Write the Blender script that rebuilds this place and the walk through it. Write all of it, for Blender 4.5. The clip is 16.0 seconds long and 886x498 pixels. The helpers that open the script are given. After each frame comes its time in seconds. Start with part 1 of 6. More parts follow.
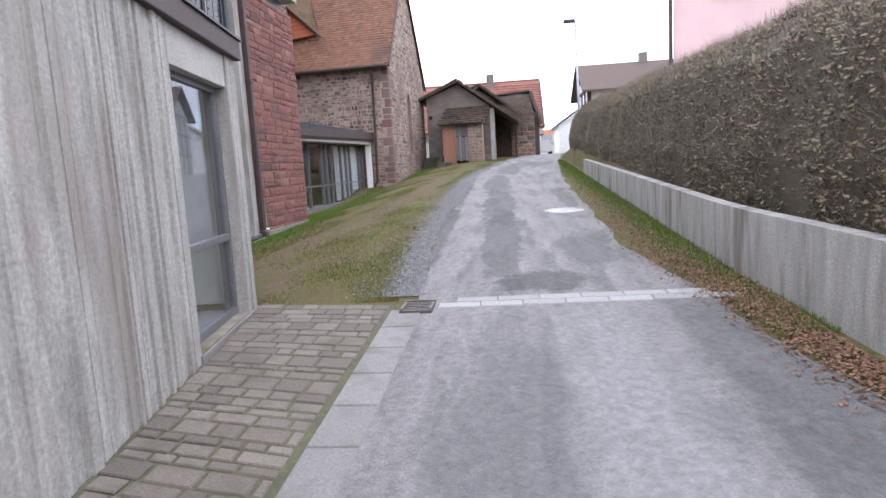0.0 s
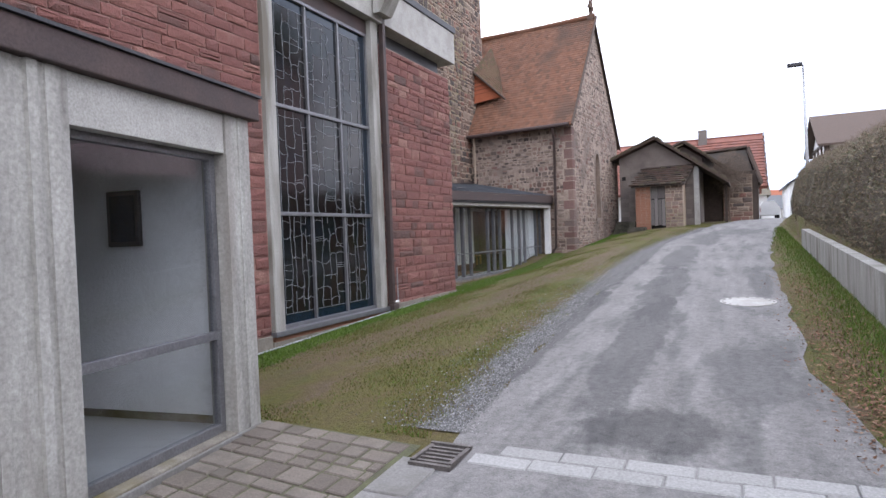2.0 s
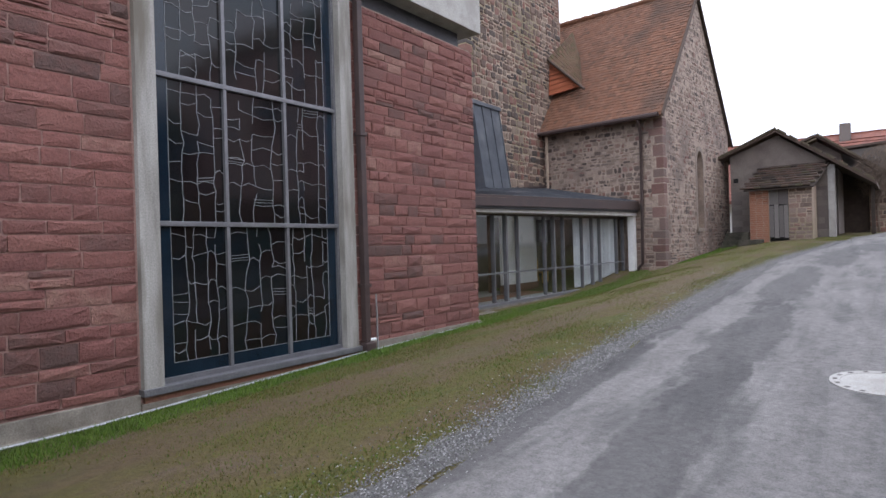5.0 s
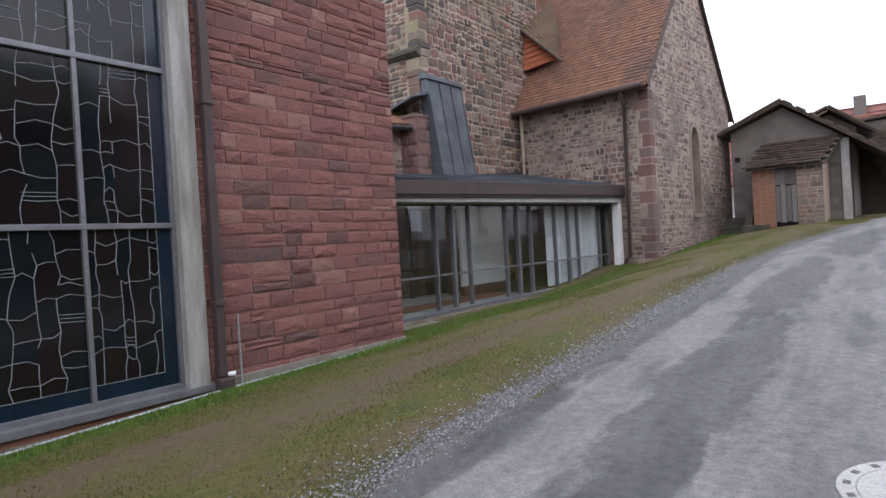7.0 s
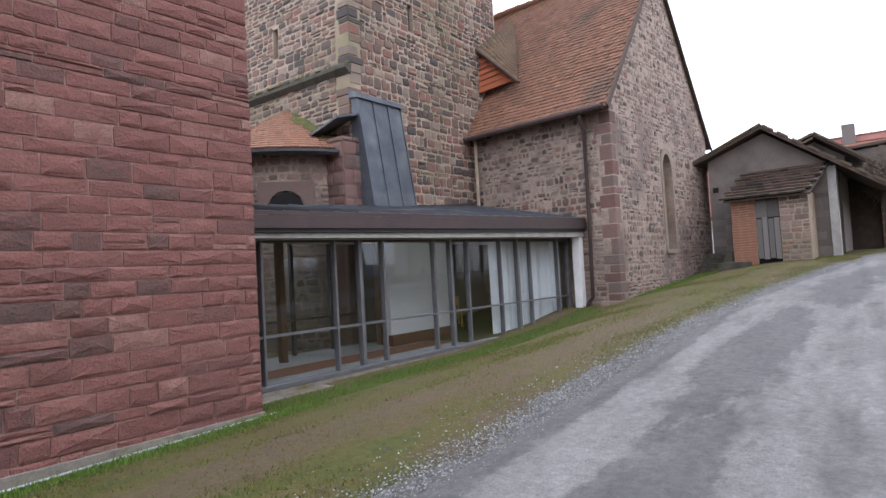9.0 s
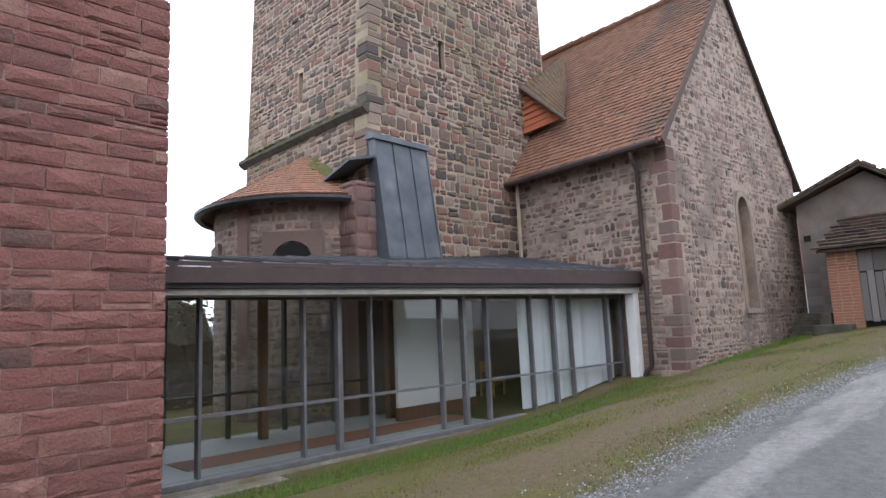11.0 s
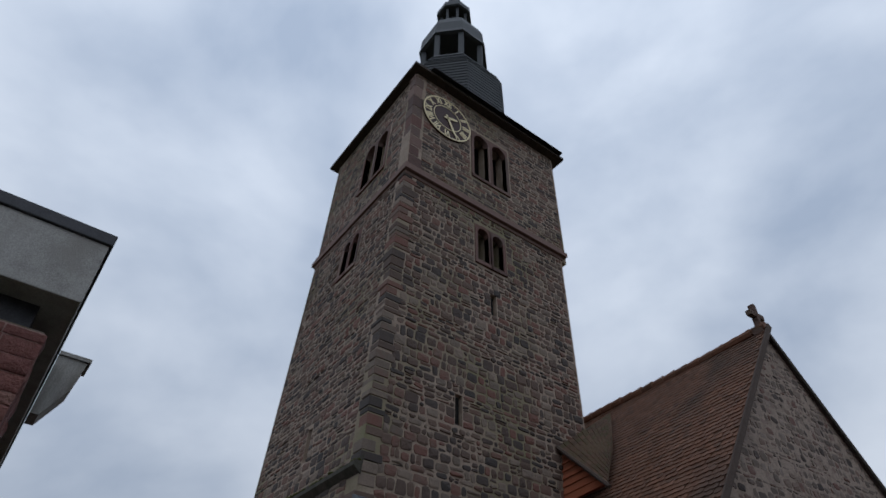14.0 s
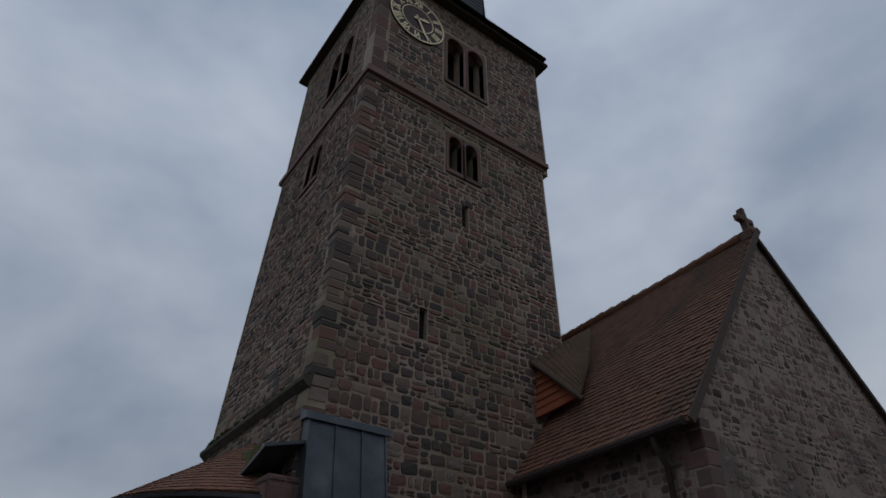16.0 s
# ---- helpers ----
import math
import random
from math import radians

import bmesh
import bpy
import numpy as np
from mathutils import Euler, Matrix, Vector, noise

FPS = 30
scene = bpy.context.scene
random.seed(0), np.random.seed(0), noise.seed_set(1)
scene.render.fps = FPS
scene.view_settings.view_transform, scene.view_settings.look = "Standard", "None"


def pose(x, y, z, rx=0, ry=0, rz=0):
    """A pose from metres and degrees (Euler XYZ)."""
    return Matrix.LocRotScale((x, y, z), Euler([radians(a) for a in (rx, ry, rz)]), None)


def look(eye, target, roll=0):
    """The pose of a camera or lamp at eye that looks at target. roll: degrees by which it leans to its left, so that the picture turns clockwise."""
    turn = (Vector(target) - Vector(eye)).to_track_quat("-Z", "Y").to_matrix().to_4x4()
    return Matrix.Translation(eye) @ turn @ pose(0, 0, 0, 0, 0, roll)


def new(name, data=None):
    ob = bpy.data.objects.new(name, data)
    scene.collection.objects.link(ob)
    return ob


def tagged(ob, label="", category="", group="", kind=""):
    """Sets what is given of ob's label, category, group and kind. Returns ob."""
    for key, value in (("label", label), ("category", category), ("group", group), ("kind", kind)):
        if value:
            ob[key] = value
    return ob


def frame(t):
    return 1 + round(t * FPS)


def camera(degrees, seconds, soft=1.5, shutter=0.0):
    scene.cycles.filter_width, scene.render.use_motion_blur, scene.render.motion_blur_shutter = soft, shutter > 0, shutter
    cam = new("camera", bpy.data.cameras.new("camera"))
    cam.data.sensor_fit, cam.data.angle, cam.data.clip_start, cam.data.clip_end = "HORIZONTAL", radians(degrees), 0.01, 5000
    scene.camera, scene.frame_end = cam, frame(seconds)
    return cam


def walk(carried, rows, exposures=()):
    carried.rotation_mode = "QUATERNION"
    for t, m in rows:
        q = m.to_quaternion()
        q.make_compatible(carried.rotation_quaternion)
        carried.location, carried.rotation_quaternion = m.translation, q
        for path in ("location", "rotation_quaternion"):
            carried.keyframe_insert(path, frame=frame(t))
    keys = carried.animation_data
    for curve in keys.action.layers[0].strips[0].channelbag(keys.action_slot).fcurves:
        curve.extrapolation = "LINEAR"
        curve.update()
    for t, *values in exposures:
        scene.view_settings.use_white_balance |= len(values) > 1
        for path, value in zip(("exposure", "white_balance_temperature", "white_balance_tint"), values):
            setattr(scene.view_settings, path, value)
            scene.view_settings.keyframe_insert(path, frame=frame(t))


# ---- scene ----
cam = camera(72.3, 16.0)
PATH = [
    (0, (0.146, -0.119, 1.511), (-0.082, 1.85, 1.243), -3.3),
    (0.5, (0.428, 0.295, 1.523), (0.023, 2.238, 1.271), -3.9),
    (1, (0.679, 0.765, 1.582), (0.123, 2.671, 1.342), -3.7),
    (1.5, (0.911, 1.263, 1.629), (0.191, 3.119, 1.441), -3.1),
    (2, (1.036, 1.913, 1.657), (0.159, 3.71, 1.615), -2.2),
    (2.5, (1.158, 2.459, 1.733), (0.168, 4.194, 1.844), -0.9),
    (3, (1.187, 3.083, 1.779), (0.116, 4.763, 1.949), -0.6),
    (3.2, (1.197, 3.295, 1.791), (0.106, 4.963, 1.957), -0.5),
    (5.3, (1.242, 5.971, 1.72), (0.039, 7.568, 1.7), -1.8),
    (5.5, (1.209, 6.255, 1.714), (0.005, 7.851, 1.687), -1.8),
    (6, (1.221, 6.926, 1.746), (0.01, 8.517, 1.698), -1.7),
    (6.5, (1.192, 7.561, 1.756), (-0.033, 9.142, 1.708), -2.3),
    (7, (1.098, 8.225, 1.747), (-0.134, 9.8, 1.725), -3.3),
    (7.5, (1.054, 8.847, 1.761), (-0.179, 10.422, 1.763), -4.6),
    (8, (1.014, 9.522, 1.787), (-0.21, 11.104, 1.805), -4.9),
    (8.5, (1.094, 10.069, 1.859), (-0.124, 11.655, 1.893), -3.7),
    (8.7, (1.075, 10.321, 1.847), (-0.136, 11.912, 1.908), -3.4),
    (10.8, (0.901, 12.682, 1.929), (-0.49, 14.103, 2.143), -3.1),
    (11, (0.866, 12.856, 1.946), (-0.539, 14.253, 2.217), -2.5),
    (11.5, (0.83, 13.295, 2.09), (-0.584, 14.624, 2.574), -0.8),
    (12, (0.892, 13.695, 2.135), (-0.509, 14.931, 2.847), 0.3),
    (12.5, (0.989, 14.086, 2.192), (-0.388, 15.227, 3.088), 0.8),
    (13, (1.009, 14.452, 2.273), (-0.321, 15.491, 3.346), 1.3),
    (13.5, (0.981, 14.807, 2.297), (-0.292, 15.758, 3.511), 1.6),
    (14, (0.986, 15.176, 2.319), (-0.232, 16.048, 3.644), 1.7),
    (14.5, (1.072, 15.477, 2.253), (-0.096, 16.286, 3.66), 1.8),
    (15, (1.086, 15.804, 2.169), (-0.035, 16.57, 3.638), 1.5),
    (15.5, (0.881, 16.132, 2.269), (-0.313, 16.964, 3.641), 0.8),
    (16, (0.519, 16.61, 2.498), (-0.809, 17.555, 3.657), 0.6),
]
EXPOSURES = [(0, 0.02, 6450, 18), (1.5, -0.12, 6450, 17), (3.0, -0.42, 6450, 16), (5.5, -0.52, 6450, 16), (7.0, -0.52, 6450, 16), (8.5, -0.3, 6450, 16), (11.0, -0.29, 6420, 13), (11.5, -0.36, 6420, 13), (12.0, -0.53, 6400, 12), (12.5, -1.0, 6280, 11), (13.0, -1.76, 6120, 10), (13.5, -2.25, 6060, 9), (14.0, -2.52, 6060, 9), (14.5, -2.72, 6060, 9), (15.0, -2.88, 6050, 9), (15.5, -3.0, 6050, 9), (16.0, -3.12, 6050, 9)]
walk(cam, [(t, look(eye, target, roll)) for t, eye, target, roll in PATH], EXPOSURES)

# ---- light ----
world = bpy.data.worlds.new("overcast")
scene.world = world
world.use_nodes = True
wn, wl = world.node_tree.nodes, world.node_tree.links
wn.clear()
w_out, w_bg = wn.new("ShaderNodeOutputWorld"), wn.new("ShaderNodeBackground")
w_sky = wn.new("ShaderNodeTexSky")
w_sky.sky_type, w_sky.sun_disc, w_sky.sun_elevation, w_sky.sun_rotation = "NISHITA", False, radians(38), radians(120)
w_sky.dust_density = 4.0
w_co, w_map = wn.new("ShaderNodeTexCoord"), wn.new("ShaderNodeMapping")
w_map.inputs["Scale"].default_value = (1.0, 1.0, 1.6)
w_n = wn.new("ShaderNodeTexNoise")
w_n.inputs["Scale"].default_value, w_n.inputs["Detail"].default_value, w_n.inputs["Roughness"].default_value = 2.1, 6.0, 0.48
w_n.inputs["Distortion"].default_value = 0.15
w_ramp = wn.new("ShaderNodeValToRGB")
w_ramp.color_ramp.elements[0].position, w_ramp.color_ramp.elements[0].color = 0.36, (0.45, 0.52, 0.64, 1)
w_ramp.color_ramp.elements[1].position, w_ramp.color_ramp.elements[1].color = 0.68, (0.92, 0.96, 1.03, 1)
w_mul = wn.new("ShaderNodeVectorMath")
w_mul.operation = "SCALE"
w_mul.inputs["Scale"].default_value = 39.0
w_mix = wn.new("ShaderNodeMix")
w_mix.data_type = "RGBA"
w_mix.inputs[0].default_value = 0.86
wl.new(w_co.outputs["Generated"], w_map.inputs[0])
wl.new(w_map.outputs[0], w_n.inputs["Vector"])
wl.new(w_n.outputs["Fac"], w_ramp.inputs[0])
w_sep, w_up = wn.new("ShaderNodeSeparateXYZ"), wn.new("ShaderNodeMapRange")
w_up.inputs["From Min"].default_value, w_up.inputs["From Max"].default_value = 0.0, 0.9
w_up.inputs["To Min"].default_value, w_up.inputs["To Max"].default_value = 30.0, 54.0
wl.new(w_co.outputs["Generated"], w_sep.inputs[0])
wl.new(w_sep.outputs["Z"], w_up.inputs["Value"])
wl.new(w_up.outputs[0], w_mul.inputs["Scale"])
wl.new(w_ramp.outputs[0], w_mul.inputs[0])
wl.new(w_sky.outputs[0], w_mix.inputs[6])
wl.new(w_mul.outputs[0], w_mix.inputs[7])
wl.new(w_mix.outputs[2], w_bg.inputs["Color"])
w_bg.inputs["Strength"].default_value = 0.12
wl.new(w_bg.outputs[0], w_out.inputs["Surface"])
sun = new("sun", bpy.data.lights.new("sun", "SUN"))
sun.data.energy, sun.data.angle, sun.data.color = 0.4, radians(30), (1, 0.97, 0.92)
sun.matrix_world = look((20, -15, 25), (0, 5, 0))


# ---- materials ----
def mat(name, cols, rough=0.85, scale=8.0, bump=0.3, rand="", metal=0.0, fine=60.0, stretch=(1, 1, 1), spec=0.4, stain=None, stain_scale=0.6, bump_dist=0.01):
    """Noise-mixed colours at two scales; rand 'obj' or 'isl' picks each piece's own tone along the ramp."""
    m = bpy.data.materials.new(name)
    m.use_nodes = True
    n, l = m.node_tree.nodes, m.node_tree.links
    b = n["Principled BSDF"]
    b.inputs["Metallic"].default_value = metal
    b.inputs["Specular IOR Level"].default_value = spec
    geo, mp = n.new("ShaderNodeNewGeometry"), n.new("ShaderNodeMapping")
    mp.inputs["Scale"].default_value = stretch
    l.new(geo.outputs["Position"], mp.inputs[0])
    big, small = n.new("ShaderNodeTexNoise"), n.new("ShaderNodeTexNoise")
    for node, s in ((big, scale), (small, fine)):
        node.inputs["Scale"].default_value, node.inputs["Detail"].default_value, node.inputs["Roughness"].default_value = s, 5.0, 0.6
        l.new(mp.outputs[0] if node is big else geo.outputs["Position"], node.inputs["Vector"])
    ramp = n.new("ShaderNodeValToRGB")
    e = ramp.color_ramp.elements
    lo, hi = (0.3, 0.7) if not rand else (0.0, 1.0)
    while len(e) < len(cols):
        e.new(0.5)
    for i, c in enumerate(cols):
        e[i].position, e[i].color = lo + (hi - lo) * i / max(1, len(cols) - 1), (*c, 1)
    if rand:
        if rand == "obj":
            src = n.new("ShaderNodeObjectInfo").outputs["Random"]
        else:
            src = geo.outputs["Random Per Island"]
        mad = n.new("ShaderNodeMath")
        mad.operation = "MULTIPLY_ADD"
        l.new(big.outputs["Fac"], mad.inputs[0])
        mad.inputs[1].default_value = 0.3
        sub = n.new("ShaderNodeMath")
        sub.operation = "SUBTRACT"
        l.new(src, sub.inputs[0])
        sub.inputs[1].default_value = 0.15
        l.new(sub.outputs[0], mad.inputs[2])
        l.new(mad.outputs[0], ramp.inputs[0])
    else:
        l.new(big.outputs["Fac"], ramp.inputs[0])
    hsv = n.new("ShaderNodeHueSaturation")
    l.new(ramp.outputs[0], hsv.inputs["Color"])
    mr = n.new("ShaderNodeMapRange")
    mr.inputs["From Min"].default_value, mr.inputs["From Max"].default_value = 0.25, 0.75
    mr.inputs["To Min"].default_value, mr.inputs["To Max"].default_value = 0.72, 1.28
    l.new(small.outputs["Fac"], mr.inputs["Value"])
    l.new(mr.outputs[0], hsv.inputs["Value"])
    col = hsv.outputs[0]
    if stain:
        sn, sr, sm = n.new("ShaderNodeTexNoise"), n.new("ShaderNodeMapRange"), n.new("ShaderNodeMix")
        sn.inputs["Scale"].default_value, sn.inputs["Detail"].default_value = stain_scale, 6.0
        l.new(mp.outputs[0], sn.inputs["Vector"])
        sr.inputs["From Min"].default_value, sr.inputs["From Max"].default_value = 0.5, 0.68
        l.new(sn.outputs["Fac"], sr.inputs["Value"])
        sm.data_type = "RGBA"
        sm.inputs[7].default_value = (*stain, 1)
        l.new(sr.outputs[0], sm.inputs[0])
        l.new(col, sm.inputs[6])
        col = sm.outputs[2]
    l.new(col, b.inputs["Base Color"])
    rr = n.new("ShaderNodeMapRange")
    rr.inputs["To Min"].default_value, rr.inputs["To Max"].default_value = max(0.03, rough - 0.12), min(1, rough + 0.1)
    l.new(big.outputs["Fac"], rr.inputs["Value"])
    l.new(rr.outputs[0], b.inputs["Roughness"])
    if bump:
        bp, add = n.new("ShaderNodeBump"), n.new("ShaderNodeMath")
        add.operation = "ADD"
        l.new(big.outputs["Fac"], add.inputs[0])
        l.new(small.outputs["Fac"], add.inputs[1])
        l.new(add.outputs[0], bp.inputs["Height"])
        bp.inputs["Strength"].default_value, bp.inputs["Distance"].default_value = bump, bump_dist
        l.new(bp.outputs[0], b.inputs["Normal"])
    return m


def glass(name, color=(0.8, 0.85, 0.85), rough=0.02, alpha=0.25):
    """A thin pane: partly clear, partly mirror-like."""
    m = bpy.data.materials.new(name)
    m.use_nodes = True
    n, l = m.node_tree.nodes, m.node_tree.links
    n.clear()
    out, mix, tr, gl, fr = (n.new("ShaderNode" + k) for k in ("OutputMaterial", "MixShader", "BsdfTransparent", "BsdfGlossy", "LayerWeight"))
    tr.inputs[0].default_value = (*color, 1)
    gl.inputs["Roughness"].default_value = rough
    fr.inputs["Blend"].default_value = 0.5
    pw, ma = n.new("ShaderNodeMath"), n.new("ShaderNodeMath")
    pw.operation, ma.operation = "POWER", "MULTIPLY_ADD"
    pw.inputs[1].default_value, ma.inputs[1].default_value, ma.inputs[2].default_value = 3.5, 0.55, alpha * 0.16
    l.new(fr.outputs["Facing"], pw.inputs[0])
    l.new(pw.outputs[0], ma.inputs[0])
    l.new(ma.outputs[0], mix.inputs[0])
    l.new(tr.outputs[0], mix.inputs[1])
    l.new(gl.outputs[0], mix.inputs[2])
    l.new(mix.outputs[0], out.inputs[0])
    return m


RED = [(0.10, 0.06, 0.052), (0.15, 0.07, 0.059), (0.17, 0.072, 0.061), (0.20, 0.083, 0.069), (0.215, 0.096, 0.078), (0.18, 0.074, 0.063), (0.165, 0.069, 0.06), (0.205, 0.09, 0.074), (0.19, 0.079, 0.066), (0.26, 0.145, 0.115)]
RUB = [(0.062, 0.054, 0.05), (0.085, 0.066, 0.057), (0.115, 0.08, 0.064), (0.155, 0.106, 0.082), (0.185, 0.09, 0.07), (0.16, 0.126, 0.10), (0.24, 0.185, 0.145)]
PALE = [(0.12, 0.085, 0.07), (0.20, 0.15, 0.12), (0.22, 0.135, 0.11), (0.26, 0.20, 0.165), (0.18, 0.14, 0.118), (0.24, 0.185, 0.155)]
TILE = [(0.125, 0.066, 0.042), (0.165, 0.078, 0.046), (0.195, 0.09, 0.052), (0.165, 0.085, 0.054), (0.22, 0.108, 0.066)]
M = {
    "red_o": mat("red_sandstone", RED, 0.9, 7, 0.9, "obj", fine=40, bump_dist=0.022), "red_i": mat("red_sandstone_rest", RED, 0.9, 7, 0.9, "isl", fine=40, bump_dist=0.022),
    "red_mortar": mat("red_wall_mortar", [(0.27, 0.165, 0.14), (0.35, 0.225, 0.195)], 0.95, 6),
    "rub_o": mat("tower_stone", RUB, 0.92, 6, 0.7, "obj"), "rub_i": mat("tower_stone_rest", RUB, 0.92, 6, 0.7, "isl"),
    "mortar": mat("lime_mortar", [(0.27, 0.205, 0.155), (0.38, 0.30, 0.235)], 0.95, 3, 0.5, fine=35, stain=(0.20, 0.18, 0.10), stain_scale=0.35),
    "pale_o": mat("gable_stone", PALE, 0.92, 5, 0.6, "obj"), "pale_i": mat("gable_stone_rest", PALE, 0.92, 5, 0.6, "isl"),
    "render": mat("smeared_lime_render", [(0.20, 0.148, 0.115), (0.33, 0.26, 0.21), (0.25, 0.19, 0.15)], 0.95, 2.8, 0.8, fine=26, stain=(0.16, 0.125, 0.108), stain_scale=0.8),
    "gab_i": mat("gable_rubble", [(0.06, 0.047, 0.042), (0.13, 0.10, 0.083), (0.21, 0.16, 0.13), (0.16, 0.085, 0.07), (0.30, 0.24, 0.20), (0.12, 0.092, 0.078), (0.23, 0.175, 0.145)], 0.95, 5, 0.7, "isl"),
    "quoin": mat("sandstone_quoin", [(0.095, 0.065, 0.057), (0.155, 0.082, 0.068), (0.14, 0.105, 0.09), (0.17, 0.10, 0.085), (0.22, 0.15, 0.125)], 0.9, 5, 0.6, "obj"),
    "tile_o": mat("clay_tile", TILE, 0.85, 4, 0.4, "obj"), "tile_i": mat("clay_tile_rest", TILE, 0.85, 4, 0.4, "isl", stain=(0.085, 0.055, 0.04), stain_scale=0.45),
    "tile_moss": mat("mossy_swept_tile", [(0.07, 0.045, 0.027), (0.115, 0.062, 0.038), (0.075, 0.06, 0.027), (0.13, 0.074, 0.046)], 0.95, 5, 0.9, "isl", fine=30, bump_dist=0.03),
    "tile_apse": mat("faded_orange_tile", [(0.20, 0.092, 0.055), (0.25, 0.115, 0.068), (0.23, 0.12, 0.078), (0.18, 0.09, 0.055)], 0.85, 4, 0.4, "isl"),
    "tile_red": mat("bright_red_tile", [(0.27, 0.07, 0.03), (0.33, 0.10, 0.045), (0.22, 0.07, 0.035)], 0.8, 4, 0.3, "isl"),
    "tile_far": mat("faded_red_tile", [(0.15, 0.06, 0.045), (0.20, 0.078, 0.055), (0.17, 0.075, 0.06)], 0.85, 3, 0.3, "isl"),
    "soil": mat("bare_brown_soil", [(0.075, 0.062, 0.03), (0.10, 0.075, 0.05), (0.125, 0.092, 0.068)], 1.0, 2.5, 1.0, fine=35, bump_dist=0.03),
    "tile_dark": mat("weathered_dark_tile", [(0.045, 0.035, 0.03), (0.09, 0.065, 0.052), (0.12, 0.075, 0.06), (0.085, 0.085, 0.05)], 0.95, 5, 0.5, "isl"),
    "concrete": mat("board_marked_concrete", [(0.20, 0.19, 0.175), (0.28, 0.27, 0.25), (0.33, 0.32, 0.295), (0.40, 0.39, 0.365)], 0.9, 4, 0.5, stretch=(1.6, 1.6, 0.30), fine=38, stain=(0.22, 0.19, 0.165), stain_scale=1.1),
    "concrete_plain": mat("weathered_concrete", [(0.30, 0.29, 0.27), (0.37, 0.36, 0.335), (0.42, 0.41, 0.385)], 0.9, 3, 0.4, fine=70, stain=(0.30, 0.285, 0.26), stain_scale=2.5),
    "plinth": mat("plinth_concrete", [(0.14, 0.12, 0.10), (0.25, 0.23, 0.19)], 0.95, 5, 0.5, stain=(0.12, 0.10, 0.05), stain_scale=2.0),
    "brown_metal": mat("brown_sheet_metal", [(0.045, 0.032, 0.031), (0.075, 0.05, 0.045)], 0.6, 3, 0.1, metal=0.15),
    "dark_metal": mat("dark_flashing", [(0.04, 0.04, 0.045), (0.065, 0.065, 0.07)], 0.5, 4, 0.1, metal=0.4),
    "frame": mat("grey_window_metal", [(0.15, 0.15, 0.16), (0.21, 0.21, 0.22)], 0.45, 6, 0.1, metal=0.5),
    "slate": mat("dark_slate", [(0.028, 0.032, 0.036), (0.05, 0.055, 0.06), (0.07, 0.072, 0.075)], 0.6, 5, 0.3, "isl"),
    "lead": mat("blue_grey_sheet_lead", [(0.06, 0.068, 0.08), (0.10, 0.11, 0.125)], 0.5, 2.5, 0.2, metal=0.3, stain=(0.13, 0.14, 0.15), stain_scale=1.3),
    "asphalt": mat("worn_asphalt", [(0.14, 0.133, 0.127), (0.178, 0.17, 0.163), (0.215, 0.206, 0.198)], 0.95, 2.2, 1.0, fine=75, stretch=(1.6, 0.35, 1), stain=(0.115, 0.112, 0.108), stain_scale=2.4, bump_dist=0.014),
    "kerb": mat("kerb_stone", [(0.175, 0.168, 0.158), (0.185, 0.178, 0.168), (0.195, 0.188, 0.178)], 0.92, 8, 0.5, "obj", stain=(0.13, 0.122, 0.11), stain_scale=3.0),
    "kerb_pale": mat("pale_kerb_stone", [(0.22, 0.215, 0.205), (0.25, 0.245, 0.235), (0.28, 0.275, 0.265)], 0.9, 8, 0.5, "obj"),
    "paver": mat("grey_paver", [(0.10, 0.082, 0.068), (0.135, 0.113, 0.094), (0.17, 0.145, 0.122), (0.12, 0.10, 0.082)], 0.9, 9, 0.6, "obj", fine=70, stain=(0.10, 0.086, 0.07), stain_scale=3.5),
    "joint": mat("mossy_joint", [(0.055, 0.052, 0.035), (0.09, 0.095, 0.045)], 1.0, 7, 0.5),
    "ground": mat("thin_turf_and_soil", [(0.055, 0.066, 0.010), (0.082, 0.076, 0.016), (0.095, 0.072, 0.028), (0.11, 0.078, 0.05)], 1.0, 2.2, 1.0, fine=45, bump_dist=0.03, stretch=(1.0, 0.45, 1)),
    "gravel": mat("grey_gravel", [(0.075, 0.07, 0.06), (0.13, 0.125, 0.115), (0.21, 0.205, 0.20)], 0.95, 22, 1.0, fine=70, bump_dist=0.02),
    "chip": mat("gravel_chip", [(0.07, 0.068, 0.066), (0.12, 0.118, 0.115), (0.17, 0.168, 0.165), (0.36, 0.355, 0.35)], 0.9, 20, 0.2, "isl"),
    "green_blade": mat("fresh_grass_blade", [(0.045, 0.095, 0.008), (0.075, 0.14, 0.012), (0.10, 0.145, 0.018)], 0.8, 3, 0.0, "isl"),
    "blade": mat("grass_blade", [(0.055, 0.075, 0.008), (0.085, 0.09, 0.012), (0.115, 0.10, 0.022), (0.15, 0.12, 0.045)], 0.8, 3, 0.0, "isl"),
    "leaf": mat("hedge_leaf", [(0.055, 0.062, 0.024), (0.095, 0.095, 0.042), (0.17, 0.122, 0.07), (0.21, 0.155, 0.10), (0.12, 0.12, 0.07), (0.165, 0.125, 0.08)], 0.7, 2, 0.0, "isl"),
    "twig": mat("bare_twig", [(0.11, 0.082, 0.062), (0.21, 0.165, 0.13)], 0.9, 4, 0.0, "isl"),
    "streaked": mat("drip_stained_concrete", [(0.21, 0.20, 0.18), (0.30, 0.29, 0.265), (0.36, 0.35, 0.325)], 0.92, 3, 0.5, fine=60, stretch=(1, 2.2, 0.35), stain=(0.15, 0.135, 0.11), stain_scale=1.6),
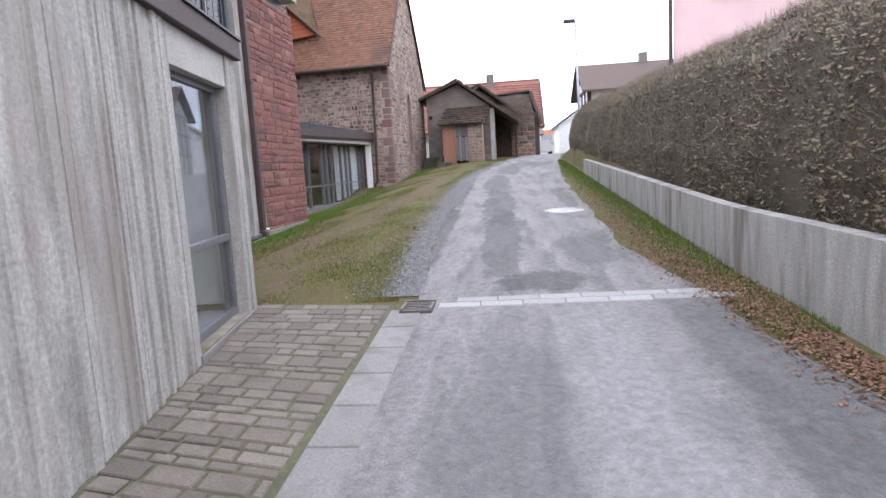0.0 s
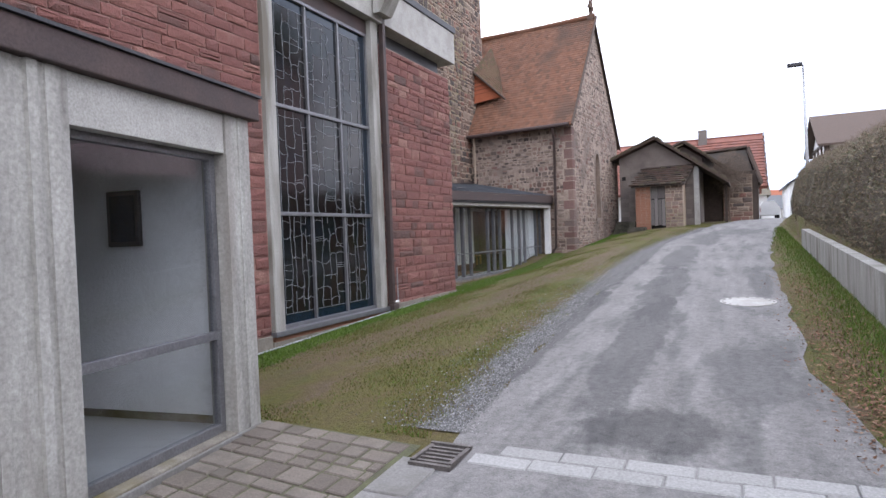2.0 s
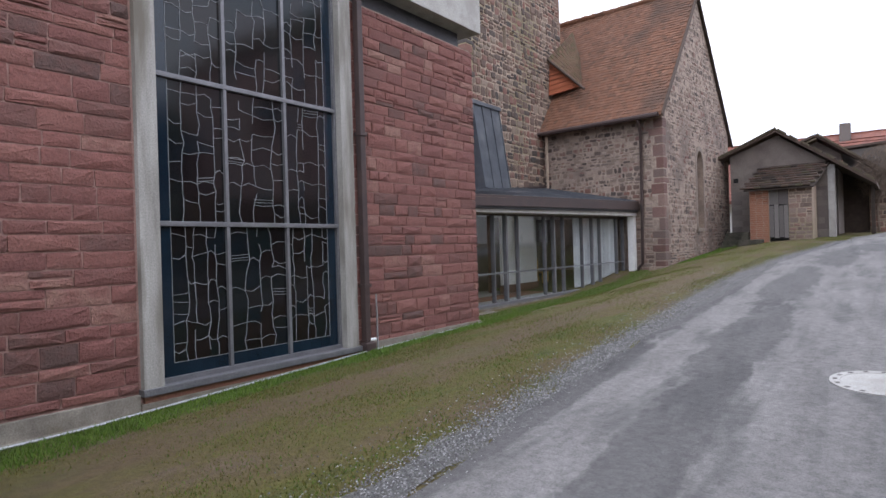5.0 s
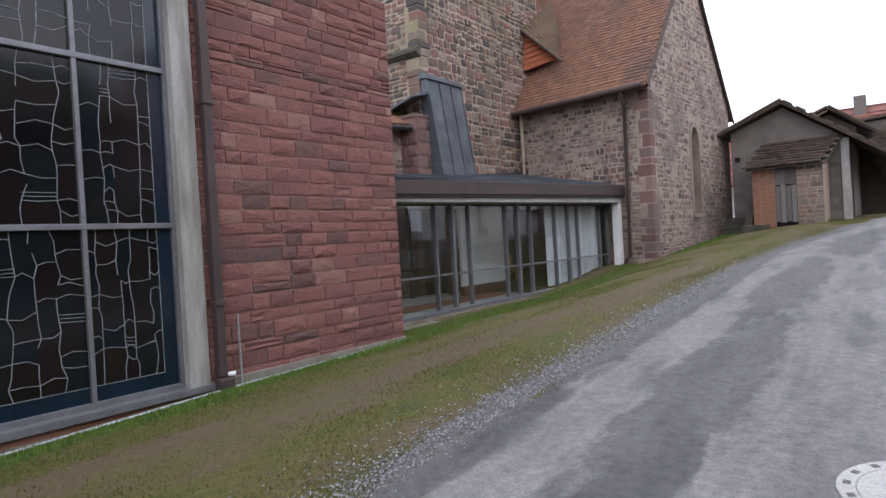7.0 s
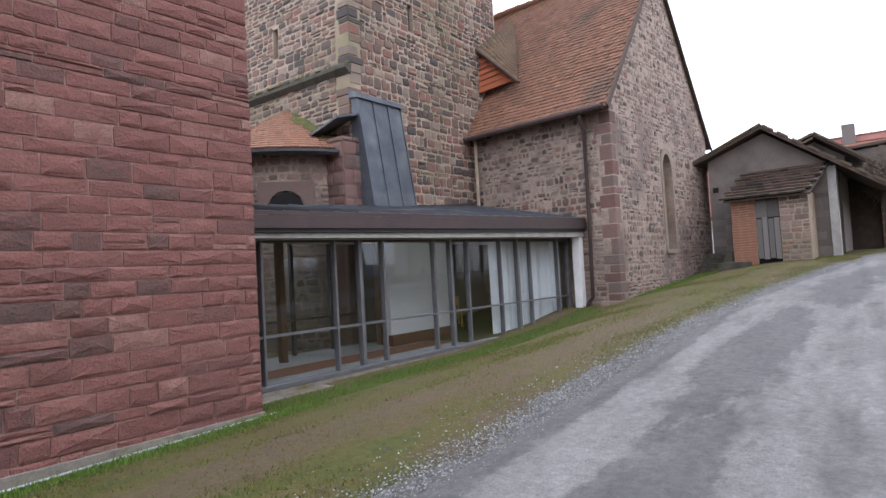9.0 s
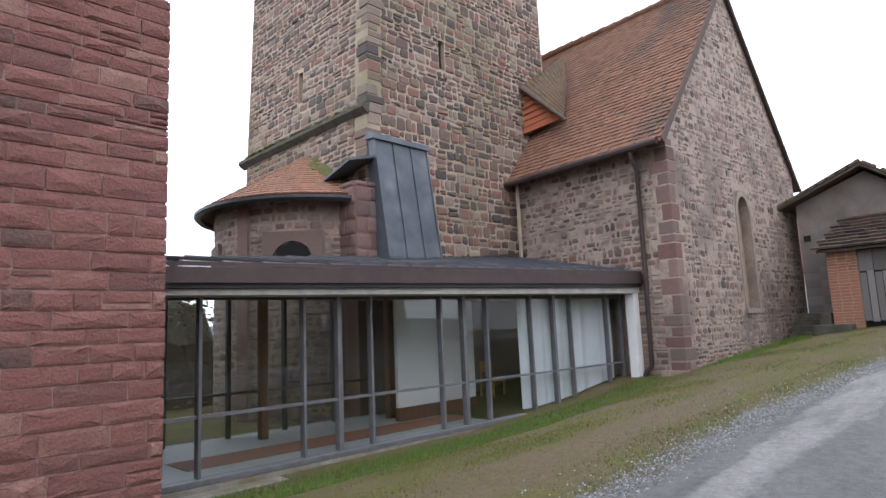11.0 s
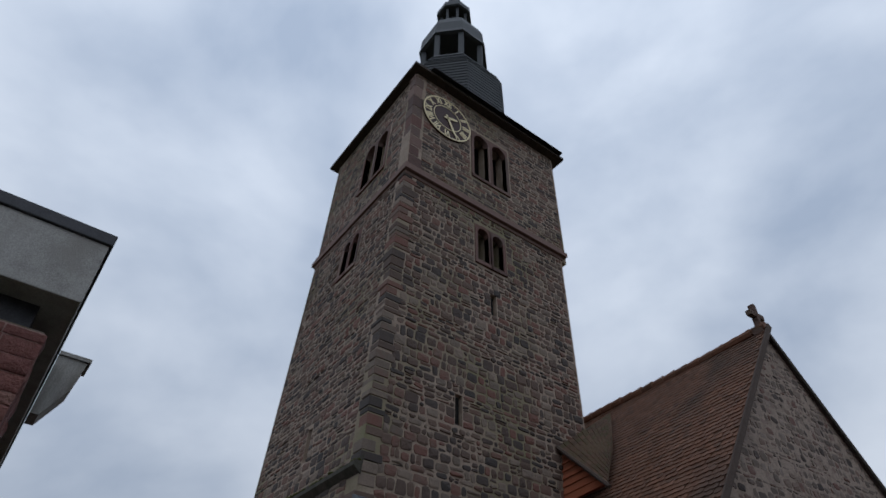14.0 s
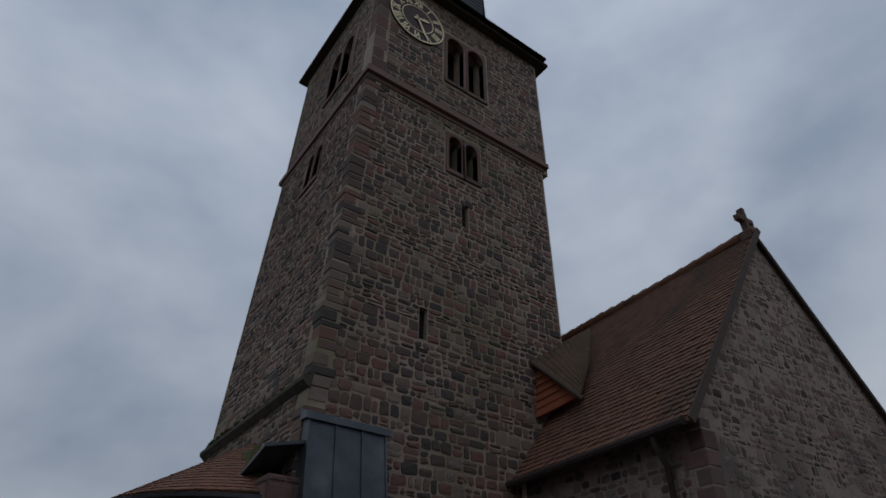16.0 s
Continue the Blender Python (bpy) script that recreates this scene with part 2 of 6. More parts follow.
    # twig brown darkened to carry the shade deep in the foliage
    "hedge_core": mat("hedge_inner_shade", [(0.05, 0.041, 0.026), (0.085, 0.068, 0.045)], 1.0, 6, 0.6),
    "litter": mat("dead_leaf", [(0.075, 0.038, 0.022), (0.14, 0.068, 0.038), (0.19, 0.10, 0.06), (0.24, 0.15, 0.10)], 0.9, 8, 0.0, "isl"),
    "white": mat("white_plaster", [(0.66, 0.66, 0.65), (0.76, 0.76, 0.75)], 0.8, 2, 0.1),
    "pink": mat("pink_render", [(0.62, 0.44, 0.43), (0.68, 0.49, 0.48)], 0.9, 1.5, 0.15),
    "fabric": mat("white_blind_fabric", [(0.62, 0.64, 0.67), (0.74, 0.76, 0.79)], 0.9, 3, 0.1),
    "wood": mat("brown_wood", [(0.09, 0.042, 0.02), (0.15, 0.07, 0.035)], 0.6, 6, 0.3, stretch=(4, 4, 0.5)),
    "oldwood": mat("grey_old_boards", [(0.10, 0.09, 0.085), (0.19, 0.175, 0.165)], 0.95, 6, 0.6, "obj", stretch=(4, 4, 0.4)),
    "beam": mat("dark_timber", [(0.035, 0.025, 0.02), (0.065, 0.05, 0.04)], 0.9, 6, 0.4),
    "blockwork": mat("grey_blockwork", [(0.125, 0.106, 0.096), (0.15, 0.129, 0.117), (0.175, 0.152, 0.138)], 0.95, 4, 0.6, "isl"),
    "barn_plaster": mat("grey_brown_plaster", [(0.13, 0.107, 0.094), (0.168, 0.142, 0.125), (0.20, 0.172, 0.152)], 0.95, 1.6, 0.6, fine=30, stain=(0.10, 0.085, 0.076), stain_scale=0.9),
    "dark_stone": mat("mossy_dark_stone", [(0.035, 0.034, 0.024), (0.065, 0.06, 0.045), (0.09, 0.08, 0.066)], 1.0, 5, 0.7),
    "brick": mat("orange_brick", [(0.22, 0.09, 0.05), (0.29, 0.13, 0.08), (0.20, 0.10, 0.07)], 0.95, 6, 0.5, "isl"),
    "terracotta": mat("terracotta_runner", [(0.20, 0.085, 0.05), (0.27, 0.12, 0.075)], 0.7, 9, 0.2),
    "floor": mat("pale_stone_floor", [(0.30, 0.30, 0.29), (0.38, 0.38, 0.37)], 0.5, 3, 0.1),
    "pane": glass("clear_pane", (0.93, 0.95, 0.95)), "pane_door": glass("door_pane", (0.93, 0.95, 0.97), 0.02, 0.3),
    "gold": mat("gilded_metal", [(0.68, 0.56, 0.32), (0.80, 0.70, 0.45)], 0.45, 5, 0.0, metal=0.2),
    "clock_face": mat("dark_red_clock_face", [(0.04, 0.018, 0.016), (0.06, 0.025, 0.022)], 0.6, 4, 0.1),
    # near-black that stands in for the shade inside openings
    "void": mat("painted_inside_dark", [(0.008, 0.008, 0.008), (0.014, 0.013, 0.012)], 1.0, 4, 0.0),
    "came": mat("lead_came", [(0.17, 0.18, 0.19), (0.29, 0.30, 0.315)], 0.45, 10, 0.0, metal=0.0),
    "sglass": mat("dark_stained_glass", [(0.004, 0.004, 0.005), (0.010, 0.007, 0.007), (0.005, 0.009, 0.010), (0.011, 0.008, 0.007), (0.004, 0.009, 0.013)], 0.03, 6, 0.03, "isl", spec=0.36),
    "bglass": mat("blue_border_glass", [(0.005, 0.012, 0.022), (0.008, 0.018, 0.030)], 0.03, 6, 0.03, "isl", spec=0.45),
    "iron": mat("cast_iron", [(0.10, 0.09, 0.085), (0.17, 0.15, 0.14)], 0.7, 12, 0.4, metal=0.5),
    "moss": mat("moss", [(0.05, 0.06, 0.012), (0.10, 0.10, 0.03)], 1.0, 14, 0.8),
    "galv": mat("galvanised_steel", [(0.32, 0.33, 0.34), (0.42, 0.43, 0.44)], 0.5, 8, 0.1, metal=0.6),
    "hill": mat("far_wooded_hill", [(0.07, 0.085, 0.10), (0.11, 0.12, 0.14)], 1.0, 0.05, 0.0, fine=0.4),
    "paint_red": mat("red_car_paint", [(0.25, 0.02, 0.02), (0.32, 0.03, 0.03)], 0.3, 3, 0.0), "rubber": mat("black_rubber", [(0.012, 0.012, 0.012), (0.02, 0.02, 0.02)], 0.8, 5, 0.1),
    "yellow": mat("yellow_wood", [(0.42, 0.24, 0.05), (0.5, 0.3, 0.08)], 0.5, 6, 0.1),
}


# darker old repairs in the asphalt: centre, half sizes, tone
def repairs(m, spots):
    n, l = m.node_tree.nodes, m.node_tree.links
    b = n["Principled BSDF"]
    geo, wob = n.new("ShaderNodeNewGeometry"), n.new("ShaderNodeTexNoise")
    wob.inputs["Scale"].default_value, wob.inputs["Detail"].default_value, wob.inputs["Roughness"].default_value = 3.2, 10.0, 0.66
    lie = n.new("ShaderNodeMapping")
    lie.inputs["Scale"].default_value = (1.5, 0.55, 1)
    l.new(geo.outputs["Position"], lie.inputs[0])
    l.new(lie.outputs[0], wob.inputs["Vector"])
    for x, y, rx, ry, tone, soft in spots:
        mp, ln, ad, mr, mx = (n.new("ShaderNode" + k) for k in ("Mapping", "VectorMath", "Math", "MapRange", "Mix"))
        mp.vector_type = "POINT"
        mp.inputs["Location"].default_value, mp.inputs["Scale"].default_value = (-x / rx, -y / ry, 0), (1 / rx, 1 / ry, 0)
        l.new(geo.outputs["Position"], mp.inputs[0])
        ln.operation, ad.operation, mx.data_type = "LENGTH", "MULTIPLY_ADD", "RGBA"
        l.new(mp.outputs[0], ln.inputs[0])
        l.new(wob.outputs["Fac"], ad.inputs[0])
        ad.inputs[1].default_value = 1.3
        l.new(ln.outputs["Value"], ad.inputs[2])
        mr.inputs["From Min"].default_value, mr.inputs["From Max"].default_value = 1.5 - soft, 1.5 + soft
        mr.inputs["To Min"].default_value, mr.inputs["To Max"].default_value = 0.62, 0.0
        l.new(ad.outputs[0], mr.inputs["Value"])
        l.new(mr.outputs[0], mx.inputs[0])
        old = b.inputs["Base Color"].links[0].from_socket
        l.new(old, mx.inputs[6])
        mx.inputs[7].default_value = (*tone, 1) if isinstance(tone, tuple) else (tone, tone * 0.98, tone * 0.97, 1)
        l.new(mx.outputs[2], b.inputs["Base Color"])
    grit, level, hsv = n.new("ShaderNodeTexNoise"), n.new("ShaderNodeMapRange"), n.new("ShaderNodeHueSaturation")
    grit.inputs["Scale"].default_value, grit.inputs["Detail"].default_value, grit.inputs["Roughness"].default_value = 14.0, 10.0, 0.8
    l.new(geo.outputs["Position"], grit.inputs["Vector"])
    level.inputs["From Min"].default_value, level.inputs["From Max"].default_value = 0.3, 0.7
    level.inputs["To Min"].default_value, level.inputs["To Max"].default_value = 0.62, 1.38
    l.new(grit.outputs["Fac"], level.inputs["Value"])
    l.new(level.outputs[0], hsv.inputs["Value"])
    l.new(b.inputs["Base Color"].links[0].from_socket, hsv.inputs["Color"])
    l.new(hsv.outputs[0], b.inputs["Base Color"])


repairs(M["asphalt"], [(0.85, 2.6, 0.42, 3.2, 0.22, 0.35), (0.45, 6.3, 0.6, 0.5, 0.045, 0.15), (0.0, 9.0, 0.34, 3.6, 0.07, 0.10), (-0.08, 12.8, 0.40, 3.2, 0.068, 0.10), (-0.2, 17.5, 0.42, 3.4, 0.068, 0.10), (0.15, 22.5, 0.5, 2.6, 0.075, 0.12), (-1.0, 9.0, 0.22, 4.5, 0.05, 0.14), (-1.08, 16.5, 0.24, 6.0, 0.05, 0.14), (1.85, 3.4, 0.5, 2.8, 0.085, 0.2), (1.1, 8.0, 0.4, 1.2, 0.085, 0.14), (1.0, 25, 1.0, 1.6, 0.085, 0.14), (0.1, 2.6, 0.42, 2.6, 0.105, 0.25), (1.35, 13.5, 0.2, 2.4, 0.085, 0.14)])

repairs(M["ground"], [(-3.4, 8.6, 0.40, 2.6, (0.11, 0.07, 0.045), 0.4), (-2.75, 13.2, 0.42, 3.2, (0.11, 0.074, 0.05), 0.4), (-2.2, 18.8, 0.45, 3.6, (0.11, 0.074, 0.05), 0.4), (-4.65, 11, 0.42, 5.5, (0.035, 0.068, 0.006), 0.35), (-5.2, 20, 0.5, 5, (0.045, 0.075, 0.008), 0.35)])


# ---- building helpers ----
def finish(name, bm, material, smooth=False):
    me = bpy.data.meshes.new(name)
    bmesh.ops.recalc_face_normals(bm, faces=bm.faces)
    bm.to_mesh(me)
    bm.free()
    me.materials.append(material)
    if smooth:
        for p in me.polygons:
            p.use_smooth = True
    return new(name, me)


def thing(name, label, category, at=(0, 0, 0), group="", kind=""):
    ob = new(name)
    ob.empty_display_size = 0.1
    ob.location = at
    return tagged(ob, label, category, group, kind)


def hang(ob, parent):
    ob.parent = parent
    ob.matrix_parent_inverse = Matrix.Translation(parent.location).inverted() if parent.type == "EMPTY" and parent.get("turned") is None else Matrix()
    return ob


def part(name, bm, material, parent, label="", smooth=False):
    ob = hang(finish(name, bm, material, smooth), parent)
    return tagged(ob, label)


def structure(name, bm, material, label, category, smooth=False):
    return tagged(finish(name, bm, material, smooth), label, category, kind="structure")


def box(bm, x0, x1, y0, y1, z0, z1, bevel=0.0, m=None):
    mm = Matrix.Translation(((x0 + x1) / 2, (y0 + y1) / 2, (z0 + z1) / 2)) @ Matrix.Diagonal((abs(x1 - x0), abs(y1 - y0), abs(z1 - z0), 1))
    r = bmesh.ops.create_cube(bm, size=1, matrix=(m or Matrix()) @ mm)
    if bevel:
        edges = list({e for v in r["verts"] for e in v.link_edges})
        bmesh.ops.bevel(bm, geom=edges, offset=bevel, segments=2, affect="EDGES", profile=0.6)
    return bm


def boxes(*bs, bevel=0.0):
    bm = bmesh.new()
    for b in bs:
        box(bm, *b, bevel=bevel)
    return bm


def prism(bm, pts, vec):
    """Polygon pts pushed along vec."""
    a = [bm.verts.new(p) for p in pts]
    b = [bm.verts.new(Vector(p) + Vector(vec)) for p in pts]
    bm.faces.new(a)
    bm.faces.new(b[::-1])
    for i in range(len(a)):
        j = (i + 1) % len(a)
        bm.faces.new((a[i], b[i], b[j], a[j]))
    return bm


def tube(bm, pts, r, seg=8):
    pts = [Vector(p) for p in pts]
    rings = []
    for i, p in enumerate(pts):
        d = (pts[min(i + 1, len(pts) - 1)] - pts[max(i - 1, 0)]).normalized()
        q = d.to_track_quat("Z", "Y").to_matrix()
        rr = r[i] if isinstance(r, (list, tuple)) else r
        rings.append([bm.verts.new(p + q @ Vector((rr * math.cos(6.2832 * k / seg), rr * math.sin(6.2832 * k / seg), 0))) for k in range(seg)])
    for a, b in zip(rings, rings[1:]):
        for k in range(seg):
            bm.faces.new((a[k], a[(k + 1) % seg], b[(k + 1) % seg], b[k]))
    bm.faces.new(rings[0][::-1])
    bm.faces.new(rings[-1])
    return bm


def lathe(bm, cx, cy, prof, seg=8, turn=0.0, a0=0.0, a1=360.0):
    """Rings of radius r at height z round (cx, cy)."""
    full = abs(a1 - a0) > 359
    cnt = seg if full else seg + 1
    rings = [[bm.verts.new((cx + r * math.cos(radians(turn + a0 + (a1 - a0) * k / seg)), cy + r * math.sin(radians(turn + a0 + (a1 - a0) * k / seg)), z)) for k in range(cnt)] for r, z in prof]
    for a, b in zip(rings, rings[1:]):
        for k in range(seg):
            j = (k + 1) % cnt
            bm.faces.new((a[k], a[j], b[j], b[k]))
    if full:
        bm.faces.new(rings[0][::-1])
        bm.faces.new(rings[-1])
    return bm


def from_lists(name, verts, faces, material):
    me = bpy.data.meshes.new(name)
    me.from_pydata(verts, [], faces)
    me.materials.append(material)
    return new(name, me)


# ---- masonry ----
def courses(rng, u0, u1, v0, v1, heights, lengths, limits=None, holes=(), split=0.12):
    """Coursed stones as (u0, u1, v0, v1), cut at holes and at the limits of each course."""
    out, v = [], v0
    while v < v1 - 0.03:
        h = min(rng.choice(heights) * rng.uniform(0.85, 1.15), v1 - v)
        if v1 - v - h < 0.05:
            h = v1 - v
        lo, hi = (u0, u1) if limits is None else limits(v + h * 0.6)
        spans = [(lo, hi)]
        for a, b, c, d in holes:
            if c < v + h * 0.7 and d > v + h * 0.3:
                spans = [s for p, q in spans for s in ((p, min(q, a)), (max(p, b), q)) if s[1] - s[0] > 0.04]
        for p, q in spans:
            u = p
            while u < q - 0.02:
                w = rng.uniform(*lengths)
                if q - u - w < lengths[0] * 0.6:
                    w = q - u
                if rng.random() < split and h > heights[0]:
                    k = rng.uniform(0.35, 0.65)
                    out += [(u, u + w, v, v + h * k), (u, u + w, v + h * k, v + h)]
                else:
                    out.append((u, u + w, v, v + h))
                u += w
        v += h
    return out


def stone_shape(rng, du, dv, cut, lump):
    """A rough block: outline at the back, swollen and uneven at the front. Sizes in metres, depth 0 to 1."""
    a, b = du / 2, dv / 2
    c = min(cut, a * 0.7, b * 0.7)
    ring = [(-a + c, -b), (a - c, -b), (a, -b + c), (a, b - c), (a - c, b), (-a + c, b), (-a, b - c), (-a, -b + c)]
    ring = [(x + rng.uniform(-1, 1) * cut * 0.45, y + rng.uniform(-1, 1) * cut * 0.45) for x, y in ring]
    s = min(0.16, 0.022 / min(a, b))
    verts = [(x, y, -0.6) for x, y in ring] + [(x, y, 0.45 + rng.uniform(-0.2, 0.15)) for x, y in ring]
    verts += [(x * (1 - s * 1.2), y * (1 - s * 2.2), 0.85 + rng.uniform(-lump, lump * 0.6)) for x, y in ring]
    verts += [(rng.uniform(-0.3, 0.3) * a, rng.uniform(-0.3, 0.3) * b, 1.0 + rng.uniform(-lump, lump))]
    faces = []
    for r in (0, 8):
        faces += [(r + i, r + (i + 1) % 8, r + 8 + (i + 1) % 8, r + 8 + i) for i in range(8)]
    faces += [(16 + i, 16 + (i + 1) % 8, 24) for i in range(8)]
    return verts, faces


def flat(origin, u_dir, v_dir):
    o, u, v = Vector(origin), Vector(u_dir).normalized(), Vector(v_dir).normalized()
    n = u.cross(v)
    return lambda a, b, d: o + u * a + v * b + n * d


def masonry(name, parent, place, rects, m_obj, m_isl, count, key, gap=0.012, depth=(0.015, 0.04), cut=0.02, lump=0.25, seed=1, jig=0.0):
    """Stones on a surface: the `count` first by key are objects of their own, the rest are joined."""
    rng = random.Random(seed)
    rects = sorted(rects, key=key)
    kinds = {}
    verts, faces = [], []
    for i, (u0, u1, v0, v1) in enumerate(rects):
        du, dv, d = u1 - u0 - gap, v1 - v0 - gap, rng.uniform(*depth)
        if du < 0.015 or dv < 0.015:
            continue
        cu, cv = (u0 + u1) / 2, (v0 + v1) / 2
        if jig:
            cv += rng.uniform(-jig, jig)
            du, dv = du * rng.uniform(0.86, 1.04), dv * rng.uniform(0.80, 1.10)
        turn = rng.uniform(-1, 1) * jig * 3.5
        if i < count:
            k = (min(5, int(du / dv * 1.5)), rng.randrange(3))
            if k not in kinds:
                ratio = (k[0] + 0.6) / 1.5
                vs, fs = stone_shape(rng, 0.2 * ratio, 0.2, cut * 1.0, lump)
                me = bpy.data.meshes.new(name)
                me.from_pydata([(x / (0.2 * ratio), y / 0.2, z) for x, y, z in vs], [], fs)
                me.materials.append(m_obj)
                kinds[k] = me
            p, pu, pv = place(cu, cv, 0), place(cu + 0.01, cv, 0), place(cu, cv + 0.01, 0)
            eu, ev = (pu - p).normalized(), (pv - p).normalized()
            en = eu.cross(ev).normalized()
            flip = rng.choice((-1, 1))
            ob = new(name, kinds[k])
            ob.parent = parent
            w = Matrix.Translation(p) @ Matrix((eu * flip, ev * flip, en)).transposed().to_4x4() @ Matrix.Diagonal((du, dv, d, 1))
            ob.matrix_parent_inverse = (Matrix.Translation(parent.location).inverted() if parent.type == "EMPTY" else Matrix())
            ob.matrix_basis = w
        else:
            vs, fs = stone_shape(rng, du, dv, cut, lump)
            base = len(verts)
            verts += [place(cu + x - y * turn, cv + y + x * turn, z * d) for x, y, z in vs]
            faces += [tuple(base + j for j in f) for f in fs]
    if verts:
        ob = from_lists(name + "_rest", verts, faces, m_isl)
        hang(ob, parent)
        tagged(ob, kind="stuff")


def tiles(name, parent, place, u0, u1, v0, v1, m_obj, m_isl, count, width=0.17, rise=0.15, thick=0.018, limits=None, seed=3, rounded=True, key=None):
    """Overlapping roof tiles; v runs up the slope."""
    rng = random.Random(seed)
    verts, faces, shape = [], [], None
    pts = [(-0.48, 0.25), (-0.3, 0.05), (0, 0), (0.3, 0.05), (0.48, 0.25)] if rounded else [(-0.48, 0), (-0.16, 0.02), (0.16, 0.02), (0.48, 0), (0.48, 0.25)]
    out = [(x, y) for x, y in pts] + [(0.48, 1.5), (-0.48, 1.5)]
    spots = []
    rows = int((v1 - v0) / rise)
    for r in range(rows):
        v = v0 + r * rise
        lo, hi = (u0, u1) if limits is None else limits(v)
        u = lo + (0.5 if r % 2 else 0.0) * width
        while u < hi:
            spots.append((u, v))
            u += width
    if key:
        spots.sort(key=key)
    n = len(out)
    fs = [tuple(range(n, 2 * n))] + [(i, (i + 1) % n, n + (i + 1) % n, n + i) for i in range(n)]
    for i, (u, v) in enumerate(spots):
        ju, jt = rng.uniform(-0.006, 0.006), rng.uniform(-0.006, 0.008)
        vs = [(x * width, y * rise, (1.9 - 1.2 * y) * thick - thick + jt) for x, y in out] + [(x * width, y * rise, (1.9 - 1.2 * y) * thick + jt) for x, y in out]
        if i < count:
            if shape is None:
                shape = bpy.data.meshes.new(name)
                shape.from_pydata(vs, [], fs)
                shape.materials.append(m_obj)
            p, pu, pv = place(u + ju, v, 0), place(u + ju + 0.01, v, 0), place(u + ju, v + 0.01, 0)
            eu, ev = (pu - p).normalized(), (pv - p).normalized()
            ob = hang(new(name, shape), parent)
            ob.matrix_basis = Matrix.Translation(p + eu.cross(ev) * jt) @ Matrix((eu, ev, eu.cross(ev))).transposed().to_4x4()
        else:
            base = len(verts)
            verts += [place(u + ju + x, v + y, z) for x, y, z in vs]
            faces += [tuple(base + j for j in f) for f in fs]
    if verts:
        tagged(hang(from_lists(name + "_rest", verts, faces, m_isl), parent), kind="stuff")


# ---- the ground ----
def along(y, table):
    for (a, p), (b, q) in zip(table, table[1:]):
        if y <= b:
            k = min(1, max(0, (y - a) / (b - a)))
            return p + (q - p) * k
    return table[-1][1]


ROAD_Z = [(-60, -2.4), (-10, -0.75), (0, -0.16), (5.3, 0.17), (11.4, 0.556), (20, 1.10), (28, 1.60), (34, 1.84), (40, 1.94), (60, 1.92), (400, 1.9)]
WALL_Z = [(-60, -2.6), (0, -0.2), (5.5, 0.10), (8, 0.10), (12, 0.25), (15, 0.32), (20, 0.38), (23, 0.56), (25, 0.82), (30, 1.15), (33, 1.62), (40, 1.9), (400, 1.9)]
ROAD_L = [(-60, -0.8), (5.6, -0.75), (8, -0.98), (12, -1.1), (18, -1.13), (22, -0.8), (26, -0.2), (30, 0.35), (34, 0.9), (40, 1.6), (60, 3.2), (90, 5.5)]
ROAD_R = [(-60, 2.3), (3, 2.2), (5.5, 1.95), (8, 1.6), (15, 1.6), (20, 1.8), (25, 2.15), (30, 2.6), (40, 3.5), (60, 5.4), (90, 8)]


def ground_z(x, y):
    r = along(y, ROAD_Z)
    if x < -1.0:
        f = min(1.0, (-1.0 - x) / 4.0)
        r += (along(y, WALL_Z) - r) * f ** 2.0
        if x < -16:
            r -= min(3.0, (-16 - x) * 0.12)
    if x > 2.62:
        r += 0.55 * max(0.0, min(1.0, (30 - y) / 5))
    return r


def sheet(name, xs, ys, lift, material, label, category, jitter=0.0, seed=5):
    """A ground-hugging sheet; xs gives the two edges at each y and the count of strips."""
    rng = random.Random(seed)
    verts, faces = [], []
    for i, y in enumerate(ys):
        a, b, cnt = xs(y)
        for k in range(cnt + 1):
            x = a + (b - a) * k / cnt
            if k in (0, cnt):
                x += rng.uniform(-jitter, jitter)
            verts.append((x, y, ground_z(x, y) + lift))
        if i:
            n = cnt + 1
            faces += [((i - 1) * n + k, (i - 1) * n + k + 1, i * n + k + 1, i * n + k) for k in range(cnt)]
    ob = from_lists(name, verts, faces, material)
    for p in ob.data.polygons:
        p.use_smooth = True
    return tagged(ob, label, category, kind="structure")


gx = sorted([-400, -200, -100, -60, -40, -30, -24, -20, -18, -16, -12, -9, -7, -6, 2.5, 2.62, 2.66, 3.4, 5, 8, 12, 20, 40, 80, 160, 400] + [-5.4 + 0.25 * i for i in range(31)])
gy = sorted([-120, -60, -30, -15, -8, -4, 34, 36, 38, 40, 45, 50, 60, 80, 120, 200, 400] + [-2 + 0.4 * i for i in range(89)])
gv = [(x, y, ground_z(x, y) + 0.012 * (noise.noise((x * 2.1, y * 1.3, 0)) if -5 < x < -1.2 and 6 < y < 33 else 0)) for y in gy for x in gx]
nx = len(gx)
ground = from_lists("ground", gv, [(j * nx + i, j * nx + i + 1, (j + 1) * nx + i + 1, (j + 1) * nx + i) for j in range(len(gy) - 1) for i in range(nx - 1)], M["ground"])
for p in ground.data.polygons:
    p.use_smooth = True
tagged(ground, "thin mossy turf with bare soil patches", "ground", kind="structure")
sheet("road", lambda y: (along(y, ROAD_L), along(y, ROAD_R), 8), [-40, -20, -10, -5] + [-4 + 0.5 * i for i in range(90)] + [42, 45, 50, 60, 75, 90], 0.016, M["asphalt"], "worn grey asphalt lane with patches and cracks", "road", 0.05)
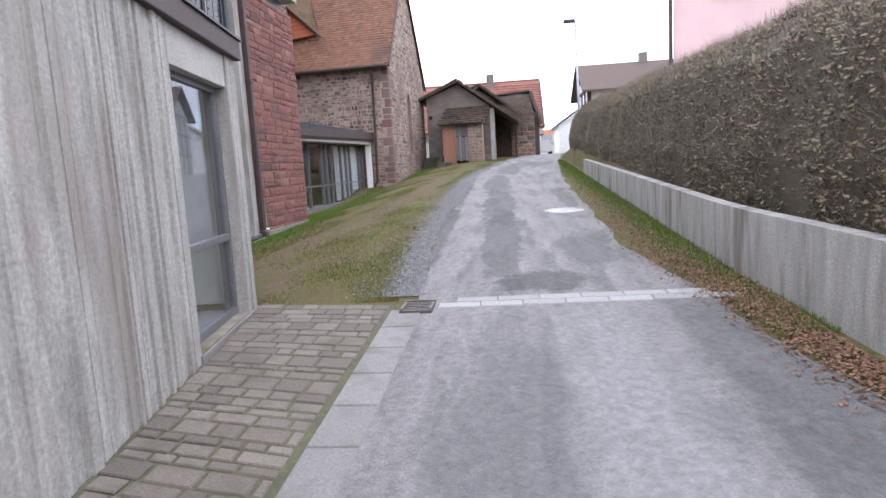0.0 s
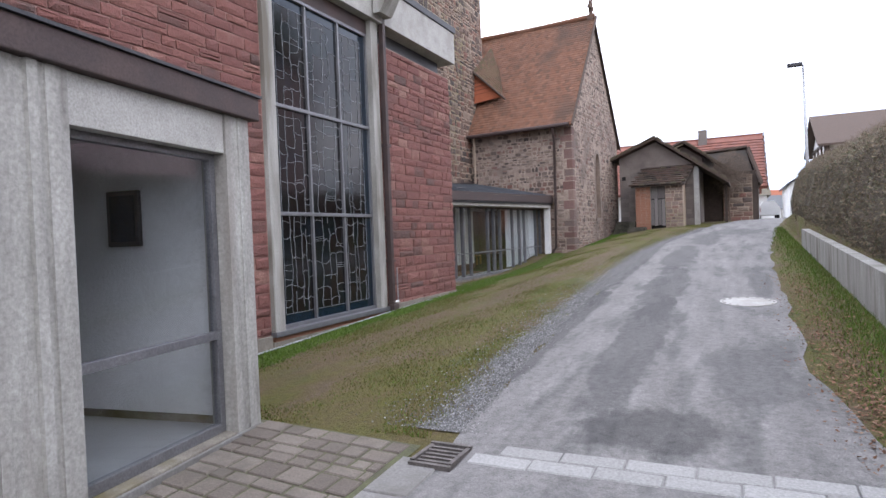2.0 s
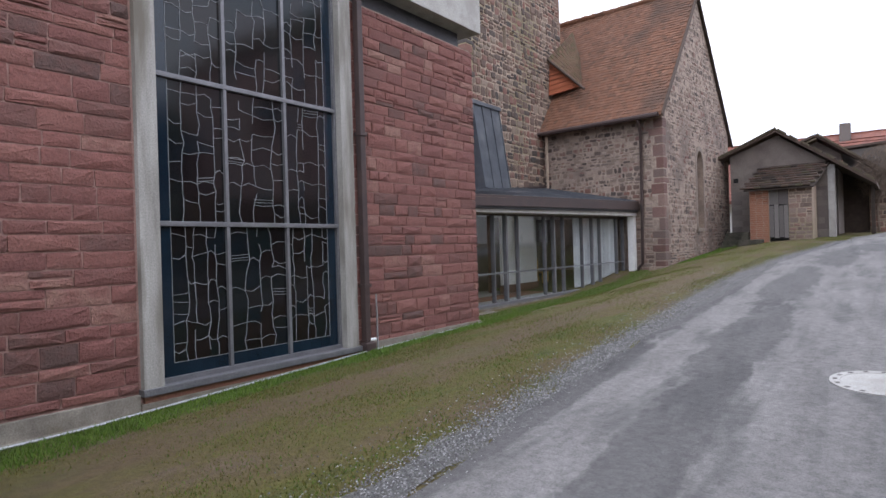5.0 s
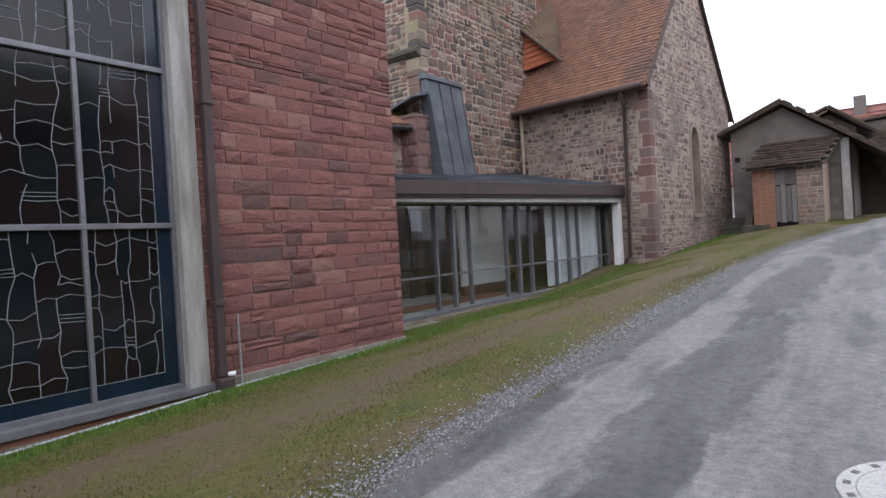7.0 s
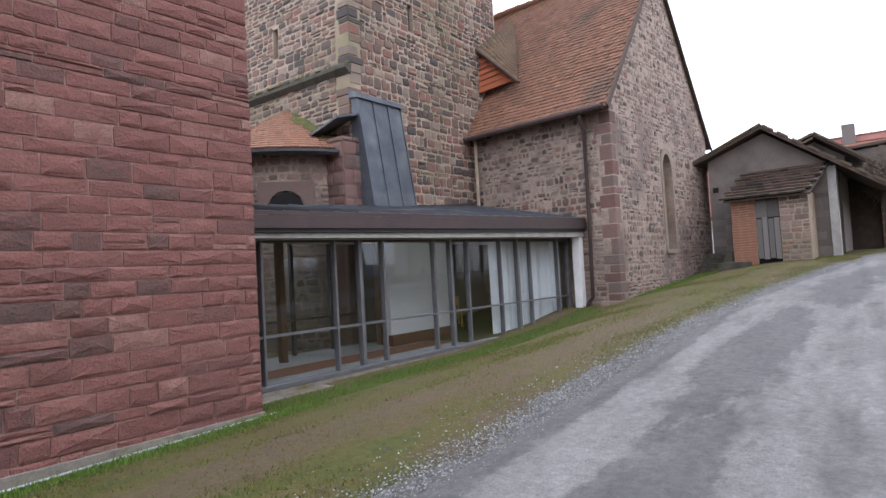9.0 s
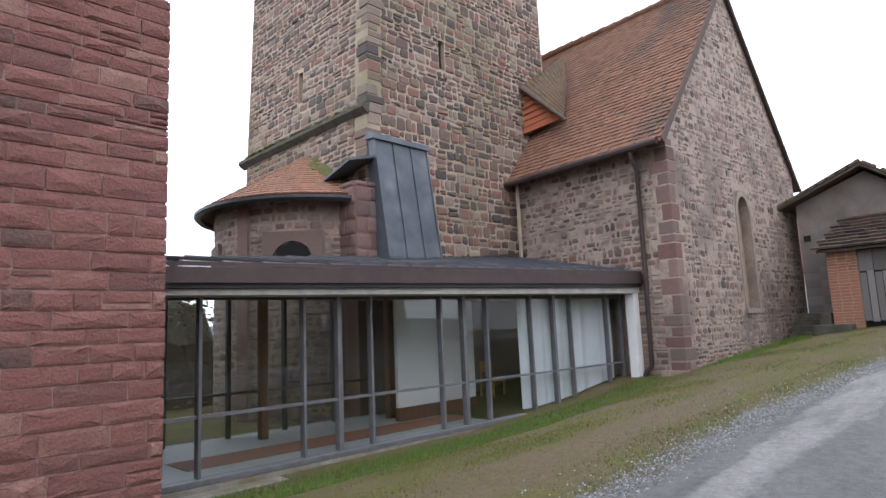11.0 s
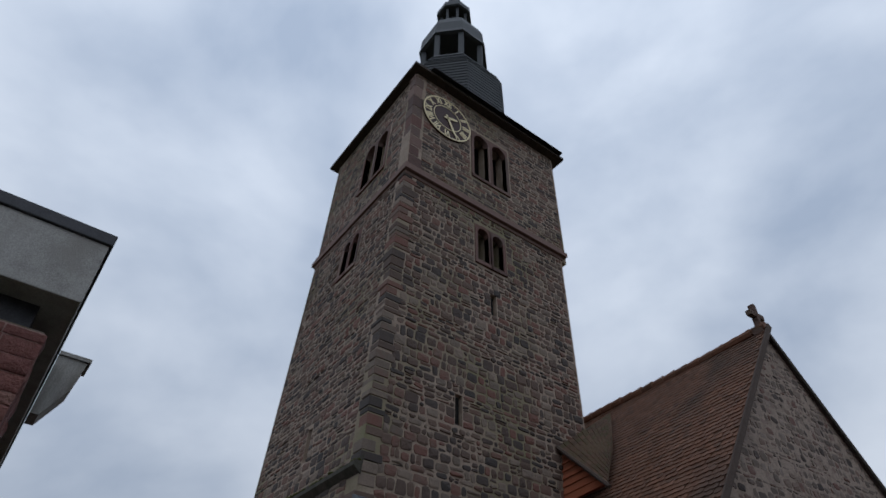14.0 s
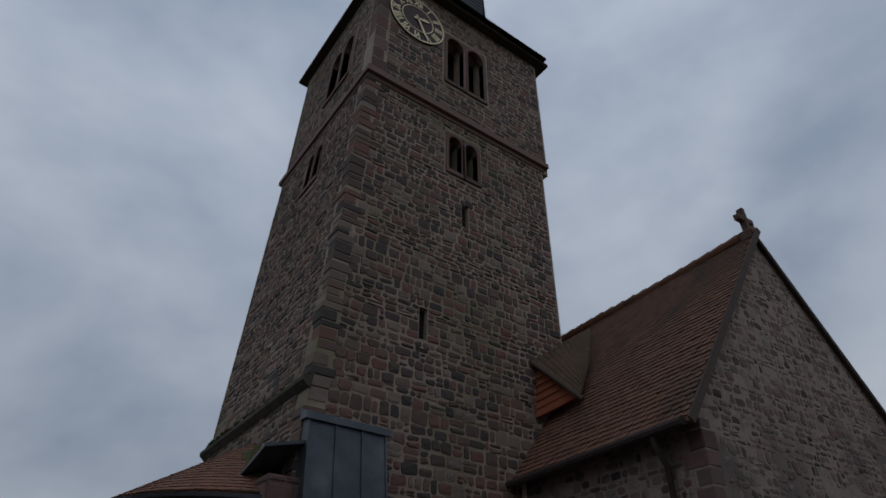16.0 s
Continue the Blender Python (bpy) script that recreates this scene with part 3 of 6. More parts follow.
sheet("gravel_verge", lambda y: (along(y, ROAD_L) - 0.22 - 0.10 * math.sin(y * 1.7), along(y, ROAD_L) + 0.04, 3), [5.95 + 0.22 * i for i in range(125)], 0.009, M["gravel"], "grey gravel strip along the lane", "verge", 0.09)

# gutter slabs, crossing kerb and pavers
gutter = thing("gutter_kerb", "row of pale concrete gutter slabs beside the lane", "kerb", (-0.87, 3, 0.1), kind="structure")
rngk = random.Random(4)


def slab_mesh(name, w, l, h, material, bevel=0.008):
    me = bpy.data.meshes.new(name)
    bm = box(bmesh.new(), -w / 2, w / 2, -l / 2, l / 2, -h, 0)
    bmesh.ops.bevel(bm, geom=[e for e in bm.edges if e.verts[0].co.z > -0.001 and e.verts[1].co.z > -0.001], offset=bevel, segments=1, affect="EDGES")
    bm.to_mesh(me)
    bm.free()
    me.materials.append(material)
    return me


def lay(name, me, parent, x, y, lift, scale=(1, 1, 1), tilt=0.006):
    ob = hang(new(name, me), parent)
    s = (ground_z(x, y + 0.1) - ground_z(x, y - 0.1)) / 0.2
    ob.matrix_basis = Matrix.Translation((x, y, ground_z(x, y) + lift)) @ Euler((math.atan(s) + rngk.uniform(-tilt, tilt), rngk.uniform(-tilt, tilt), rngk.uniform(-tilt, tilt))).to_matrix().to_4x4() @ Matrix.Diagonal((*scale, 1))
    return ob


me_gut = slab_mesh("slab", 0.30, 0.49, 0.1, M["kerb"])
for i in range(24):
    lay("slab", me_gut, gutter, -0.87, -6.35 + 0.5 * i, 0.024)
crossing = thing("drain_kerb", "row of pale stone kerbs crossing the lane", "kerb", (0.6, 5.7, 0.2), kind="structure")
me_set = slab_mesh("kerb_stone", 0.39, 0.15, 0.1, M["kerb_pale"])
for j in range(2):
    for i in range(6 if j else 7):
        x = -0.38 + 0.4 * i + (0.16 if j else 0)
        lay("kerb_stone", me_set, crossing, x, 5.52 + 0.16 * j + 0.03 * x, 0.024)
paving = thing("pavement", "grey concrete pavers in mixed sizes with mossy joints", "pavement", (-1.7, 3, 0), kind="structure")


def porch_x(y):
    return -2.40 + (5.55 - y) * 0.158


def paving_z(x, y):
    """The pavement falls evenly from the wall to the gutter."""
    a, b = porch_x(y), -1.02
    f = min(1, max(0, (x - a) / (b - a))) if b - a > 0.05 else 1
    return (0.235 + 0.03 * (y - 5.5)) * (1 - f) + (ground_z(b, y) + 0.006) * f


py = [-2 + 0.4 * i for i in range(19)] + [5.62]
pv = [(x, y, paving_z(x, y)) for y in py for x in (porch_x(y) - 0.06, (porch_x(y) - 1.0) / 2, -1.0)]
bed = from_lists("pavement_bed", pv, [(3 * j + i, 3 * j + i + 1, 3 * j + i + 4, 3 * j + i + 3) for j in range(len(py) - 1) for i in range(2)], M["joint"])
tagged(bed, "dark mossy joints between pavers", "pavement", kind="structure")
rngp = random.Random(11)
y, me_pav = 5.60, {}
while y > 0.9:
    d = rngp.choice((0.09, 0.13, 0.13, 0.17, 0.21))
    x = porch_x(y) + 0.035
    while x < -1.10:
        w = min(rngp.choice((0.13, 0.17, 0.21, 0.26)) if d < 0.16 else rngp.choice((0.17, 0.22, 0.27)), -1.065 - x)
        if -1.065 - x - w < 0.07:
            w = -1.065 - x
        k = (round(w, 2), d)
        if k not in me_pav:
            me_pav[k] = slab_mesh("paver", w - 0.02, d - 0.02, 0.06, M["paver"], 0.008)
        ob = lay("paver", me_pav[k], paving, x + w / 2, y - d / 2, 0)
        px, pyy = x + w / 2, y - d / 2
        fall = math.atan((paving_z(px - 0.1, pyy) - paving_z(px + 0.1, pyy)) / 0.2)
        ob.matrix_basis = Matrix.Translation((px, pyy, paving_z(px, pyy) + 0.012 + rngp.uniform(-0.003, 0.003))) @ Euler((0.045 + rngp.uniform(-0.01, 0.01), fall + rngp.uniform(-0.01, 0.01), rngp.uniform(-0.01, 0.01))).to_matrix().to_4x4()
        x += w
    y -= d
grate = thing("drain_grate", "rusty cast-iron drain grate in the gutter", "drain", (-0.77, 5.46, 0.18))
part("frame", boxes((-0.92, -0.62, 5.28, 5.31, 0.15, 0.215), (-0.92, -0.62, 5.61, 5.64, 0.17, 0.235), (-0.92, -0.89, 5.31, 5.61, 0.16, 0.225), (-0.65, -0.62, 5.31, 5.61, 0.16, 0.225)), M["iron"], grate)
# black block under the bars: the pit's shade as colour
part("pit", boxes((-0.89, -0.65, 5.31, 5.61, 0.13, 0.195)), M["void"], grate)
for i in range(5):
    part("bar", boxes((-0.885, -0.655, 5.335 + 0.055 * i, 5.36 + 0.055 * i, 0.17, 0.214 + 0.003 * i)), M["iron"], grate)
cover = thing("manhole_cover", "round manhole cover, concrete centre in an iron ring", "manhole", (1.13, 11.4, 0.55))
tilt = Matrix.Translation((1.13, 11.4, ground_z(1.13, 11.4) + 0.026)) @ Matrix.Rotation(math.atan(0.063), 4, "X")
bm = lathe(bmesh.new(), 0, 0, [(0.36, -0.05), (0.36, 0.0), (0.29, 0.0), (0.285, -0.006), (0.285, -0.05)], 40)
bmesh.ops.transform(bm, matrix=tilt, verts=bm.verts)
part("ring", bm, M["concrete_plain"], cover)
bm = lathe(bmesh.new(), 0, 0, [(0.283, -0.05), (0.283, -0.004), (0.24, -0.003), (0.01, 0.0)], 40)
bmesh.ops.transform(bm, matrix=tilt, verts=bm.verts)
part("lid", bm, M["concrete_plain"], cover)
for i in range(12):
    bm = box(bmesh.new(), 0.305, 0.335, -0.016, 0.016, -0.01, 0.003, m=tilt @ Matrix.Rotation(6.2832 * i / 16, 4, "Z"))
    part("notch", bm, M["iron"], cover)

# ---- entrance building of board-marked concrete ----
porch = thing("entrance_building", "low board-marked concrete entrance building with metal fascia", "building", (-3, 3, 0.1))
rngb, y, prof = random.Random(21), -6.0, [(-2.62, -6.0)]
while y < 3.94:
    w = min(rngb.uniform(0.02, 0.065), 3.95 - y)
    if 3.95 - y - w < 0.03:
        w = 3.95 - y
    d = rngb.choice((0, 0, 0.005, 0.012, 0.02, -0.006))
    prof += [(-2.406 + d, y), (-2.406 + d, y + w - 0.003)]
    y += w
part("wall", prism(bmesh.new(), [(a, b, -0.8) for a, b in prof + [(-2.62, y - 0.003)]], (0, 0, 3.42)), M["concrete"], porch)
prof, y = [(-2.62, 5.26)], 5.26
for w, d in ((0.07, 0.004), (0.08, -0.006), (0.05, 0.006), (0.09, 0.0)):
    prof += [(-2.40 + d, y), (-2.40 + d, y + w - 0.002)]
    y += w
part("column", prism(bmesh.new(), [(a, b, -0.2) for a, b in prof + [(-2.62, y - 0.002)]], (0, 0, 2.82)), M["concrete"], porch)
part("lintel", boxes((-2.62, -2.412, 3.953, 5.257, 2.33, 2.62), bevel=0.006), M["concrete_plain"], porch)
part("fascia", boxes((-6.4, -2.345, -6.0, 5.63, 2.622, 2.80), bevel=0.01), M["brown_metal"], porch)
part("fascia_lip", boxes((-6.4, -2.325, -6.0, 5.65, 2.802, 2.822)), M["dark_metal"], porch)
part("threshold", boxes((-2.62, -2.40, 3.955, 5.255, -0.1, 0.262), bevel=0.01), M["plinth"], porch)
part("doorstep", boxes((-2.398, -2.372, 3.9, 5.54, -0.1, 0.248), bevel=0.006), M["kerb"], porch, "pale edging strip at the doorstep")
part("north_wall", boxes((-4.95, -2.63, 5.38, 5.53, -0.2, 2.62)), M["white"], porch)
part("rear_wall", boxes((-4.96, -4.88, -6, 5.37, -0.2, 2.62)), M["red_mortar"], porch)
part("south_wall", boxes((-4.95, -2.63, -6.0, -5.8, -0.8, 2.62)), M["white"], porch)
part("inner_floor", boxes((-4.87, -2.63, -5.8, 5.37, -0.1, 0.27)), M["floor"], porch)
part("skirting", boxes((-4.87, -2.64, 5.362, 5.379, 0.27, 0.33)), M["plinth"], porch)
part("inner_ceiling", boxes((-4.87, -2.63, -5.8, 5.37, 2.54, 2.615)), M["white"], porch)
door = thing("door_1", "grey metal glazed door with a push rail", "door", (-2.52, 4.6, 0.26), kind="structure")
for b in ((-2.56, -2.50, 3.955, 4.0, 0.263, 2.33), (-2.56, -2.50, 5.2, 5.255, 0.263, 2.33), (-2.56, -2.50, 4.0, 5.2, 2.28, 2.33), (-2.56, -2.50, 4.0, 5.2, 0.263, 0.33)):
    part("frame", boxes(b, bevel=0.004), M["frame"], door)
part("push_rail", boxes((-2.55, -2.49, 4.0, 5.2, 0.96, 1.02), bevel=0.006), M["frame"], door)
ob = part("pane", boxes((-2.535, -2.527, 4.0, 5.2, 0.33, 2.28)), M["pane_door"], door)
ob.visible_shadow = False
picture = thing("wall_plaque", "dark blue framed plaque on the white inner wall", "plaque", (-3.46, 5.38, 1.9))
part("frame", boxes((-3.62, -3.30, 5.34, 5.378, 1.67, 2.12), bevel=0.01), M["dark_metal"], picture)
part("panel", boxes((-3.58, -3.34, 5.332, 5.342, 1.71, 2.08)), M["bglass"], picture)
turn = Matrix.Translation((-2.40, 5.55, 0)) @ Matrix.Rotation(radians(9), 4, "Z") @ Matrix.Translation((2.40, -5.55, 0))
for ob in (porch, door, picture):
    ob.matrix_world = turn @ Matrix.Translation(ob.location)

# ---- red sandstone church hall ----
hall = thing("church_hall", "modern hall of rough red sandstone with a concrete roof edge", "building", (-8, 10, 0.2))
for b in ((-5.35, -5.075, 3.0, 8.68, -0.3, 5.38), (-5.35, -5.075, 11.81, 15.0, -0.3, 5.38), (-5.35, -5.075, 8.68, 11.81, -0.3, 0.26), (-12.5, -5.35, 14.7, 15.0, -0.3, 5.38)):
    part("wall_core", boxes(b), M["red_mortar"], hall)
part("plinth", boxes((-5.3, -5.035, 5.16, 8.66, -0.1, 0.31), (-5.3, -5.035, 11.83, 15.04, -0.1, 0.37), (-5.3, -5.02, 8.66, 11.83, -0.1, 0.21), bevel=0.01), M["plinth"], hall)
part("plinth_brick", boxes((-5.3, -5.03, 8.70, 11.79, 0.2, 0.285)), M["brick"], hall)
part("ledge", boxes((-5.2, -4.93, 5.4, 15.1, -0.1, 0.13), (-5.2, -4.93, 10.0, 15.1, 0.0, 0.2), bevel=0.012), M["plinth"], hall)
part("edging", tube(bmesh.new(), [(-4.90, 5.6, 0.135), (-4.90, 8.0, 0.135), (-4.90, 12.0, 0.285), (-4.90, 15.1, 0.355)], 0.014, 6), M["galv"], hall, "pale metal edging strip along the ledge")
R = random.Random(31)
rects = courses(R, 3.0, 15.03, 0.33, 5.37, (0.10, 0.13, 0.15, 0.17, 0.19), (0.20, 0.62), holes=((8.66, 11.84, -1, 6), (0, 5.12, -1, 2.75)), split=0.07)
masonry("brick", hall, flat((-5.07, 0, 0), (0, 1, 0), (0, 0, 1)), rects, M["red_o"], M["red_i"], 300, lambda r: abs((r[0] + r[1]) / 2 - 13) * 0.6 + max(0, r[2] - 3.6), 0.015, (0.010, 0.030), 0.010, 0.30, 5)
rects = courses(R, 5.07, 12.4, 0.33, 5.37, (0.11, 0.14, 0.17, 0.2, 0.23), (0.25, 0.7), split=0.12)
masonry("end_brick", hall, flat((0, 15.0, 0), (-1, 0, 0), (0, 0, 1)), rects, M["red_o"], M["red_i"], 0, lambda r: r[0], 0.011, (0.02, 0.045), 0.012, 0.22, 6)
part("roof_slab", boxes((-12.6, -4.92, 2.0, 15.14, 5.72, 6.44), bevel=0.012), M["concrete_plain"], hall)
part("recess_band", boxes((-12.4, -5.24, 2.6, 14.84, 5.36, 5.73)), M["dark_metal"], hall, "dark recessed band under the roof edge")
part("wall_coping", boxes((-12.4, -5.09, 3.0, 8.66, 5.375, 5.40), (-12.4, -5.09, 11.84, 14.98, 5.375, 5.40)), M["plinth"], hall)
part("roof_flashing", boxes((-12.63, -4.89, 1.97, 15.17, 6.442, 6.58), bevel=0.012), M["dark_metal"], hall)
sp = bmesh.new()
prism(sp, [(-4.885, 11.5, 5.80), (-4.74, 11.5, 5.80), (-4.46, 11.5, 6.25), (-4.40, 11.5, 6.70), (-4.885, 11.5, 6.70)], (0, 0.42, 0))
prism(sp, [(-4.885, 11.46, 6.705), (-4.35, 11.46, 6.705), (-4.35, 11.46, 6.76), (-4.885, 11.46, 6.76)], (0, 0.5, 0))
part("spout", sp, M["streaked"], hall)
sp = bmesh.new()
prism(sp, [(-8.6, 15.175, 5.85), (-8.6, 15.28, 5.85), (-8.6, 15.50, 6.28), (-8.6, 15.56, 6.72), (-8.6, 15.175, 6.72)], (0.42, 0, 0))
prism(sp, [(-8.63, 15.175, 6.725), (-8.63, 15.6, 6.725), (-8.63, 15.6, 6.78), (-8.63, 15.175, 6.78)], (0.48, 0, 0))
part("spout", sp, M["streaked"], hall)
pipe = thing("rainwater_pipe", "square brown metal downpipe with an iron foot", "pipe", (-4.98, 11.93, 0.3))
part("shaft", boxes((-5.02, -4.92, 11.87, 11.97, 0.42, 5.85), bevel=0.012), M["brown_metal"], pipe)
part("foot", boxes((-5.03, -4.88, 11.84, 12.03, 0.2, 0.40), bevel=0.02), M["brown_metal"], pipe)
for z in (1.2, 3.4):
    part("collar", boxes((-5.03, -4.90, 11.85, 11.99, z, z + 0.05)), M["brown_metal"], pipe)
part("cap", tube(bmesh.new(), [(-4.95, 11.98, 0.43), (-4.90, 12.05, 0.43)], 0.025), M["white"], pipe)
rod = thing("earthing_rod", "thin galvanised lightning conductor on the wall", "rod", (-4.99, 12.15, 0.3))
part("rod", tube(bmesh.new(), [(-4.99, 12.18, 0.25), (-4.99, 12.17, 1.08)], 0.012), M["galv"], rod)

# stained-glass window
win = thing("window_1", "tall dark stained-glass window in a grey metal frame", "window", (-5.15, 10.2, 0.3), kind="structure")
part("post", boxes((-5.3, -5.0, 8.68, 8.90, 0.29, 5.715), bevel=0.008), M["streaked"], win)
part("post", boxes((-5.3, -5.0, 11.57, 11.80, 0.29, 5.715), bevel=0.008), M["streaked"], win)
part("window_sill", boxes((-5.3, -4.97, 8.66, 11.84, 0.285, 0.36), bevel=0.008), M["frame"], win)
part("head", boxes((-5.28, -5.1, 8.90, 11.57, 5.47, 5.715)), M["brown_metal"], win)
for z in (0.385, 2.09, 3.72, 5.44):
    part("rail", boxes((-5.20, -5.10, 8.90, 11.57, z - 0.028, z + 0.028), bevel=0.006), M["frame"], win)
ymul = (8.92, 9.79, 10.67, 11.55)
for yy in ymul:
    part("mullion", boxes((-5.195, -5.105, yy - 0.022, yy + 0.022, 0.36, 5.46), bevel=0.006), M["frame"], win)


def stained(y0, y1, z0, z1, left, right, bottom, top, seed):
    """One leaded light: a wavy net of glass pieces with lead strips along their edges."""
    rng = random.Random(seed)
    bw = 0.15
    ya, yb, za, zb = y0 + (bw if left else 0), y1 - (bw if right else 0), z0 + (bw if bottom else 0), z1 - (bw if top else 0)
    cols, steps_z = rng.choice((4, 5)), 14
    wild = 0.05 if not (left or right) else 0.028
    fr = sorted([0, 1] + [min(0.95, max(0.05, (i + rng.uniform(-0.3, 0.3)) / cols)) for i in range(1, cols)])
    bounds = []
    for i, f in enumerate(fr):
        off, row = 0.0, []
        for j in range(steps_z + 1):
            off = 0.0 if i in (0, cols) else off * 0.6 + (rng.uniform(-wild, wild) if rng.random() < 0.55 else 0)
            row.append((min(yb, max(ya, ya + (yb - ya) * f + off)), za + (zb - za) * j / steps_z + (rng.uniform(-0.03, 0.03) if 0 < j < steps_z else 0)))
        bounds.append(row)
    vs, fs, lead = [], [], []
    for i in range(cols):
        j = 0
        while j < steps_z:
            k = min(steps_z, j + rng.choice((1, 2, 2, 3, 4)))
            b, side_a, side_b = len(vs), bounds[i][j:k + 1], bounds[i + 1][j:k + 1]
            vs += [(-5.15, *p) for p in side_a] + [(-5.15, *p) for p in reversed(side_b)]
            fs.append(tuple(range(b + len(side_a) + len(side_b) - 1, b - 1, -1)))
            if k < steps_z:
                p, q = bounds[i][k], bounds[i + 1][k]
                m = ((p[0] + q[0]) / 2 + rng.uniform(-0.02, 0.02), (p[1] + q[1]) / 2 + rng.uniform(-0.045, 0.045))
                lead += [(p, m), (m, q)]
                if rng.random() < 0.05:
                    for h in (0.035, 0.07):
                        lead.append(((p[0], p[1] + h), (q[0], q[1] + h)))
            j = k
    for i, row in enumerate(bounds):
        if i == 0 and not left or i == cols and not right:
            continue
        for p, q in zip(row, row[1:]):
            if i in (0, cols) or rng.random() < 0.93:
                lead.append((p, q))
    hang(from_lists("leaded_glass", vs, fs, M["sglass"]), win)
    bv, bf = [], []
    strips = ([(y0, ya, z0, z1)] if left else []) + ([(yb, y1, z0, z1)] if right else [])
    for a, b, c, d in strips:
        n = 5
        for k in range(n):
            p = len(bv)
            bv += [(-5.15, a, c + (d - c) * k / n), (-5.15, b, c + (d - c) * k / n), (-5.15, b, c + (d - c) * (k + 1) / n), (-5.15, a, c + (d - c) * (k + 1) / n)]
            bf.append((p, p + 1, p + 2, p + 3))
    for on, c, d in ((bottom, z0, za), (top, zb, z1)):
        if on:
            lead.append(((ya, za if c == z0 else zb), (yb, za if c == z0 else zb)))
            for k in range(4):
                a, b = ya + (yb - ya) * k / 4, ya + (yb - ya) * (k + 1) / 4
                p = len(bv)
                bv += [(-5.15, a, c), (-5.15, b, c), (-5.15, b, d), (-5.15, a, d)]
                bf.append((p, p + 1, p + 2, p + 3))
    if bv:
        hang(from_lists("border_glass", bv, bf, M["bglass"]), win)
    bm = bmesh.new()
    for (a, b), (c, d) in lead:
        dv = Vector((0, c - a, d - b))
        if dv.length < 0.02:
            continue
        s = Vector((0, -dv.z, dv.y)).normalized() * 0.0024
        prism(bm, [Vector((-5.149, a, b)) - s, Vector((-5.149, a, b)) + s, Vector((-5.149, c, d)) + s, Vector((-5.149, c, d)) - s], (0.007, 0, 0))
    part("lead_cames", bm, M["came"], win)


zr = (0.41, 2.065, 3.695, 5.415)
for j in range(3):
    for i in range(3):
        stained(ymul[i] + 0.022, ymul[i + 1] - 0.022, zr[j] + (0.05 if j else 0), zr[j + 1], i == 0, i == 2, j == 0, j == 2, 50 + 3 * j + i)
# added black sheet behind the panes, standing in for the unlit hall
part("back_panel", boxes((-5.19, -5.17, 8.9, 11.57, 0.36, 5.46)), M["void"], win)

# ---- glazed link ----
link = thing("glazed_link", "low glazed link building with a brown standing-seam roof", "building", (-7, 20, 0.4))


def lz(y, a, b):
    return a + (b - a) * (y - 15.05) / 10.2


def sloped(x0, x1, a0, a1, b0, b1, y0=15.06, y1=25.22):
    """A beam along y from (a0, a1) in z at its south end to (b0, b1) at its north end."""
    bm = bmesh.new()
    v = [bm.verts.new(p) for p in ((x0, y0, a0), (x1, y0, a0), (x1, y0, a1), (x0, y0, a1), (x0, y1, b0), (x1, y1, b0), (x1, y1, b1), (x0, y1, b1))]
    for f in ((3, 2, 1, 0), (4, 5, 6, 7), (0, 1, 5, 4), (1, 2, 6, 5), (2, 3, 7, 6), (3, 0, 4, 7)):
        bm.faces.new([v[i] for i in f])
    return bm


part("fascia", sloped(-5.6, -5.45, 2.56, 2.73, 2.80, 3.02), M["brown_metal"], link)
part("gutter", sloped(-5.62, -5.50, 2.51, 2.57, 2.73, 2.80), M["dark_metal"], link)
part("soffit_board", sloped(-6.1, -5.55, 2.44, 2.505, 2.60, 2.73), M["concrete_plain"], link, "pale soffit board")
part("roof", prism(bmesh.new(), [(-5.47, 15.06, 2.735), (-5.47, 25.22, 3.025), (-8.85, 25.3, 3.74), (-8.85, 15.06, 3.19)], (0, 0, 0.05)), M["brown_metal"], link)
for i in range(22):
    yy = 15.3 + i * 0.46
    z0, z1 = lz(yy, 2.785, 3.075), lz(yy, 3.24, 3.79)
    part("seam", prism(bmesh.new(), [(-5.47, yy, z0), (-5.47, yy + 0.03, z0), (-8.85, yy + 0.03, z1), (-8.85, yy, z1)], (0, 0, 0.022)), M["lead"], link)
part("upstand", sloped(-8.9, -8.75, 3.3, 3.55, 3.7, 3.88, 22.0, 25.3), M["brown_metal"], link)
part("base", boxes((-6.2, -5.9, 15.06, 25.2, -0.1, 0.40), (-6.0, -5.62, 15.06, 21.5, 0.0, 0.34), bevel=0.015), M["plinth"], link)
part("floor", boxes((-8.8, -6.06, 15.06, 25.2, 0.0, 0.43)), M["floor"], link)
part("ceiling", boxes((-8.75, -6.06, 15.06, 25.2, 2.62, 2.70)), M["white"], link)
part("runner", boxes((-7.35, -6.65, 15.9, 24.8, 0.425, 0.437)), M["terracotta"], link, "terracotta tile runner")
part("end_wall", boxes((-5.78, -5.58, 24.98, 25.2, 0.3, 2.66)), M["white"], link, "white end wall")
glz = thing("window_2", "long glazed front of brown metal mullions", "window", (-6, 20, 0.4), kind="structure")
part("window_sill", boxes((-6.07, -5.90, 15.06, 25.1, 0.40, 0.47), bevel=0.01), M["frame"], glz)
part("head", sloped(-6.06, -5.96, 2.42, 2.52, 2.52, 2.7), M["brown_metal"], glz)
part("rail", boxes((-6.04, -5.97, 15.06, 25.1, 1.11, 1.145)), M["frame"], glz)
ms = (15.74, 17.08, 17.62, 18.16, 19.54, 20.06, 20.62, 21.84, 22.56, 23.13, 24.49, 25.08)
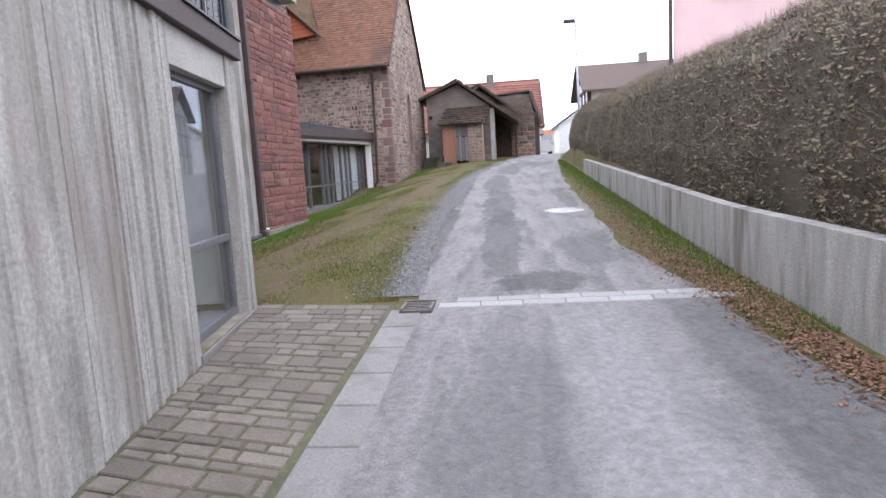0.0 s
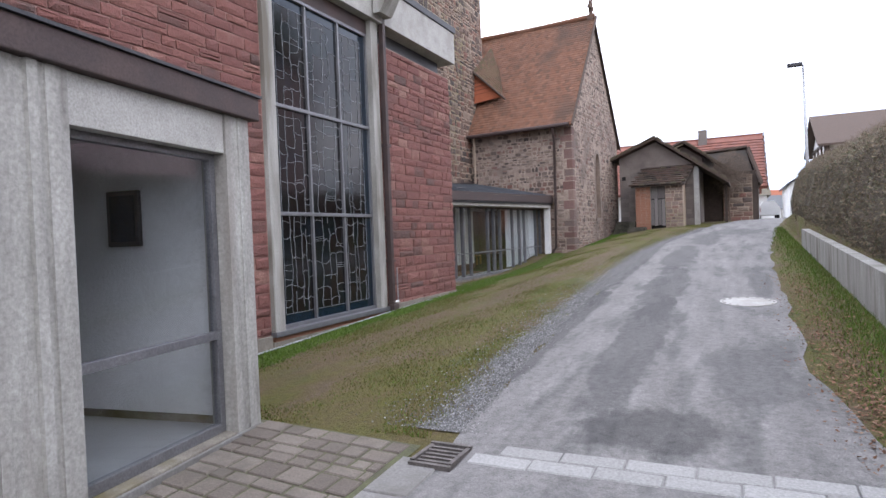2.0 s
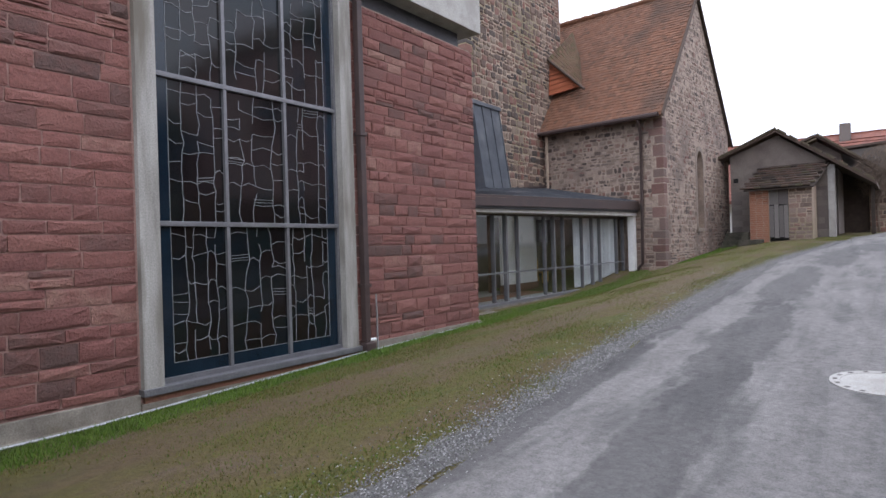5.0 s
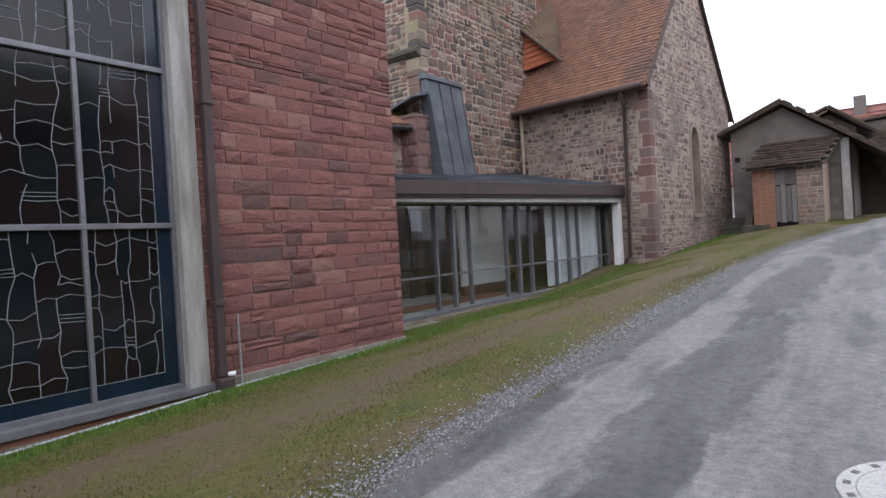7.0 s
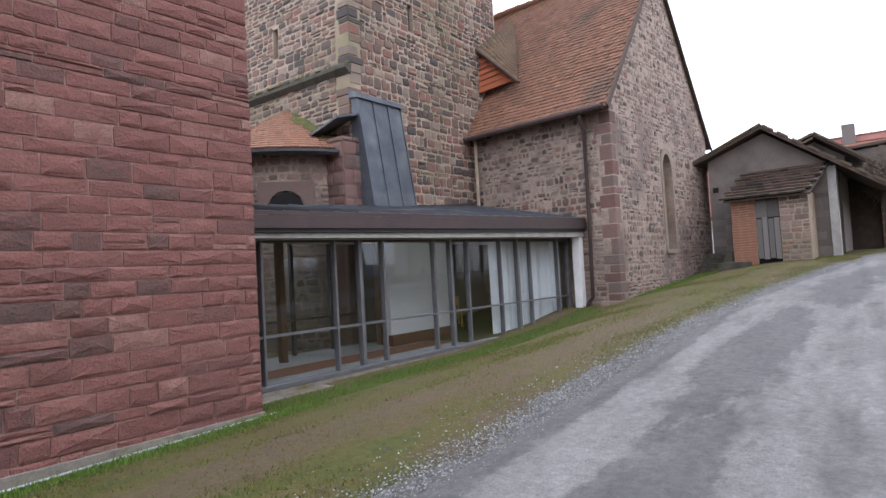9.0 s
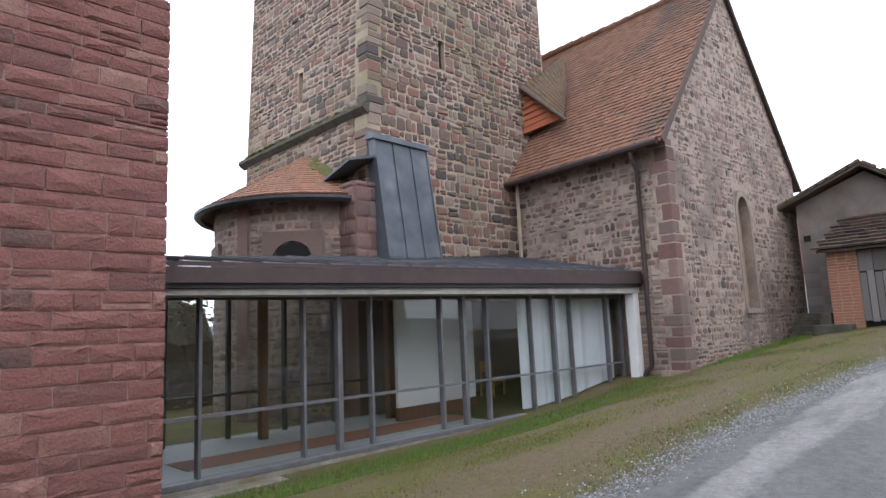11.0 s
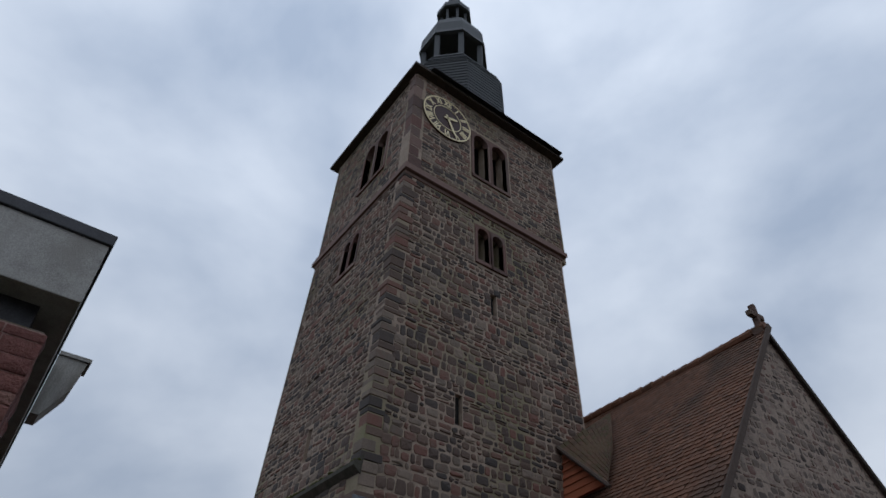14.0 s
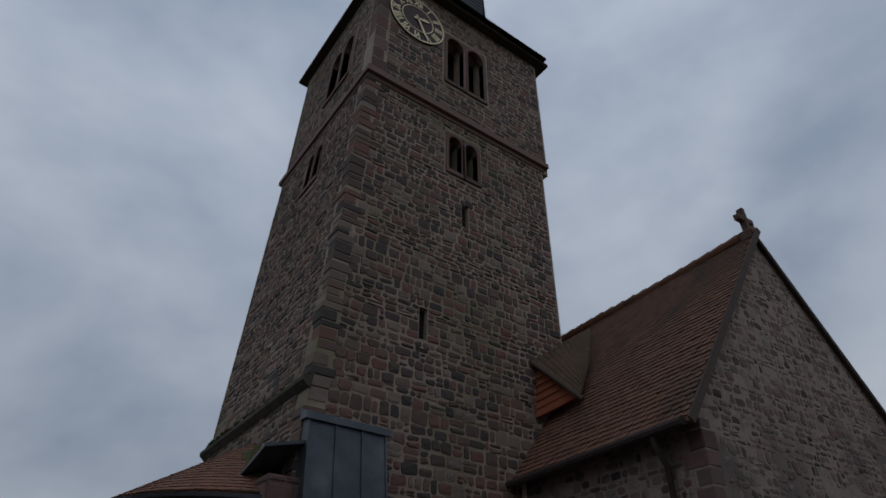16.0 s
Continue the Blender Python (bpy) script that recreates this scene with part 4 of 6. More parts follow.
for yy in ms:
    wide = 0.036 if yy in (17.62, 20.06, 22.56) else 0.019
    part("mullion", boxes((-6.05, -5.95, yy - wide, yy + wide, 0.46, 2.6), bevel=0.006), M["frame"], glz)
for a, b in zip((15.06,) + ms, ms):
    ob = part("pane", boxes((-6.012, -6.004, a, b, 0.46, 2.58)), M["pane"], glz)
    ob.visible_shadow = False
rear = thing("window_3", "rear glazing of the link in dark metal mullions", "window", (-8.6, 17.5, 0.4), kind="structure")
for yy in (15.3, 16.3, 17.3, 18.3, 19.3):
    part("mullion", boxes((-8.62, -8.54, yy - 0.03, yy + 0.03, 0.43, 2.62)), M["dark_metal"], rear)
part("rail", boxes((-8.61, -8.55, 15.06, 20.2, 1.1, 1.14)), M["dark_metal"], rear)
ob = part("pane", boxes((-8.585, -8.579, 15.06, 20.2, 0.43, 2.62)), M["pane"], rear)
ob.visible_shadow = False
for yy in (17.6, 20.15):
    post = thing("timber_post", "brown timber post inside the link", "post", (-8.0, yy, 0.43))
    part("shaft", boxes((-8.08, -7.95, yy - 0.06, yy + 0.06, 0.43, 2.62), bevel=0.008), M["wood"], post)
board = thing("display_board", "white display board on a dark wooden base", "display board", (-7.5, 20.8, 0.43))
part("panel", boxes((-7.56, -7.48, 19.9, 21.9, 0.66, 2.55), bevel=0.006), M["white"], board)
part("base", boxes((-7.58, -7.44, 19.9, 21.9, 0.43, 0.655)), M["wood"], board)
bm = bmesh.new()
for i in range(10):
    a, b = 0.7 * i, 0.7 * i + 1.6
    tube(bm, [(-7.476, 21.0 + 0.09 * math.cos(a), 1.95 + 0.09 * math.sin(a)), (-7.476, 21.0 + 0.05 * math.cos(b), 1.95 + 0.05 * math.sin(b))], 0.004, 4)
part("scribble", bm, M["frame"], board, "faint grey line drawing")
part("back_wall", boxes((-8.7, -8.6, 20.25, 25.1, 0.43, 2.62)), M["blockwork"], link)
chair = thing("chair", "yellow wooden chair standing in the link", "chair", (-7.9, 22.9, 0.43))
part("seat", boxes((-8.1, -7.7, 22.7, 23.1, 0.86, 0.90), bevel=0.008), M["yellow"], chair)
part("backrest", boxes((-8.1, -8.07, 22.7, 23.1, 1.05, 1.28), bevel=0.008), M["yellow"], chair)
for dx in (-8.08, -7.73):
    for dy in (22.72, 23.07):
        part("leg", boxes((dx - 0.018, dx + 0.018, dy - 0.018, dy + 0.018, 0.43, 1.05 if dx < -8 else 0.86)), M["yellow"], chair)
rngc = random.Random(8)
blinds = thing("vertical_blind", "white vertical blind slats behind the glass, partly open", "blind", (-6.2, 23.4, 0.5))
part("track", boxes((-6.22, -6.16, 21.75, 25.0, 2.52, 2.58)), M["frame"], blinds)
yy = 21.8
while yy < 24.9:
    w = rngc.choice((0.05, 0.09, 0.12, 0.12))
    a = rngc.uniform(0.15, 1.2)
    bm = bmesh.new()
    dx, dy = 0.055 * math.sin(a), w / 2
    prism(bm, [(-6.19 - dx, yy - dy, 0.50), (-6.19 + dx, yy + dy, 0.50), (-6.185 + dx, yy + dy, 2.52), (-6.195 - dx, yy - dy, 2.52)], (0.003, 0, 0))
    part("slat", bm, M["fabric"], blinds)
    yy += w + rngc.choice((0.0, 0.01, 0.05))


# ---- old church tower ----
def pierced(bm, p, u0, u1, v0, v1, holes, thick, m=None):
    """A wall as blocks round its openings; p maps (u, v, depth) to space."""
    us = sorted({u0, u1, *[h[0] for h in holes], *[h[1] for h in holes]})
    vs = sorted({v0, v1, *[h[2] for h in holes], *[h[3] for h in holes]})
    for a, b in zip(us, us[1:]):
        for c, d in zip(vs, vs[1:]):
            if any(h[0] < (a + b) / 2 < h[1] and h[2] < (c + d) / 2 < h[3] for h in holes):
                continue
            prism(bm, [p(a, c, 0), p(b, c, 0), p(b, d, 0), p(a, d, 0)], p(a, c, -thick) - p(a, c, 0))
    return bm


def surround(parent, p, u0, u1, v0, v1, material, w=0.12, depth=0.22, out=0.03, sill=True, pointed=False):
    """Dressed stone round an arched opening: jambs, arch ring, spandrel fill and sill."""
    r, c = (u1 - u0) / 2, (u0 + u1) / 2
    vb = v1 - r * (1.5 if pointed else 1.0)
    push = p(0, 0, -depth) - p(0, 0, 0)
    for a, b in ((u0 - w, u0), (u1, u1 + w)):
        part("jamb", prism(bmesh.new(), [p(a, v0, out), p(b, v0, out), p(b, vb, out), p(a, vb, out)], push), material, parent)
    k = 10
    bm = bmesh.new()
    for i in range(k):
        q = []
        for j, rr in ((i, r), (i + 1, r), (i + 1, r + w), (i, r + w)):
            t = math.pi * j / k
            q.append(p(c - rr * math.cos(t), vb + rr * math.sin(t) * (1.5 if pointed else 1.0), out))
        prism(bm, q, push)
    for s in (-1, 1):
        pts = [p(c + s * (r + w), vb, out - 0.02), p(c + s * (r + w), v1 + w, out - 0.02), p(c, v1 + w, out - 0.02)]
        pts += [p(c + s * (r + w * 0.5) * math.cos(t), vb + (r + w * 0.5) * math.sin(t) * (1.5 if pointed else 1.0), out - 0.02) for t in (1.57, 1.2, 0.8, 0.4, 0.0)]
        prism(bm, pts if s > 0 else pts[::-1], push * 0.6)
    part("arch", bm, material, parent)
    if sill:
        part("sill", prism(bmesh.new(), [p(u0 - w, v0 - 0.12, out + 0.03), p(u1 + w, v0 - 0.12, out + 0.03), p(u1 + w, v0, out + 0.03), p(u0 - w, v0, out + 0.03)], push), material, parent)


def quoins(parent, m, corner, z0, z1, rng, long=(0.45, 0.7), short=(0.25, 0.38), heights=(0.22, 0.42), material="quoin", proud=0.035):
    """Corner blocks that alternate long and short on the two faces; corner = (x, y), faces look to +x and -y."""
    z, k = z0, 0
    while z < z1 - 0.12:
        h = min(rng.uniform(*heights), z1 - z)
        a, b = (rng.uniform(*long), rng.uniform(*short)) if k % 2 else (rng.uniform(*short), rng.uniform(*long))
        e = rng.uniform(0.4, 1.0) * proud
        bm = box(bmesh.new(), corner[0] - a, corner[0] + e, corner[1] - e, corner[1] + b, z + 0.008, z + h - 0.008, m=m)
        bmesh.ops.bevel(bm, geom=list(bm.edges), offset=0.018, segments=1, affect="EDGES")
        part("quoin", bm, M[material], parent)
        z, k = z + h, k + 1


TX0, TX1, TY0, TY1 = -14.35, -8.95, 20.66, 27.05
tower = thing("church_tower", "medieval rubble-stone church tower with slate spire and clock", "tower", ((TX0 + TX1) / 2, (TY0 + TY1) / 2, 0.5))
def batter(z):
    """The south face leans in as it rises."""
    return TY0 - 0.02 + 0.043 * (z - 9.5)


UX, UY = 0.10, 0.30
east, east_up = flat((TX1, 0, 0), (0, 1, 0), (0, 0, 1)), flat((TX1 - UX, 0, 0), (0, 1, 0), (0, 0, 1))
south = lambda u, v, d: Vector((u, batter(v) - d, v))
south_up = lambda u, v, d: Vector((u, TY0 + UY + 0.025 * (v - 15.7) - d, v))
h_slit = [(22.75, 22.96, 8.25, 9.0), (23.92, 24.13, 11.7, 12.4)]
h_bif = [(23.50, 23.92, 13.38, 14.66), (24.06, 24.47, 13.38, 14.66)]
h_top = [(23.50, 24.12, 17.05, 19.2), (24.30, 24.92, 17.05, 19.2)]
s_slit = [(-11.77, -11.55, 7.68, 8.48)]
s_bif = [(-12.05, -11.68, 13.3, 14.6), (-11.54, -11.17, 13.3, 14.6)]
s_top = [(-12.0, -11.35, 17.0, 19.1), (-11.2, -10.55, 17.0, 19.1)]
part("wall_lower", pierced(bmesh.new(), east, TY0 + 1.0, TY1, 0.3, 15.3, h_slit + h_bif, 0.55), M["mortar"], tower)
part("wall_corner", prism(bmesh.new(), [east(batter(0.3) + 0.02, 0.3, -0.004), east(TY0 + 1.0, 0.3, -0.004), east(TY0 + 1.0, 15.3, -0.004), east(batter(15.3) + 0.02, 15.3, -0.004)], (-0.5, 0, 0)), M["mortar"], tower)
part("wall_lower", pierced(bmesh.new(), south, TX0, TX1, 0.3, 15.3, s_slit + s_bif, 0.55), M["mortar"], tower)
part("wall_upper", pierced(bmesh.new(), east_up, TY0 + 0.85, TY1 + 0.34, 15.3, 20.6, h_top, 0.5), M["mortar"], tower)
part("wall_upper", pierced(bmesh.new(), south_up, TX0 - 0.12, TX1 - UX, 15.3, 20.6, s_top, 0.5), M["mortar"], tower)
part("wall_rear", boxes((TX0, TX0 + 0.5, TY0 + 0.56, TY1, 0.3, 20.5), (TX0 + 0.5, TX1 - 0.56, TY1 - 0.5, TY1, 0.3, 20.5)), M["mortar"], tower)
# solid black filling, the tower's unlit interior put into its colour
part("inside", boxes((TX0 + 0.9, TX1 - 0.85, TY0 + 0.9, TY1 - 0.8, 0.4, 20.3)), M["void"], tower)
RT = random.Random(77)
# black blocks behind the slits, painted in place of deep shade
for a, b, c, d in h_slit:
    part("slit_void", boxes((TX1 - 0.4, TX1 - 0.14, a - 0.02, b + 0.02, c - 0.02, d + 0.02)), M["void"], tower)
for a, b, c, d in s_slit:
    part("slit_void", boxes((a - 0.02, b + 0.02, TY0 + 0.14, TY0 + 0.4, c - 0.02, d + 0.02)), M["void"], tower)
pad = lambda hs, w: [(a - w, b + w, c - w, d + w) for a, b, c, d in hs]
e_holes = h_slit + pad(h_bif, 0.13)
rects = courses(RT, TY0, TY1 - 0.05, 3.3, 15.3, (0.12, 0.15, 0.18, 0.22, 0.26), (0.12, 0.40), limits=lambda v: (batter(v) + 0.36, TY1 - 0.05), holes=e_holes, split=0.14)
masonry("stone", tower, east, rects, M["rub_o"], M["rub_i"], 200, lambda r: r[2], 0.028, (0.010, 0.034), 0.032, 0.32, 12, 0.016)
rects = courses(RT, TX0 + 0.05, TX1 - 0.42, 3.6, 15.3, (0.11, 0.13, 0.16, 0.19), (0.13, 0.42), holes=s_slit + pad(s_bif, 0.13), split=0.10)
masonry("stone", tower, south, rects, M["rub_o"], M["rub_i"], 90, lambda r: abs(r[2] - 7), 0.028, (0.010, 0.03), 0.03, 0.32, 13, 0.016)
rects = courses(RT, TY0 + 0.78, TY1 + 0.3, 15.75, 20.55, (0.13, 0.16, 0.2), (0.16, 0.5), holes=pad(h_top, 0.16), split=0.08)
masonry("stone", tower, east_up, rects, M["rub_o"], M["rub_i"], 0, lambda r: r[2], 0.028, (0.008, 0.022), 0.03, 0.3, 14, 0.014)
rects = courses(RT, TX0 - 0.08, TX1 - 0.55, 15.75, 20.45, (0.13, 0.16, 0.2), (0.16, 0.5), holes=pad(s_top, 0.16), split=0.08)
masonry("stone", tower, south_up, rects, M["rub_o"], M["rub_i"], 0, lambda r: r[2], 0.028, (0.008, 0.022), 0.03, 0.3, 15, 0.014)
for k in range(12):
    quoins(tower, None, (TX1, batter(3.9 + k)), 3.4 + k, 4.4 + k if k < 11 else 15.3, RT, (0.3, 0.5), (0.24, 0.42), (0.13, 0.30), "rub_o", 0.03)
quoins(tower, None, (TX1 - UX, TY0 + UY + 0.05), 15.75, 20.5, RT, (0.35, 0.55), (0.3, 0.4), (0.4, 0.6), proud=0.012)
for hs, pl in ((h_bif, east), (s_bif, south), (h_top, east_up), (s_top, south_up)):
    for a, b, c, d in hs:
        surround(tower, pl, a, b, c, d, M["quoin"], 0.10)
part("louvre", boxes((-9.4, -9.3, 23.5, 24.5, 13.38, 13.75)), M["white"], tower, "pale board in the opening")
bm = bmesh.new()
for off, z0, z1 in ((0.04, 15.22, 15.34), (0.15, 15.34, 15.5), (0.06, 15.5, 15.68)):
    box(bm, TX0 - off, TX1 + off, batter(15.5) - off * 0.6, TY1 + off, z0, z1)
part("string_course", bm, M["quoin"], tower)
bm = bmesh.new()
prism(bm, [(TX0 - 0.2, TY0 - 0.12 - 0.0, 6.60), (TX0 - 0.2, TY0 - 0.12 - 0.07, 6.65), (TX0 - 0.2, TY0 - 0.12 - 0.17, 6.74), (TX0 - 0.2, TY0 - 0.12 - 0.17, 6.82), (TX0 - 0.2, TY0 - 0.08, 6.98)], (TX1 - TX0 + 0.24, 0, 0))
part("ledge", bm, M["dark_stone"], tower, "mossy sandstone ledge")
bm = bmesh.new()
for i in range(60):
    x, s = RT.uniform(TX0, TX1), RT.uniform(0.04, 0.1)
    bmesh.ops.create_icosphere(bm, subdivisions=1, radius=s, matrix=Matrix.Translation((x, TY0 - 0.17 - RT.uniform(0, 0.1), 6.86)) @ Matrix.Diagonal((1.6, 1, 0.45, 1)))
tagged(part("moss", bm, M["moss"], tower), kind="stuff")
bm = bmesh.new()
prism(bm, [(TX0 - 0.4, TY0 + 0.14, 20.58), (TX1 + 0.2, TY0 + 0.14, 20.58), (TX1 + 0.2, TY1 + 0.72, 20.58), (TX0 - 0.4, TY1 + 0.72, 20.58)], (0, 0, 0.12))
part("eave", bm, M["beam"], tower)
CX, CY = -11.65, 24.5
spire = thing("spire", "dark slate spire with two open lanterns and a ball", "spire", (CX, CY, 20.65))
bm = bmesh.new()
rings = []
for half, z, cut in ((3.08, 20.70, 0.05), (2.7, 21.1, 1.0), (2.35, 21.7, 1.35), (2.2, 22.4, 1.29), (2.2, 23.4, 1.29), (2.18, 24.5, 1.28), (2.0, 25.1, 1.17), (1.75, 25.6, 1.02), (1.5, 26.3, 0.88)):
    c = half - cut
    rings.append([bm.verts.new((CX + x, CY + y, z)) for x, y in ((half, -c), (half, c), (c, half), (-c, half), (-half, c), (-half, -c), (-c, -half), (c, -half))])
for a, b in zip(rings, rings[1:]):
    for k in range(8):
        bm.faces.new((a[k], a[(k + 1) % 8], b[(k + 1) % 8], b[k]))
bm.faces.new(rings[-1])
part("lower_roof", bm, M["slate"], spire)
rows = bmesh.new()
for i in range(26):
    z = 20.9 + 0.2 * i
    half = along(z, [(20.70, 3.1), (21.1, 2.72), (21.7, 2.37), (22.4, 2.22), (23.4, 2.22), (24.5, 2.2), (25.1, 2.02), (25.6, 1.77), (26.3, 1.53)])
    cut = along(z, [(20.64, 0.05), (21.1, 1.0), (21.7, 1.35), (22.4, 1.29), (23.4, 1.29), (24.5, 1.28), (25.1, 1.17), (25.6, 1.02), (26.3, 0.88)])
    c = half - cut
    prism(rows, [(CX + x, CY + y, z) for x, y in ((half, -c), (half, c), (c, half), (-c, half), (-half, c), (-half, -c), (-c, -half), (c, -half))], (0, 0, 0.03))
tagged(part("slate_course", rows, M["slate"], spire), kind="stuff")
oct8 = [radians(22.5 + 45 * k) for k in range(8)]
for t in oct8:
    part("lantern_post", tube(bmesh.new(), [(CX + 1.42 * math.cos(t), CY + 1.42 * math.sin(t), 26.2), (CX + 1.42 * math.cos(t), CY + 1.42 * math.sin(t), 28.3)], 0.17, 4), M["slate"], spire)
# black fillings paint the shade within both open lanterns
part("lantern_core", lathe(bmesh.new(), CX, CY, [(0.55, 26.2), (0.55, 28.3)], 8, 22.5), M["void"], spire)
part("upper_roof", lathe(bmesh.new(), CX, CY, [(1.5, 28.15), (1.68, 28.2), (1.62, 28.5), (1.58, 29.2), (1.4, 29.8), (1.0, 30.4), (0.82, 30.9)], 8, 22.5), M["slate"], spire)
for t in oct8:
    part("small_post", tube(bmesh.new(), [(CX + 0.66 * math.cos(t), CY + 0.66 * math.sin(t), 30.85), (CX + 0.66 * math.cos(t), CY + 0.66 * math.sin(t), 32.1)], 0.09, 4), M["slate"], spire)
part("small_core", lathe(bmesh.new(), CX, CY, [(0.3, 30.8), (0.3, 32.1)], 8), M["void"], spire)
part("cap", lathe(bmesh.new(), CX, CY, [(0.85, 32.05), (0.93, 32.1), (0.9, 32.5), (0.55, 33.1), (0.38, 33.5), (0.05, 37.4), (0.04, 39.0)], 8, 22.5), M["slate"], spire)
bm = bmesh.new()
bmesh.ops.create_uvsphere(bm, u_segments=16, v_segments=10, radius=0.30, matrix=Matrix.Translation((CX, CY, 37.9)))
part("ball", bm, M["iron"], spire, smooth=True)

# clock
clock = thing("tower_clock", "round clock with gilded Roman numerals on dark red", "clock", (TX1 - UX, 22.34, 19.0))
CM = Matrix.Translation((TX1 - UX + 0.06, 22.34, 19.0)) @ Matrix(((0, 0, 1, 0), (1, 0, 0, 0), (0, 1, 0, 0), (0, 0, 0, 1)))


def dial(name, prof, material, label="", seg=48):
    bm = lathe(bmesh.new(), 0, 0, prof, seg)
    bmesh.ops.transform(bm, matrix=CM, verts=bm.verts)
    return part(name, bm, material, clock, label)


dial("face", [(0.98, -0.06), (0.98, 0.0), (0.01, 0.004)], M["clock_face"])
for r0, r1 in ((0.93, 0.98), (0.545, 0.575)):
    dial("ring", [(r0, 0.0), (r0, 0.02), (r1, 0.02), (r1, 0.0)], M["gold"], "gilded ring")
for i, txt in enumerate(("XII", "I", "II", "III", "IIII", "V", "VI", "VII", "VIII", "IX", "X", "XI")):
    cu = bpy.data.curves.new("numeral", "FONT")
    cu.body, cu.size, cu.align_x, cu.align_y, cu.extrude, cu.offset = txt, 0.36, "CENTER", "CENTER", 0.006, 0.012
    ob = new("numeral", cu)
    a = radians(90 - 30 * i)
    me = bpy.data.meshes.new_from_object(ob)
    bpy.data.objects.remove(ob)
    me.materials.clear()
    me.materials.append(M["gold"])
    ob = hang(new("numeral", me), clock)
    ob.matrix_basis = CM @ Matrix.Translation((0.755 * math.cos(a), 0.755 * math.sin(a), 0.012)) @ Matrix.Rotation(a - radians(90), 4, "Z") @ Matrix.Diagonal((0.72, 1, 1, 1))
for ang, ln, w in ((18, 0.46, 0.06), (-66, 0.84, 0.048)):
    bm = bmesh.new()
    prism(bm, [(-0.15, -w * 0.7, 0.03), (ln * 0.7, -w, 0.03), (ln, 0, 0.03), (ln * 0.7, w, 0.03), (-0.15, w * 0.7, 0.03)], (0, 0, 0.012))
    bmesh.ops.transform(bm, matrix=CM @ Matrix.Rotation(radians(ang - 0), 4, "Z"), verts=bm.verts)
    part("clock_hand", bm, M["gold"], clock, "gilded pointer")

# apse
AX, AY, AR = -11.35, 20.7, 2.2
apse = thing("apse", "round stone apse with a red tile roof", "apse", (AX, AY - 1, 0.3))
arc = lambda u, v, d: Vector((AX + (AR + d) * math.cos(u / AR), AY + (AR + d) * math.sin(u / AR), v))
part("wall", lathe(bmesh.new(), AX, AY, [(AR, -0.3), (AR, 4.75)], 40, 0, 180, 360), M["render"], apse)
RA = random.Random(91)
u_of = lambda deg: AR * radians(deg)
awin = [(u_of(306), u_of(327), 3.15, 3.88), (u_of(246), u_of(262), 3.15, 3.8)]
pil = [(u_of(285), u_of(292), -1, 6), (u_of(344), u_of(360), -1, 6)]
rects = courses(RA, u_of(182), u_of(358), 0.2, 4.72, (0.11, 0.15, 0.19), (0.12, 0.36), holes=[(a - 0.2, b + 0.2, c - 0.2, d + 0.25) for a, b, c, d in awin] + pil, split=0.1)
masonry("stone", apse, arc, rects, M["pale_o"], M["pale_i"], 120, lambda r: -r[2], 0.05, (0.006, 0.02), 0.04, 0.3, 16, 0.02)
for a0, a1 in ((285, 292), (344, 351)):
    bm = lathe(bmesh.new(), AX, AY, [(AR - 0.1, -0.2), (AR + 0.07, -0.2), (AR + 0.07, 4.7), (AR - 0.1, 4.7)], 3, 0, a0, a1)
    part("pilaster", bm, M["quoin"], apse, "red sandstone pilaster strip")
for a, b, c, d in awin:
    mid = (a + b) / 2
    fl = flat(arc(mid, 0, 0.01), arc(mid + 0.01, 0, 0) - arc(mid, 0, 0), (0, 0, 1))
    hw = (b - a) / 2
    # flat black plate on the wall, painted as the opening's dark depth
    part("window_void", prism(bmesh.new(), [fl(-hw, c, 0.012), fl(hw, c, 0.012), fl(hw, d - hw, 0.012), fl(hw * 0.7, d - hw * 0.3, 0.012), fl(0, d, 0.012), fl(-hw * 0.7, d - hw * 0.3, 0.012), fl(-hw, d - hw, 0.012)], (fl(0, 0, 0.03) - fl(0, 0, 0)) * 0.15), M["void"], apse)
    surround(apse, fl, -hw, hw, c, d, M["quoin"], 0.2, 0.1, 0.035, True)
cone = lambda u, v, d: Vector((AX + (2.52 - v * 0.84 + d * 0.5) * math.cos(u / 2.52), AY + (2.52 - v * 0.84 + d * 0.5) * math.sin(u / 2.52), 4.78 + v * 0.52 + d * 0.85))
part("roof", lathe(bmesh.new(), AX, AY, [(2.5, 4.70), (2.52, 4.76), (0.02, 6.32)], 40, 0, 180, 360), M["tile_i"], apse)
tv, tf = [], []
for r in range(19):
    v = 0.15 * r
    n = max(3, int((2.52 - v * 0.84) * math.pi / 0.17))
    for k in range(n):
        u0, u1 = (math.pi + math.pi * (k + (0.5 if r % 2 else 0)) / n) * 2.52, (math.pi + math.pi * (k + 0.95 + (0.5 if r % 2 else 0)) / n) * 2.52
        if u1 > 2 * math.pi * 2.52:
            continue
        jt = RA.uniform(0, 0.008)
        b = len(tv)
        tv += [cone(u0, v + 0.03, 0.02 + jt), cone((u0 + u1) / 2, v, 0.03 + jt), cone(u1, v + 0.03, 0.02 + jt), cone(u1, v + 0.22, 0.008), cone(u0, v + 0.22, 0.008), cone(u0, v + 0.03, 0), cone((u0 + u1) / 2, v, 0), cone(u1, v + 0.03, 0)]
        tf += [(b, b + 1, b + 2, b + 3, b + 4), (b + 5, b + 6, b + 1, b), (b + 6, b + 7, b + 2, b + 1)]
tagged(hang(from_lists("tile_rest", tv, tf, M["tile_apse"]), apse), kind="stuff")
